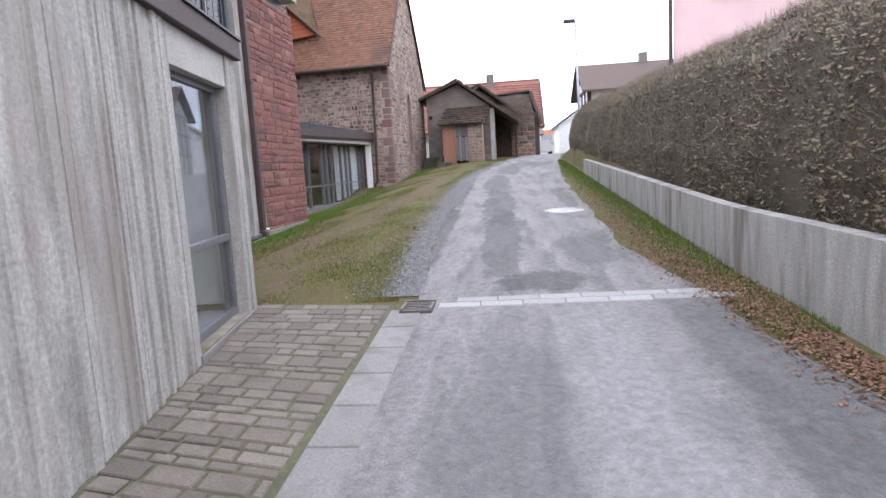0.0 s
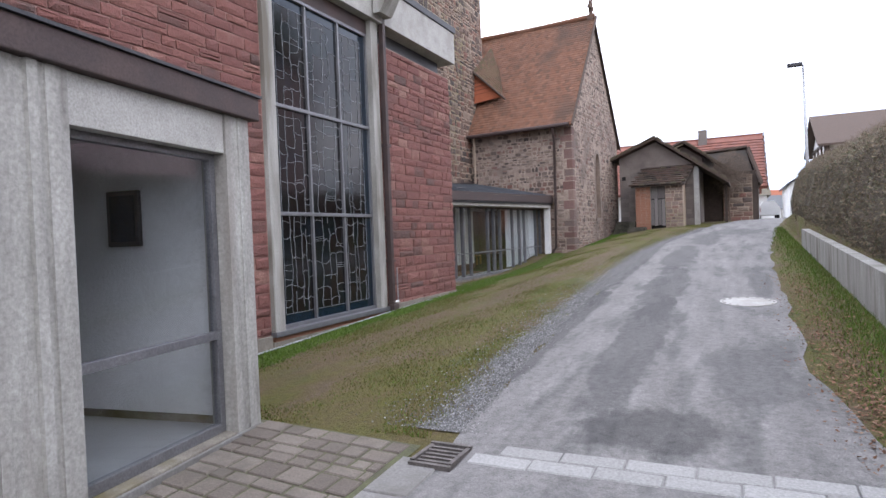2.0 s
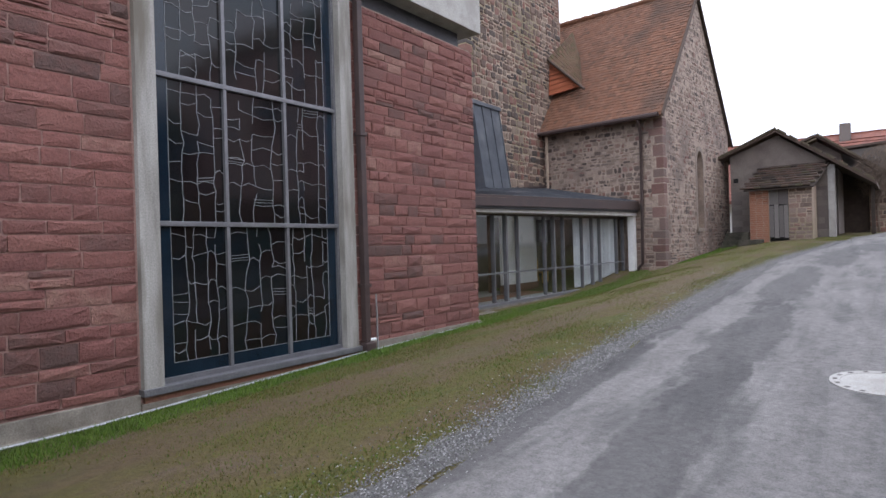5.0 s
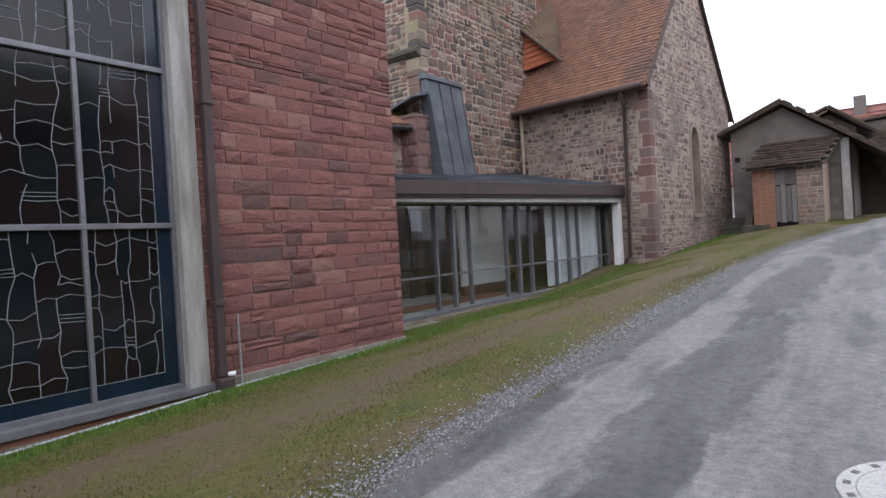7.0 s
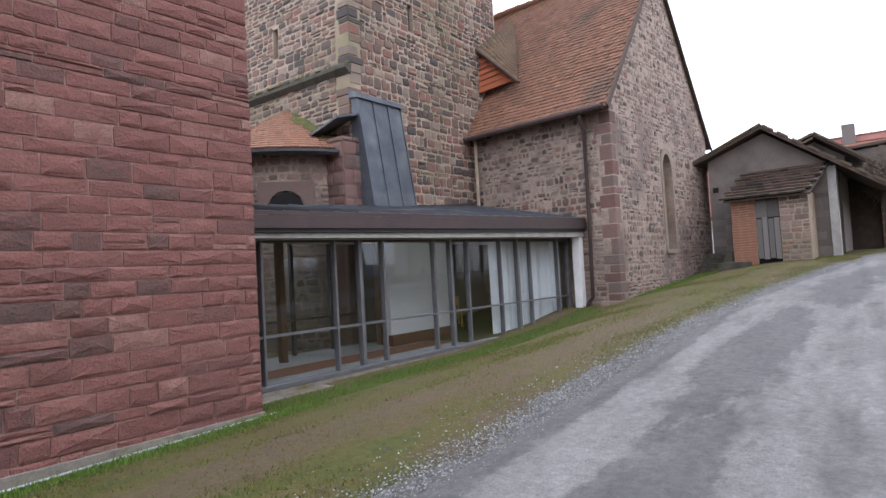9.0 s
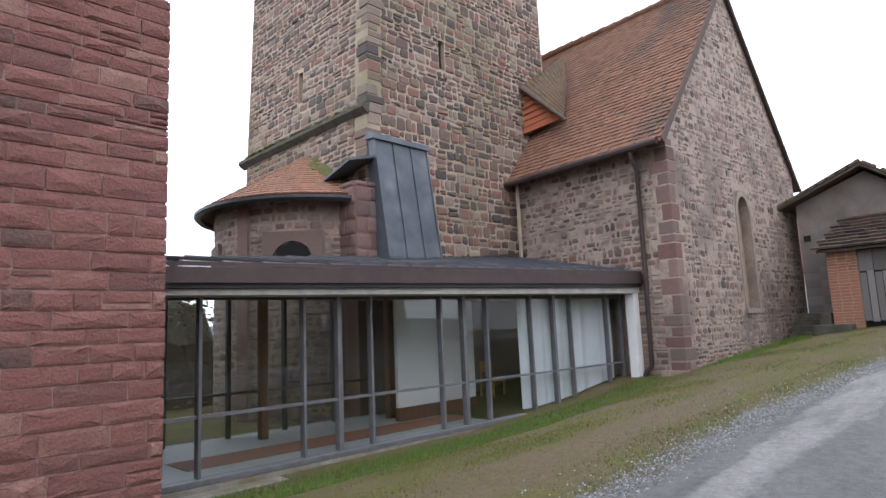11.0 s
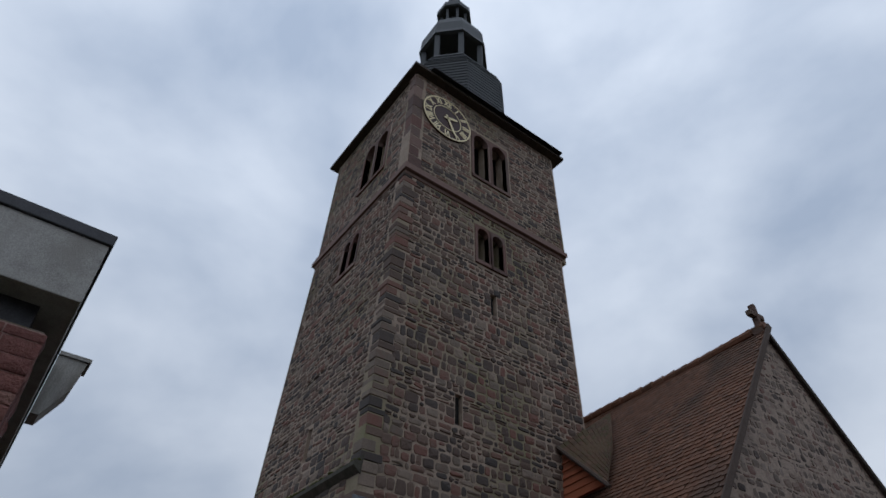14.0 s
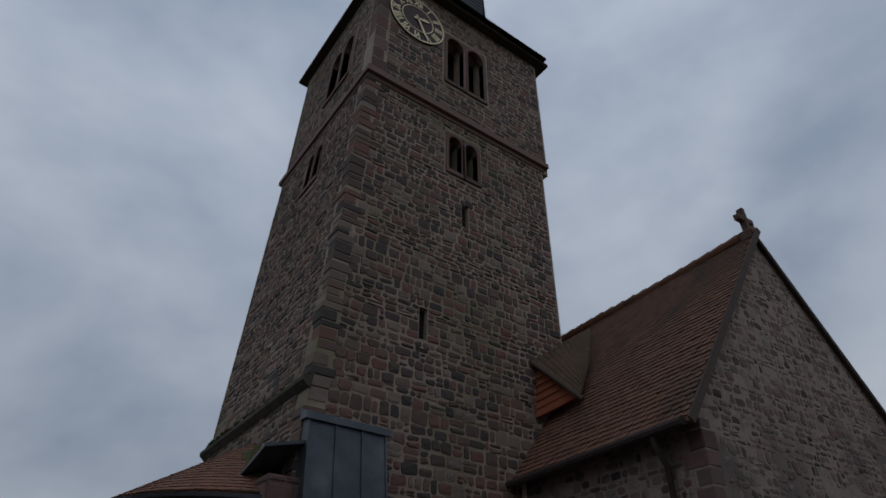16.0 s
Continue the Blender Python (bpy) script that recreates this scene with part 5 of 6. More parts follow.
part("gutter", lathe(bmesh.new(), AX, AY, [(2.5, 4.66), (2.58, 4.62), (2.64, 4.68), (2.64, 4.74), (2.58, 4.70), (2.52, 4.74)], 40, 0, 180, 360), M["dark_metal"], apse)
bm = bmesh.new()
for i in range(50):
    s = RA.uniform(0.05, 0.14)
    bmesh.ops.create_icosphere(bm, subdivisions=1, radius=s, matrix=Matrix.Translation((RA.uniform(-10.9, -9.2), 20.6 - RA.uniform(0, 0.5), 0)) @ Matrix.Diagonal((1.4, 1, 0.5, 1)))
    for v in bm.verts[-12:]:
        d = math.hypot(v.co.x - AX, v.co.y - AY)
        v.co.z += 4.80 + (2.52 - min(2.5, d)) * 0.62
tagged(part("moss", bm, M["moss"], apse), kind="stuff")

# stub wall with its lead-clad chute
stub = thing("stair_stub", "red ashlar stub wall beside the tower with a small lead roof", "wall stub", (-9.2, 20.3, 0.4))
part("core", boxes((-9.75, -8.74, 20.0, 20.62, 0.4, 5.05)), M["quoin"], stub)
rects = courses(RA, 20.0, 20.62, 3.2, 5.05, (0.22, 0.28, 0.33), (0.24, 0.42), split=0)
masonry("block", stub, flat((-8.74, 0, 0), (0, 1, 0), (0, 0, 1)), rects, M["quoin"], M["red_i"], 60, lambda r: r[2], 0.03, (0.015, 0.03), 0.02, 0.15, 18)
rects = courses(RA, -9.75, -8.74, 3.2, 5.05, (0.22, 0.28, 0.33), (0.26, 0.5), split=0)
masonry("block", stub, flat((0, 20.0, 0), (1, 0, 0), (0, 0, 1)), rects, M["quoin"], M["red_i"], 60, lambda r: r[2], 0.03, (0.015, 0.035), 0.02, 0.15, 17)
bm = bmesh.new()
prism(bm, [(-9.98, 19.85, 5.08), (-8.72, 19.85, 5.42), (-8.72, 20.62, 5.62), (-9.98, 20.62, 5.30)], (0, 0, 0.05))
part("roof", bm, M["lead"], stub)
chute = thing("lead_chute", "blue-grey lead-clad sloping duct against the tower", "duct", (-8.6, 21.3, 3.4))
bm = bmesh.new()
prism(bm, [(-8.92, 20.5, 6.02), (-8.74, 20.5, 6.02), (-8.36, 20.5, 3.42), (-8.92, 20.5, 3.42)], (0, 1.5, 0))
part("cladding", bm, M["lead"], chute)
for yy in (20.5, 21.0, 21.5, 21.97):
    part("seam", prism(bmesh.new(), [(-8.74, yy, 6.02), (-8.71, yy, 6.02), (-8.33, yy, 3.42), (-8.36, yy, 3.42)], (0, 0.03, 0)), M["lead"], chute)
part("hood", prism(bmesh.new(), [(-8.94, 20.44, 6.02), (-8.68, 20.44, 6.0), (-8.70, 20.44, 6.12), (-8.94, 20.44, 6.22)], (0, 1.62, 0)), M["lead"], chute)
part("apron", boxes((-8.75, -8.2, 20.4, 22.1, 3.40, 3.47)), M["lead"], chute)

# ---- old nave with its gable ----
NM = Matrix.Translation((-4.65, 25.2, 0)) @ Matrix.Rotation(radians(-3.4), 4, "Z")
NW, RID, EZ, AZ = 7.28, 3.66, 6.1, 10.85


def nave(f):
    return lambda u, v, d: NM @ f(u, v, d)


church = thing("old_church", "old rubble church with a steep tiled gable roof", "church", (-8, 29, 0.8))
g_east, g_south = nave(flat((0, 0, 0), (0, 1, 0), (0, 0, 1))), nave(flat((0, 0, 0), (1, 0, 0), (0, 0, 1)))
through_wall = g_east(0, 0, -0.6) - g_east(0, 0, 0)
part("gable_wall", prism(bmesh.new(), [g_east(u, v, 0) for u, v in ((0, 0), (3.6, 0), (3.6, 2.2), (3.25, 2.2), (3.25, 5.0), (3.6, 5.0), (3.6, EZ + (AZ - EZ) * 0.96), (0, EZ))], through_wall), M["render"], church)
part("gable_wall", prism(bmesh.new(), [g_east(u, v, 0) for u, v in ((3.6, 0), (NW, 0), (NW, EZ), (RID, AZ), (3.6, EZ + (AZ - EZ) * 0.96), (3.6, 5.0), (3.95, 5.0), (3.95, 2.2), (3.6, 2.2))], through_wall), M["render"], church)
bm = bmesh.new()
box(bm, -9.5, -0.61, 0.0, 0.6, 0.0, EZ, m=NM)
box(bm, -14, -0.61, NW - 0.6, NW, 0.0, EZ, m=NM)
part("side_wall", bm, M["render"], church)
part("blind_lancet", box(bmesh.new(), -0.3, -0.22, 3.2, 4.0, 2.1, 5.2, m=NM), mat("ochre_plaster", [(0.23, 0.155, 0.10), (0.30, 0.21, 0.14)], 0.95, 3, 0.3), church, "ochre plaster infill of the blind lancet")
surround(church, g_east, 3.25, 3.95, 2.2, 5.0, mat("worn_dressed_stone", [(0.20, 0.16, 0.135), (0.27, 0.22, 0.18)], 0.95, 5, 0.4), 0.11, 0.3, 0.02, True, True)
RN = random.Random(55)
lim = lambda z: (0.38, NW - 0.1) if z < EZ else (RID * (z - EZ) / (AZ - EZ) + 0.12, NW - (NW - RID) * (z - EZ) / (AZ - EZ) - 0.12)
rects = courses(RN, 0.38, NW, 0.75, AZ - 0.15, (0.09, 0.12, 0.15, 0.19), (0.08, 0.28), limits=lim, holes=[(3.1, 4.1, 2.0, 5.3)], split=0.1)
rects = [r for r in rects if RN.random() < (0.84 if r[2] > 2.2 else 0.95)]
masonry("stone", church, g_east, rects, M["rub_o"], M["gab_i"], 200, lambda r: r[2], 0.034, (0.002, 0.018), 0.035, 0.4, 21, 0.022)
rects = courses(RN, -4.4, -0.36, 3.0, EZ - 0.1, (0.10, 0.14, 0.18), (0.09, 0.30), split=0.06)
rects = [r for r in rects if RN.random() < 0.85]
masonry("stone", church, g_south, rects, M["rub_o"], M["gab_i"], 80, lambda r: r[2], 0.034, (0.004, 0.022), 0.032, 0.4, 22, 0.02)
rects = courses(RN, -1.0, -0.36, 0.6, 3.0, (0.09, 0.12, 0.16), (0.14, 0.4))
masonry("stone", church, g_south, rects, M["pale_o"], M["pale_i"], 0, lambda r: r[2], 0.035, (0.006, 0.022), 0.02, 0.35, 23)
quoins(church, NM, (0, 0), 0.5, 5.9, RN, (0.28, 0.5), (0.18, 0.34), (0.17, 0.44), proud=0.012)
part("footing", box(bmesh.new(), -0.5, 0.10, -0.12, NW, 0.3, 0.95, m=NM), M["render"], church)
sl = Vector((0, RID + 0.38, AZ - EZ + 0.45))
L = sl.length
roof_s = nave(flat((0, -0.38, EZ - 0.38), (1, 0, 0), sl))
sn = Vector((0, -(NW - RID + 0.38), AZ - EZ + 0.45))
roof_n = nave(flat((0, NW + 0.30, EZ - 0.52), (-1, 0, 0), sn))
part("roof_south", prism(bmesh.new(), [roof_s(-9.5, 0, 0), roof_s(0.14, 0, 0), roof_s(0.14, L, 0), roof_s(-9.5, L, 0)], roof_s(0, 0, -0.06) - roof_s(0, 0, 0)), M["tile_i"], church)
part("roof_north", prism(bmesh.new(), [roof_n(-0.08, 0, 0), roof_n(14, 0, 0), roof_n(14, sn.length, 0), roof_n(-0.08, sn.length, 0)], roof_n(0, 0, 0.06) - roof_n(0, 0, 0)), M["tile_dark"], church)
tiles("tile", church, nave(flat((0, -0.38, EZ - 0.38), (1, 0, 0), sl)), -9.4, 0.1, -0.03, L - 0.05, M["tile_o"], M["tile_i"], 0, 0.165, 0.145, 0.017, lambda v: (-4.5 if v < 3.0 else -9.4, 0.08))
for k in range(24):
    a = roof_s(0.1 - 0.4 * k, L + 0.02, 0.05 - 0.04 * math.sin(min(1, k / 12) * 3.1))
    b = roof_s(0.1 - 0.4 * k - 0.42, L + 0.02, 0.05 - 0.04 * math.sin(min(1, k / 12) * 3.1))
    part("ridge_tile", tube(bmesh.new(), [a, b], [0.13, 0.10], 8), M["tile_o"], church)
part("verge_board", prism(bmesh.new(), [roof_s(0.15, -0.05, -0.05), roof_s(0.15, L, -0.05), roof_s(0.15, L, 0.09), roof_s(0.15, -0.05, 0.09)], roof_s(0.04, 0, 0) - roof_s(0, 0, 0)), M["tile_dark"], church)
part("verge_board", prism(bmesh.new(), [roof_n(-0.08, -0.05, -0.06), roof_n(-0.08, sn.length, -0.06), roof_n(-0.08, sn.length, 0.05), roof_n(-0.08, -0.05, 0.05)], roof_n(-0.04, 0, 0) - roof_n(0, 0, 0)), M["beam"], church)
part("eave_gutter", tube(bmesh.new(), [NM @ Vector((0.05, -0.46, EZ - 0.38)), NM @ Vector((-4.6, -0.46, EZ - 0.42))], 0.075, 8), M["brown_metal"], church)
pipe2 = thing("rainwater_pipe", "brown metal downpipe at the church corner", "pipe", (-5.4, 25.1, 0.8))
part("shaft", tube(bmesh.new(), [NM @ Vector(p) for p in ((-0.62, -0.42, 5.72), (-0.62, -0.38, 5.55), (-0.66, -0.12, 5.25), (-0.68, -0.10, 3.2), (-0.72, -0.10, 1.05), (-0.84, -0.12, 0.92), (-0.9, -0.14, 0.7))], 0.05, 10), M["brown_metal"], pipe2, smooth=True)
conductor = thing("lightning_conductor", "thin grey conductor strip on the church wall", "conductor", (-8.7, 25.3, 3.5))
part("strip", tube(bmesh.new(), [(-8.72, 25.22, 3.6), (-8.72, 25.22, 5.7)], 0.05, 6), M["mortar"], conductor)
cross = thing("gable_cross", "dark stone cross on the gable top", "cross", tuple(NM @ Vector((-0.1, RID, AZ + 0.1))))
cb = bmesh.new()
for b in ((-0.16, 0.0, RID - 0.06, RID + 0.06, AZ, AZ + 0.85), (-0.15, -0.01, RID - 0.28, RID + 0.28, AZ + 0.45, AZ + 0.6), (-0.22, 0.06, RID - 0.14, RID + 0.14, AZ - 0.05, AZ + 0.18)):
    box(cb, *b, bevel=0.02, m=NM)
part("cross", cb, M["tile_dark"], cross)
cheek = thing("roof_saddle", "triangular tile-hung cheek between tower and church roof", "roof saddle", (-8.5, 26.2, 7.3))
A, B, C = Vector((-8.93, 26.05, 8.55)), Vector((-8.93, 25.95, 7.25)), Vector((-7.72, 26.1, 7.42))
part("cheek", prism(bmesh.new(), [A, B, C], (0.0, 0.06, 0)), M["tile_red"], cheek)
for i in range(7):
    f = i / 7
    p, q = B.lerp(A, f), C.lerp(A, f)
    part("hung_tile", prism(bmesh.new(), [p + Vector((0, -0.035, 0)), q + Vector((0, -0.035, 0)), q.lerp(A, 0.14) + Vector((0, -0.012, 0)), p.lerp(A, 0.14) + Vector((0, -0.012, 0))], (0, 0.02, 0)), M["tile_red"], cheek)
saddle = [Vector(p) for p in ((-8.94, 25.93, 8.60), (-7.62, 25.93, 7.32), (-8.12, 27.0, 8.66), (-8.94, 28.2, 10.2))]
part("saddle_bed", prism(bmesh.new(), [saddle[0], saddle[1], saddle[2]], (0, 0, -0.05)), M["tile_moss"], cheek)
part("saddle_bed", prism(bmesh.new(), [saddle[0], saddle[2], saddle[3]], (0, 0, -0.05)), M["tile_moss"], cheek)
sv, sf = [], []
for i in range(12):
    for j in range(11):
        f0, f1, g0, g1 = j / 11 + 0.004, (j + 1) / 11 - 0.004, i / 12, min(1, (i + 1.4) / 12)
        quad = [saddle[0].lerp(saddle[1], f).lerp(saddle[3].lerp(saddle[2], f), g) for f, g in ((f0, g0), (f1, g0), (f1, g1), (f0, g1))]
        up, k = 0.035 + 0.012 * ((i * 7 + j * 5) % 4) / 3, len(sv)
        sv += [q + Vector((0, 0, up if c < 2 else 0.012)) for c, q in enumerate(quad)] + [quad[0], quad[1]]
        sf += [(k, k + 1, k + 2, k + 3), (k + 4, k + 5, k + 1, k)]
tagged(hang(from_lists("swept_tile", sv, sf, M["tile_moss"]), cheek), kind="stuff")
part("verge_tile", tube(bmesh.new(), [saddle[0] + Vector((0, -0.04, 0)), saddle[1] + Vector((0.1, -0.04, -0.08))], 0.05, 6), M["tile_dark"], cheek)


# ---- barns up the lane ----
barn = thing("barn", "old grey block barn with a dark tiled gable and open bay", "barn", (-2, 33, 1.8))
SY, SZ = 31.5, 1.3
part("gable_wall", prism(bmesh.new(), [(-3.95, SY, SZ), (-0.62, SY, SZ), (-0.62, SY, 4.40), (-2.30, SY, 5.62), (-3.95, SY, 4.98)], (0, 0.3, 0)), M["barn_plaster"], barn)
RB = random.Random(61)
blim = lambda z: (-3.95 + max(0, (z - 4.98) / 0.8 * 1.55), -0.62 - max(0, (z - 4.40) / 1.38 * 1.78))
rects = courses(RB, -3.95, -0.62, 1.6, 3.6, (0.2, 0.22), (0.36, 0.42), split=0)
masonry("block", barn, flat((0, SY, 0), (1, 0, 0), (0, 0, 1)), rects, M["blockwork"], M["blockwork"], 0, lambda r: r[2], 0.006, (0.003, 0.006), 0.006, 0.1, 24)
part("corner_pillar", boxes((-0.72, -0.50, SY - 0.06, SY + 0.3, SZ, 4.35), bevel=0.01), M["concrete_plain"], barn, "whitewashed corner pillar")
part("side_wall", boxes((-3.95, -3.7, SY + 0.3, 40, SZ, 4.9), (-0.75, -0.55, 33.5, 40, SZ, 4.4)), M["blockwork"], barn)
part("back_wall", boxes((-0.55, 2.0, 36.6, 36.8, SZ, 4.4)), M["beam"], barn)
for nm, pts in (("roof", [(-4.3, SY - 0.4, 4.86), (-2.30, SY - 0.4, 5.70), (-2.30, 40, 5.70), (-4.3, 40, 4.86)]), ("roof", [(-2.30, SY - 0.4, 5.70), (0.72, SY - 0.4, 3.50), (0.72, 37, 3.6), (-2.30, 40, 5.70)])):
    part(nm, prism(bmesh.new(), pts, (0, 0, 0.12)), M["tile_dark"], barn)
for k in range(8):
    for x0, z0, x1, z1 in ((-4.3, 4.94, -2.3, 5.82), (-2.3, 5.82, 0.72, 3.62)):
        f = (k + 0.5) / 8
        part("verge_tile", box(bmesh.new(), -0.16, 0.16, SY - 0.45, SY - 0.25, -0.02, 0.05, m=Matrix.Translation((x0 + (x1 - x0) * f, 0, z0 + (z1 - z0) * f)) @ Matrix.Rotation(-math.atan2(z1 - z0, x1 - x0), 4, "Y")), M["tile_dark"], barn)
part("bay_post", boxes((0.5, 0.62, 33.0, 33.12, SZ, 3.6)), M["beam"], barn)
# black plate for the shade in the vent hole
part("vent", boxes((-3.85, -3.68, SY - 0.012, SY + 0.01, 3.95, 4.12)), M["void"], barn)
lean = thing("lean_to", "small lean-to with brick side, plank door and mossy tiles", "shed", (-2.1, 30.7, 1.7))
rects = courses(RB, -3.05, -2.42, 1.5, 3.5, (0.075,), (0.2, 0.24), split=0)
part("brick_wall", boxes((-3.05, -2.42, 30.02, 30.2, 1.2, 3.5)), M["mortar"], lean)
masonry("brick", lean, flat((0, 30.02, 0), (1, 0, 0), (0, 0, 1)), rects, M["brick"], M["brick"], 60, lambda r: r[2], 0.012, (0.006, 0.014), 0.006, 0.1, 25)
part("block_wall", boxes((-1.80, -1.08, 30.02, 30.2, 1.2, 3.5), (-3.05, -2.9, 30.2, SY, 1.2, 3.6), (-1.2, -1.08, 30.2, SY, 1.2, 3.6)), M["mortar"], lean)
rects = courses(RB, -1.80, -1.08, 1.6, 3.5, (0.12, 0.16, 0.2), (0.14, 0.36), split=0.1)
masonry("block", lean, flat((0, 30.02, 0), (1, 0, 0), (0, 0, 1)), rects, M["pale_o"], M["pale_i"], 60, lambda r: r[2], 0.024, (0.006, 0.02), 0.025, 0.3, 26, 0.012)
# black sheet behind the boards, in place of the shed's dark interior
part("door_void", boxes((-2.42, -1.80, 30.15, 30.19, 1.5, 3.5)), M["void"], lean)
for k in range(4):
    part("door_board", boxes((-2.41 + 0.152 * k, -2.275 + 0.152 * k, 30.05, 30.08, 1.78 - 0.03 * (k % 2), 2.92 + RB.uniform(-0.04, 0.04))), M["oldwood"], lean)
for k in range(2):
    part("door_board", boxes((-2.41 + 0.3 * k, -2.12 + 0.3 * k, 30.06, 30.09, 2.95, 3.45)), M["oldwood"], lean)
lr = flat((0, 29.78, 3.5), (1, 0, 0), (0, 1.75, 1.0))
part("roof", prism(bmesh.new(), [lr(-3.2, 0, -0.05), lr(-1.0, 0, -0.05), lr(-0.62, 2.0, -0.05), lr(-2.75, 2.0, -0.05)], (0, 0, 0.05)), M["beam"], lean)
tiles("tile", lean, lr, -3.2, -1.0, 0, 1.95, M["tile_dark"], M["tile_dark"], 0, 0.22, 0.2, 0.055, lambda v: (-3.2 + v * 0.22, -1.0 + v * 0.19), 9, False)
steps = thing("stone_steps", "dark mossy stone steps between church and barn", "steps", (-3.6, 31, 1.1))
for k in range(7):
    part("step", boxes((-4.15, -3.35, 29.6 + 0.27 * k, 31.45, 0.9 + 0.16 * k, 1.06 + 0.16 * k), bevel=0.015), M["dark_stone"], steps)
part("side_wall", boxes((-3.35, -2.6, 29.3, 30.0, 0.9, 1.72), (-3.35, -3.1, 30.0, 31.4, 0.9, 2.0), bevel=0.03), M["dark_stone"], steps)
rub = thing("stone_barn", "mossy stone barn end with a brown hipped roof", "barn", (1.3, 38, 1.9))
part("wall", boxes((0.35, 1.72, 36.5, 36.9, 1.4, 4.2)), M["mortar"], rub)
rects = courses(RB, 0.35, 1.72, 1.6, 4.2, (0.2, 0.25, 0.3), (0.25, 0.6))
masonry("stone", rub, flat((0, 36.5, 0), (1, 0, 0), (0, 0, 1)), rects, M["rub_o"], M["rub_i"], 60, lambda r: r[2], 0.03, (0.02, 0.05), 0.03, 0.3, 27)
part("side_wall", boxes((1.5, 1.75, 36.9, 44, 1.4, 4.0)), M["mortar"], rub)
part("roof", prism(bmesh.new(), [(-0.6, 37.3, 5.55), (1.55, 37.3, 5.68), (1.55, 43, 5.68), (-0.6, 43, 5.55)], (0, 0, 0.1)), M["tile_dark"], rub)
part("roof", prism(bmesh.new(), [(1.55, 37.2, 5.66), (2.12, 36.3, 3.75), (2.12, 43.2, 3.75), (1.55, 43.2, 5.66)], (0.1, 0, 0.06)), M["tile_dark"], rub)
part("verge_board", prism(bmesh.new(), [(1.5, 37.18, 5.55), (2.06, 36.28, 3.68), (2.2, 36.28, 3.68), (1.66, 37.18, 5.7)], (0, 0.08, 0)), M["beam"], rub)
part("gable_cladding", prism(bmesh.new(), [(-0.6, 37.45, 3.9), (1.9, 37.45, 3.9), (1.5, 37.45, 5.56), (-0.6, 37.45, 5.5)], (0, 0.06, 0)), M["oldwood"], rub)
shed2 = thing("rear_shed", "weathered shed gable with a dark brown tiled roof", "shed", (-1.5, 38, 1.9))
part("wall", prism(bmesh.new(), [(-3.6, 36.85, 1.4), (-0.6, 36.85, 1.4), (-0.6, 36.85, 5.3), (-1.5, 36.85, 5.95), (-3.6, 36.85, 5.0)], (0, 0.15, 0)), M["barn_plaster"], shed2)
for x0, z0, x1, z1 in ((-1.5, 6.1, 0.95, 4.2), (-1.5, 6.1, -4.2, 5.0)):
    part("roof", prism(bmesh.new(), [(x0, 36.2, z0), (x1, 36.2, z1), (x1, 42.5, z1), (x0, 42.5, z0)], (0, 0, 0.1)), M["tile_dark"], shed2)
    for k in range(9):
        f = (k + 0.5) / 9
        part("verge_tile", box(bmesh.new(), -0.17, 0.17, 36.12, 36.34, 0.08, 0.15, m=Matrix.Translation((x0 + (x1 - x0) * f, 0, z0 + (z1 - z0) * f)) @ Matrix.Rotation(-math.atan2(z1 - z0, x1 - x0), 4, "Y")), M["tile_dark"], shed2)
bramble = thing("bramble", "dry brown climber hanging over the shed roof and wall", "climber", (0.9, 36.1, 1.7))
rngv, bv, bf = random.Random(83), [], []
for k in range(2600):
    a, r = rngv.uniform(0, 6.28), rngv.random() ** 0.6
    p = Vector((0.75 + 0.85 * r * math.cos(a), 36.3 - rngv.uniform(0, 0.45), 4.35 + 1.05 * r * math.sin(a)))
    d = Vector((rngv.uniform(-1, 1), rngv.uniform(-0.5, 0.3), rngv.uniform(-1, 0.8))).normalized() * rngv.uniform(0.12, 0.4)
    o, k0 = d.orthogonal().normalized() * 0.008, len(bv)
    bv += [p - o, p + o, p + d.cross(o).normalized() * 0.008, p + d]
    bf += [(k0, k0 + 1, k0 + 3), (k0 + 1, k0 + 2, k0 + 3), (k0 + 2, k0, k0 + 3)]
tagged(hang(from_lists("twig", bv, bf, M["twig"]), bramble), kind="stuff")
part("stem", tube(bmesh.new(), [(0.7, 36.3, 1.5), (0.62, 36.25, 2.8), (0.8, 36.2, 4.2)], [0.05, 0.04, 0.02], 6), M["twig"], bramble)
house = thing("farmhouse", "white farmhouse with a large red tiled roof and chimney", "house", (-2, 47, 1.9))
part("wall", boxes((-9.5, 2.25, 44, 52, 1.0, 4.2)), M["white"], house)
part("gable", prism(bmesh.new(), [(2.25, 44, 4.2), (2.25, 52, 4.2), (2.25, 48, 7.3)], (-0.3, 0, 0)), M["beam"], house)
hr = flat((0, 43.4, 3.9), (1, 0, 0), (0, 4.6, 3.75))
part("roof", prism(bmesh.new(), [hr(-10, 0, 0), hr(2.65, 0, 0), hr(2.65, 5.93, 0), hr(-10, 5.93, 0)], (0, 0, -0.12)), M["tile_far"], house)
tiles("tile", house, hr, -10, 2.65, 0, 5.9, M["tile_far"], M["tile_far"], 0, 0.3, 0.33, 0.04, None, 10, False)
part("roof", prism(bmesh.new(), [(-10, 52.6, 3.9), (2.65, 52.6, 3.9), (2.65, 48.0, 7.65), (-10, 48.0, 7.65)], (0, 0, 0.1)), M["tile_far"], house)
part("bargeboard", prism(bmesh.new(), [(2.66, 43.3, 3.7), (2.66, 48.0, 7.55), (2.66, 48.0, 7.8), (2.66, 43.3, 3.98)], (0.05, 0, 0)), M["beam"], house)
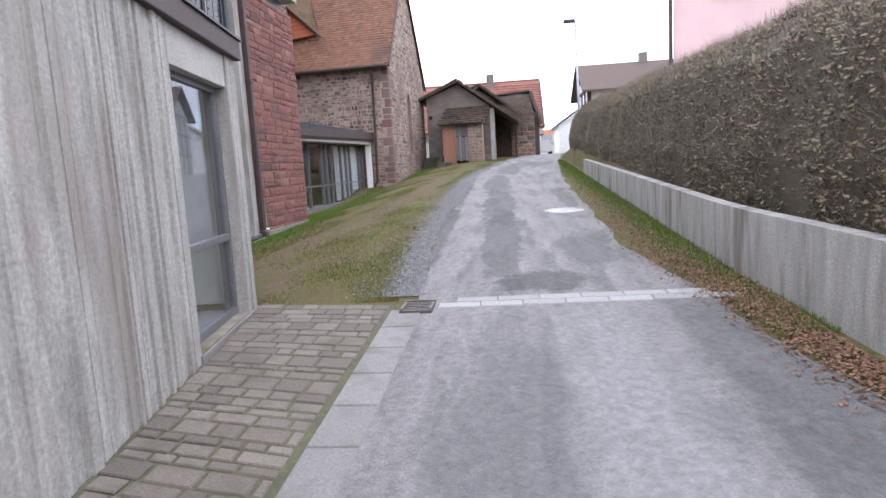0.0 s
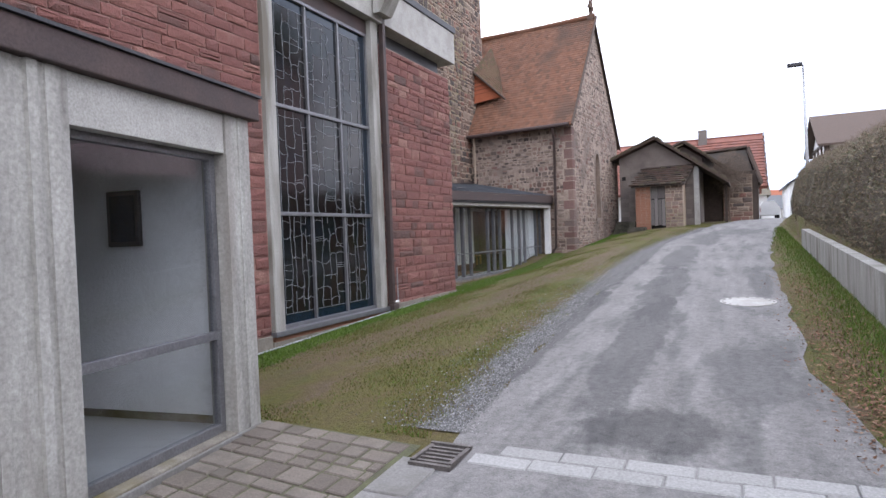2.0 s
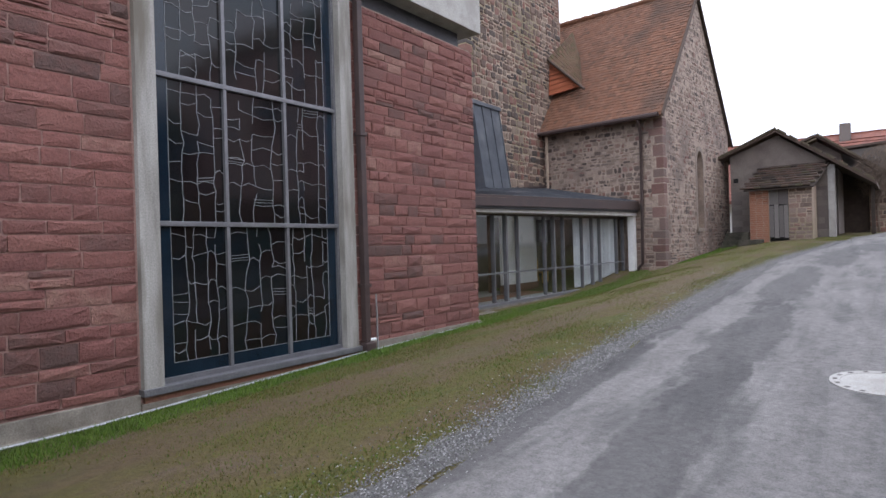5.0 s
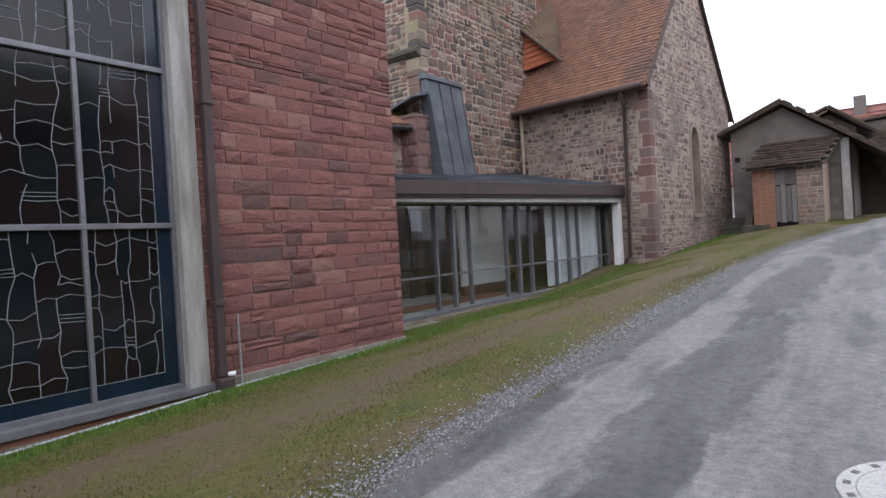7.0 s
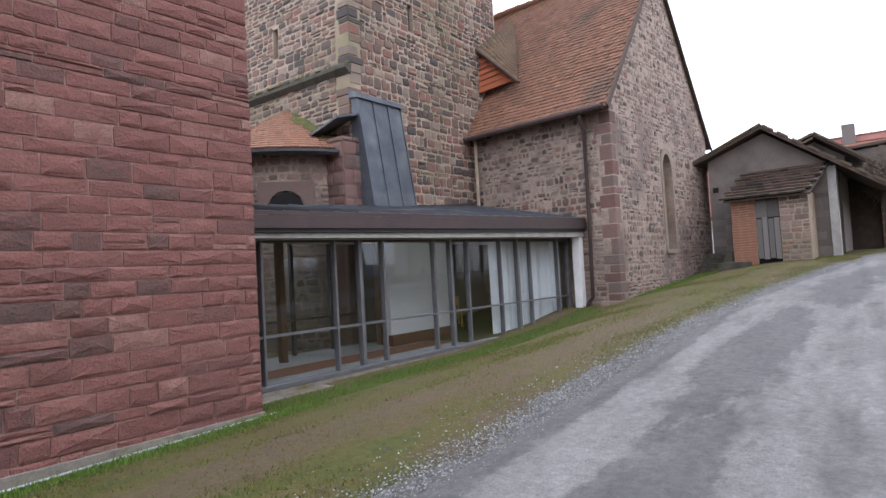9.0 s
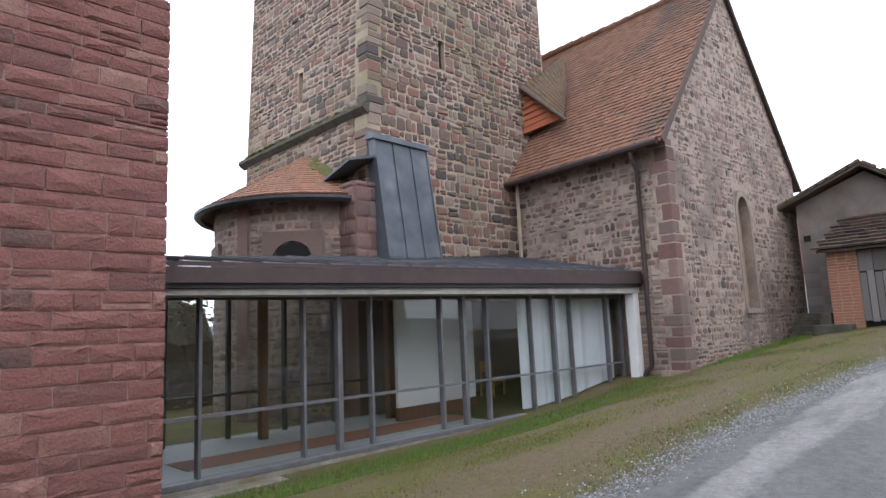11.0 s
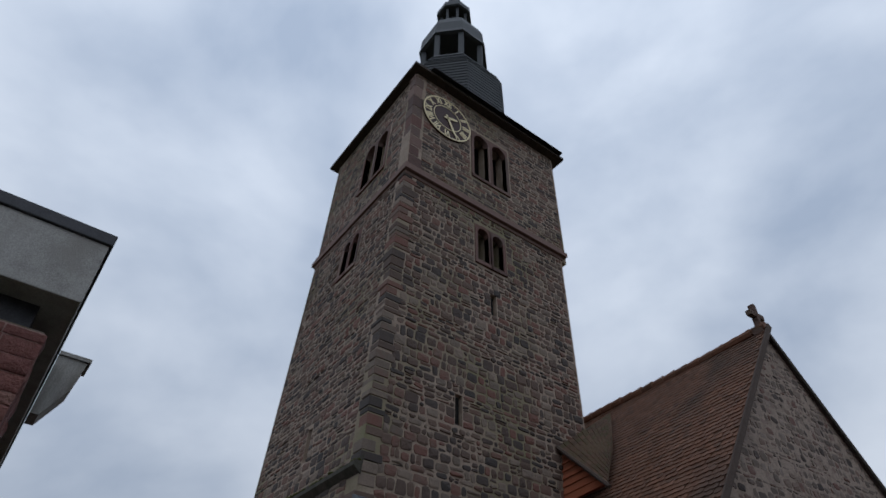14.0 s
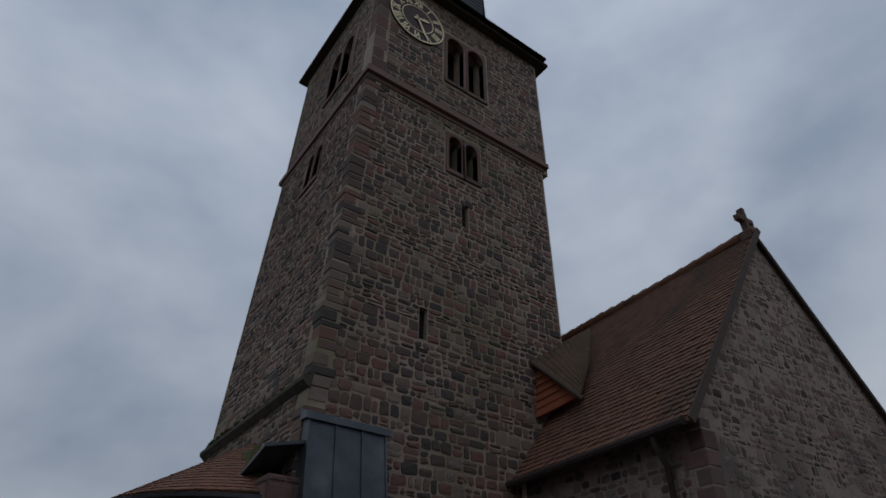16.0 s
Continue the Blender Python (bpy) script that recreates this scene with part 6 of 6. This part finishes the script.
part("chimney", boxes((-1.3, -0.75, 47.4, 47.9, 7.2, 8.25), bevel=0.02), M["blockwork"], house)


# ---- hedge bank ----
lowwall = thing("retaining_wall", "low stained concrete retaining wall under the hedge", "wall", (2.5, 11, 0.4))
bm, RW = bmesh.new(), random.Random(71)
y = 4.0
while y < 19.4:
    l = 0.55
    x = along(y, [(4, 2.58), (6.3, 2.46), (19.4, 2.44)])
    z = along(y, [(4, 0.86), (7, 0.93), (19.4, 1.50)])
    z2 = along(y + l, [(4, 0.86), (7, 0.93), (19.4, 1.50)])
    x2 = along(y + l, [(4, 2.58), (6.3, 2.46), (19.4, 2.44)])
    prism(bm, [(x, y, -0.2), (x2, y + l, -0.2), (x2, y + l, z2), (x, y, z)], (0.16, 0, 0))
    y += l
part("wall", bm, M["streaked"], lowwall)
part("return_wall", boxes((2.72, 2.9, -6.0, 3.99, -1.0, 0.84)), M["concrete"], lowwall)
hedge = thing("hedge", "clipped winter hedge, brown twigs with sparse green leaves", "hedge", (3.3, 10, 0.9))


def hedge_shape(y):
    """Front x, top z and back x of the hedge at y."""
    base = along(y, [(-8, 0.5), (4, 0.84), (7, 0.92), (19.4, 1.50), (30, 2.1)])
    top = along(y, [(-8, 2.3), (3, 2.65), (5, 2.82), (8, 3.0), (14, 3.22), (19, 3.4), (22, 3.55), (30, 3.7)])
    return 2.72, base, top, 4.2


hy = [-8 + 0.5 * i for i in range(70)]
ring = lambda y: [(hedge_shape(y)[0] + 0.06, hedge_shape(y)[1] - 0.3), (hedge_shape(y)[0] - 0.02, hedge_shape(y)[1] + 0.5), (hedge_shape(y)[0] + 0.15, hedge_shape(y)[2] - 0.45), (hedge_shape(y)[0] + 0.48, hedge_shape(y)[2] - 0.08), (4.0, hedge_shape(y)[2] - 0.02), (4.2, hedge_shape(y)[1] - 0.3)]
hv = [(x + 0.06 * noise.noise((y * 1.7, i * 3.0, 2)), y, z) for y in hy for i, (x, z) in enumerate(ring(y))]
hf = [(j * 6 + i, j * 6 + i + 1, (j + 1) * 6 + i + 1, (j + 1) * 6 + i) for j in range(len(hy) - 1) for i in range(5)] + [(5, 4, 3, 2, 1, 0)] + [tuple((len(hy) - 1) * 6 + i for i in range(6))]
# solid filler body; its dark colour paints the shade between twigs
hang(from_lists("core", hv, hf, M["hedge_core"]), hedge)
RH = np.random.default_rng(5)


def on_hedge(n):
    """Points and outward directions over the hedge's face and top."""
    y = RH.uniform(0, 1, n) ** 1.25 * 24 + 1.2
    s = RH.uniform(0, 1, n)
    P, D = [], []
    for yy, ss in zip(y, s):
        r = ring(float(yy))
        k = min(3, int(ss * 4.6)) if ss < 0.87 else 3
        f = float(RH.uniform())
        (x0, z0), (x1, z1) = r[k], r[k + 1]
        d = Vector((-(z1 - z0), 0, (x1 - x0)))
        d.normalize()
        w = 0.09 * noise.noise((yy * 1.3, x0 * 2 + z0 * 1.5, 7.0))
        P.append(Vector((x0 + (x1 - x0) * f, float(yy), z0 + (z1 - z0) * f)) + d * w)
        D.append(d)
    return P, D


P, D = on_hedge(75000)
lv, lf = [], []
for p, d in zip(P, D):
    s = float(RH.uniform(0.010, 0.025))
    q = p + d * float(RH.uniform(-0.04, 0.07))
    a = Vector(RH.normal(size=3))
    a.normalize()
    b = a.orthogonal().normalized()
    k = len(lv)
    lv += [q - a * s * 1.3, q + b * s * 0.6, q + a * s * 1.3, q - b * s * 0.6]
    lf.append((k, k + 1, k + 2, k + 3))
tagged(hang(from_lists("leaf", lv, lf, M["leaf"]), hedge), kind="stuff")
P, D = on_hedge(45000)
lv, lf = [], []
for p, d in zip(P, D):
    up = Vector((0, 0, 1)) * float(RH.uniform(0, 1.2)) + d * float(RH.uniform(0.2, 1.0)) + Vector(RH.normal(size=3)) * 0.5
    up.normalize()
    ln = float(RH.uniform(0.05, 0.2)) * (1.5 if d.z > 0.7 else 1)
    b = up.orthogonal().normalized() * 0.0035
    c = up.cross(b).normalized() * 0.0035
    k = len(lv)
    lv += [p - b, p + b, p + c, p + up * ln]
    lf += [(k, k + 1, k + 3), (k + 1, k + 2, k + 3), (k + 2, k, k + 3)]
tagged(hang(from_lists("twig", lv, lf, M["twig"]), hedge), kind="stuff")

# grass, gravel and dead leaves
RG = np.random.default_rng(9)
dry_v, dry_f, cv, cf, dv, df = [], [], [], [], [], []
fresh_v, fresh_f = [], []


def blade(x, y, h, w, fresh=False):
    gv, gf = (fresh_v, fresh_f) if fresh else (dry_v, dry_f)
    z = ground_z(x, y)
    a = RG.uniform(0, 6.28)
    lx, ly = RG.normal(0, 0.4, 2) * h
    k = len(gv)
    gv.extend([(x - w * math.cos(a), y - w * math.sin(a), z - 0.004), (x + w * math.cos(a), y + w * math.sin(a), z - 0.004), (x + lx, y + ly, z + h)])
    gf.append((k, k + 1, k + 2))


for i in range(170000):
    y = 5.75 + 26 * RG.uniform() ** 1.4
    x0, x1 = (-4.92 if y < 15.2 else -5.6 if y < 25 else -4.3), along(y, ROAD_L) - 0.25
    x = x0 + (x1 - x0) * RG.uniform()
    dens = noise.noise((x * 1.1, y * 0.7, 3.3)) + 0.55 * (1 if x < x0 + 0.9 else 0) + (0.25 if x > x1 - 0.5 else 0.1)
    mid = along(y, [(6, -3.7), (12, -2.95), (20, -2.1), (30, -1.35)])
    if abs(x - mid) < 0.35 and RG.uniform() < 0.75:
        continue
    if dens > RG.uniform(-0.2, 0.55):
        near = x < x0 + 0.75 + 0.3 * noise.noise((0.5, y * 0.9, 1.0))
        blade(x, y, float(RG.uniform(0.5, 1.5)) * (0.04 if near else 0.018), 0.0055, near or RG.uniform() < 0.2)
for i in range(16000):
    y = 4.5 + 22 * RG.uniform() ** 1.3
    x = along(y, [(4, 2.58), (6.3, 2.46), (30, 2.44)]) - abs(RG.normal(0, 0.28)) - 0.01
    if x > along(y, ROAD_R) - 0.05:
        blade(x, y, float(RG.uniform(0.03, 0.075)), 0.005, RG.uniform() < 0.75)
for i in range(38000):
    y = 5.9 + 22 * RG.uniform() ** 1.5
    x = along(y, ROAD_L) - 0.17 + float(RG.normal(0, 0.12)) - (0.6 * float(RG.uniform()) if RG.uniform() < 0.07 else 0)
    s = float(RG.uniform(0.004, 0.0105))
    z, k = ground_z(x, y) + 0.012, len(cv)
    o = RG.uniform(0.6, 1.3, 6) * s
    cv.extend([(x - o[0], y, z), (x, y - o[1], z), (x + o[2], y, z), (x, y + o[3], z), (x + o[4] * 0.3, y, z + s)])
    cf.extend([(k, k + 1, k + 4), (k + 1, k + 2, k + 4), (k + 2, k + 3, k + 4), (k + 3, k, k + 4)])
for i in range(26000):
    y = 1.2 + 13 * RG.uniform() ** 1.3
    e = along(y, ROAD_R)
    x = min(2.44 if y > 4 else 2.7, e + 0.27 + float(RG.normal(0, 0.19)))
    if RG.uniform() < along(y, [(5, 0.0), (8, 0.75), (12, 0.9)]):
        continue
    s, z, k = float(RG.uniform(0.009, 0.022)), ground_z(min(x, 2.6), y) + 0.02 + float(RG.uniform(0, 0.015)), len(dv)
    a, t = RG.uniform(0, 6.28), RG.uniform(-0.5, 0.5, 2)
    c, d = math.cos(a) * s, math.sin(a) * s
    dv.extend([(x - c, y - d, z + t[0] * s), (x + d * 0.6, y - c * 0.6, z + t[1] * s), (x + c, y + d, z - t[0] * s * 0.4 + s * 0.4), (x - d * 0.6, y + c * 0.6, z)])
    df.append((k, k + 1, k + 2, k + 3))
tagged(from_lists("grass", dry_v, dry_f, M["blade"]), "short patchy olive and straw-coloured grass", "grass", kind="stuff")
tagged(from_lists("grass", fresh_v, fresh_f, M["green_blade"]), "fresh green grass along the walls", "grass", kind="stuff")
tagged(from_lists("gravel", cv, cf, M["chip"]), "loose grey gravel chips at the lane edge", "gravel", kind="stuff")
tagged(from_lists("leaf_litter", dv, df, M["litter"]), "brown dead leaves along the lane edge", "leaf litter", kind="stuff")

yard = thing("yard_shrub", "dark evergreen shrubs behind the glazed link", "shrub", (-14.5, 15, 0.2))
yv, yf = [], []
for i in range(9000):
    a, b = RG.uniform(0, 6.28), RG.uniform(0, 1.5)
    c = int(RG.integers(0, 5))
    r = 1.5 + 0.5 * float(RG.uniform(-0.4, 0.3))
    q = Vector((-15.5 + 0.5 * (c % 2) + r * 0.8 * math.cos(a) * math.cos(b), 10.5 + 2.1 * c + r * math.sin(a) * math.cos(b), 0.2 + 2.0 * r * math.sin(b) * (0.8 + 0.1 * c)))
    d = Vector(RG.normal(size=3)).normalized() * 0.07
    e = d.orthogonal().normalized() * 0.035
    k = len(yv)
    yv += [q - d, q + e, q + d, q - e]
    yf.append((k, k + 1, k + 2, k + 3))
tagged(hang(from_lists("leaf", yv, yf, M["leaf"]), yard), kind="stuff")
bm = bmesh.new()
for c in range(5):
    bmesh.ops.create_icosphere(bm, subdivisions=2, radius=1.55, matrix=Matrix.Translation((-15.5 + 0.5 * (c % 2), 10.5 + 2.1 * c, 0.6)) @ Matrix.Diagonal((0.8, 1, 1.7, 1)))
for v in bm.verts:
    v.co += Vector((noise.noise(v.co * 1.3), noise.noise(v.co * 1.7), noise.noise(v.co * 1.1))) * 0.3
# filler bodies in the same dark colour, as shade behind the shrub leaves
part("core", bm, M["hedge_core"], yard)

# ---- lamp, houses, distance ----
lamp = thing("street_lamp", "tall slim galvanised street lamp", "street lamp", (3.6, 30, 1.7))
part("pole", tube(bmesh.new(), [(3.62, 30, 1.4), (3.56, 30, 4.0), (3.50, 30, 7.9)], [0.075, 0.06, 0.04], 10), M["galv"], lamp, smooth=True)
part("arm", tube(bmesh.new(), [(3.50, 30, 7.86), (3.3, 30, 7.92)], 0.03), M["galv"], lamp)
part("lamp_head", boxes((2.95, 3.48, 29.88, 30.12, 7.86, 8.0), bevel=0.03), M["dark_metal"], lamp)
pinkh = thing("pink_house", "tall pale pink rendered house above the hedge", "house", (9, 23, 1.8))
part("wall", prism(bmesh.new(), [(5.35, 20, 1.2), (14, 20, 1.2), (14, 26, 1.2), (7.3, 26, 1.2)], (0, 0, 8.3)), M["pink"], pinkh)
part("downpipe", tube(bmesh.new(), [(5.25, 19.93, 1.5), (5.25, 19.93, 9.4)], 0.06), M["brown_metal"], pinkh)
part("roof", prism(bmesh.new(), [(5.2, 19.7, 9.4), (7.2, 26.3, 9.4), (6.3, 23, 12)], (9, 0, 0)), M["tile_dark"], pinkh)
# black block as window: the unlit room is put into its colour
wnd = part("window", boxes((6.6, 7.9, 19.95, 20.0, 6.35, 7.8)), M["void"], pinkh)
part("window_sill", boxes((6.5, 8.0, 19.85, 20.02, 6.22, 6.33)), M["brown_metal"], wnd)
dark = thing("neighbour_house", "dark brown boarded house across the lane", "house", (16, 13, 1))
part("wall", boxes((12, 20, 6, 19, 0.3, 7.0)), M["beam"], dark)
part("roof", prism(bmesh.new(), [(11.5, 6, 6.9), (20.5, 6, 6.9), (16, 6, 10)], (0, 13.5, 0)), M["tile_dark"], dark)
timber = thing("half_timbered_house", "white half-timbered house with a dark slate roof", "house", (8, 43, 2))
part("wall", boxes((5.4, 14, 40.6, 47, 1.5, 5.9)), M["white"], timber)
part("gable", prism(bmesh.new(), [(5.4, 40.6, 5.9), (5.4, 47, 5.9), (5.4, 43.8, 7.5)], (0.2, 0, 0)), M["white"], timber)
for z in (3.2, 4.6, 5.85):
    part("beam", boxes((5.33, 5.42, 40.6, 47, z, z + 0.18)), M["beam"], timber)
for yy in (40.56, 42.1, 43.8, 45.4):
    part("post", boxes((5.32, 5.41, yy, yy + 0.18, 1.8, 5.9)), M["beam"], timber)
for x in (5.38, 7, 9):
    part("post", boxes((x, x + 0.18, 40.53, 40.62, 1.8, 5.9)), M["beam"], timber)
for s in (0, 1):
    y0 = 40.0 if s == 0 else 47.6
    part("roof", prism(bmesh.new(), [(4.95, y0, 5.7), (14.5, y0, 5.7), (14.5, 43.8, 7.75), (4.95, 43.8, 7.75)], (0, 0, 0.12)), M["tile_dark"], timber)
part("chimney", boxes((9.2, 9.7, 43.4, 43.9, 7.5, 8.4)), M["blockwork"], timber)
white = thing("white_house", "white gabled house at the end of the lane", "house", (7.5, 56, 2))
part("wall", prism(bmesh.new(), [(4.4, 52, 1.5), (11, 52, 1.5), (11, 52, 4.3), (7.6, 52, 6.4), (4.4, 52, 4.4)], (0, 8, 0)), M["white"], white)
part("roof", prism(bmesh.new(), [(4.2, 51.7, 4.3), (7.6, 51.7, 6.5), (7.6, 51.7, 6.65), (4.2, 51.7, 4.45)], (0, 8.6, 0)), M["slate"], white)
for x0, x1, y0, wz, rz, wallm, roofm, lab in ((2.6, 4.6, 66, 3.0, 4.4, "white", "slate", "small white house with a grey roof far up the lane"), (4.2, 9, 80, 3.6, 5.6, "concrete_plain", "tile_red", "tan house with a red roof in the distance"), (1.9, 3.2, 58, 4.0, 4.9, "white", "tile_dark", "white gable far up the lane")):
    h = thing("house", lab, "house", ((x0 + x1) / 2, y0 + 3, 1.9))
    part("wall", boxes((x0, x1, y0, y0 + 6, 1.0, wz)), M[wallm], h)
    part("roof", prism(bmesh.new(), [(x0 - 0.3, y0 - 0.3, wz), (x0 - 0.3, y0 + 6.3, wz), (x0 - 0.3, y0 + 3, rz)], (x1 - x0 + 0.6, 0, 0)), M[roofm], h)
car = thing("car", "small pale parked car far up the lane", "car", (2.9, 50, 1.95))
bm = bmesh.new()
prism(bm, [(2.3, 49, 2.25), (3.6, 49, 2.25), (3.65, 49, 2.7), (3.3, 49, 3.2), (2.6, 49, 3.2), (2.25, 49, 2.7)], (0, 3.6, 0))
part("body", bm, M["white"], car)
part("tail_light", boxes((2.26, 2.45, 48.97, 49.02, 2.5, 2.75)), M["paint_red"], car)
for x in (2.3, 3.42):
    for yy in (49.4, 51.6):
        part("wheel", tube(bmesh.new(), [(x, yy + 0.3, 2.22), (x + 0.18, yy + 0.3, 2.22)], 0.3, 14), M["rubber"], car)
hv, hf = [], []
for i in range(61):
    a = radians(-10 + 200 * i / 60)
    h = 16 + 10 * noise.noise((i * 0.35, 0, 0))
    hv += [(600 * math.cos(a), 600 * math.sin(a), -25), (640 * math.cos(a), 640 * math.sin(a), h)]
    if i:
        hf.append((2 * i - 2, 2 * i, 2 * i + 1, 2 * i - 1))
tagged(from_lists("backdrop", hv, hf, M["hill"]), "distant blue-grey wooded hills", "hills", kind="structure")
valley = thing("valley_house", "grey house with a dark slate hipped roof beyond the church", "house", (-64, 20, -4))
part("wall", boxes((-68, -60, 12, 27, -6, 8.3)), M["white"], valley)
eave, ridge = [(-59.4, 27.6, 8.4), (-68.6, 27.6, 8.4), (-68.6, 11.4, 8.4), (-59.4, 11.4, 8.4)], [(-64, 23.6, 11.6), (-64, 15.4, 11.6)]
bm = bmesh.new()
ev, rv = [bm.verts.new(p) for p in eave], [bm.verts.new(p) for p in ridge]
for f in ((ev[0], ev[1], rv[0]), (ev[1], ev[2], rv[1], rv[0]), (ev[2], ev[3], rv[1]), (ev[3], ev[0], rv[0], rv[1]), (ev[3], ev[2], ev[1], ev[0])):
    bm.faces.new(f)
part("roof", bm, M["slate"], valley)


def bare_tree(x, y, z, h, seed):
    """A leafless tree: forking tapered limbs."""
    rng = random.Random(seed)
    t = thing("tree", "bare winter tree in the distance", "tree", (x, y, z), "bare trees")
    limbs, twigs = bmesh.new(), bmesh.new()

    def grow(p, d, l, r, depth):
        q = p + d * l
        tube(limbs if depth < 3 else twigs, [p, q], [r, r * 0.7], 5 if depth < 3 else 3)
        if depth < 6:
            for k in range(3 if depth < 5 else 2):
                e = (d + Vector((rng.uniform(-1, 1), rng.uniform(-1, 1), rng.uniform(-0.3, 0.7))) * 0.65).normalized()
                grow(q, e, l * rng.uniform(0.62, 0.82), r * 0.6, depth + 1)

    tube(limbs, [Vector((x, y, z)), Vector((x, y, z + h * 0.25))], [h * 0.03, h * 0.024], 8)
    grow(Vector((x, y, z + h * 0.25)), Vector((0, 0, 1)), h * 0.2, h * 0.022, 1)
    part("trunk", limbs, M["twig"], t)
    part("crown", twigs, M["twig"], t)


bare_tree(-76, 30.7, -6, 22.1, 1)
bare_tree(-110, 44, -6, 16, 2)
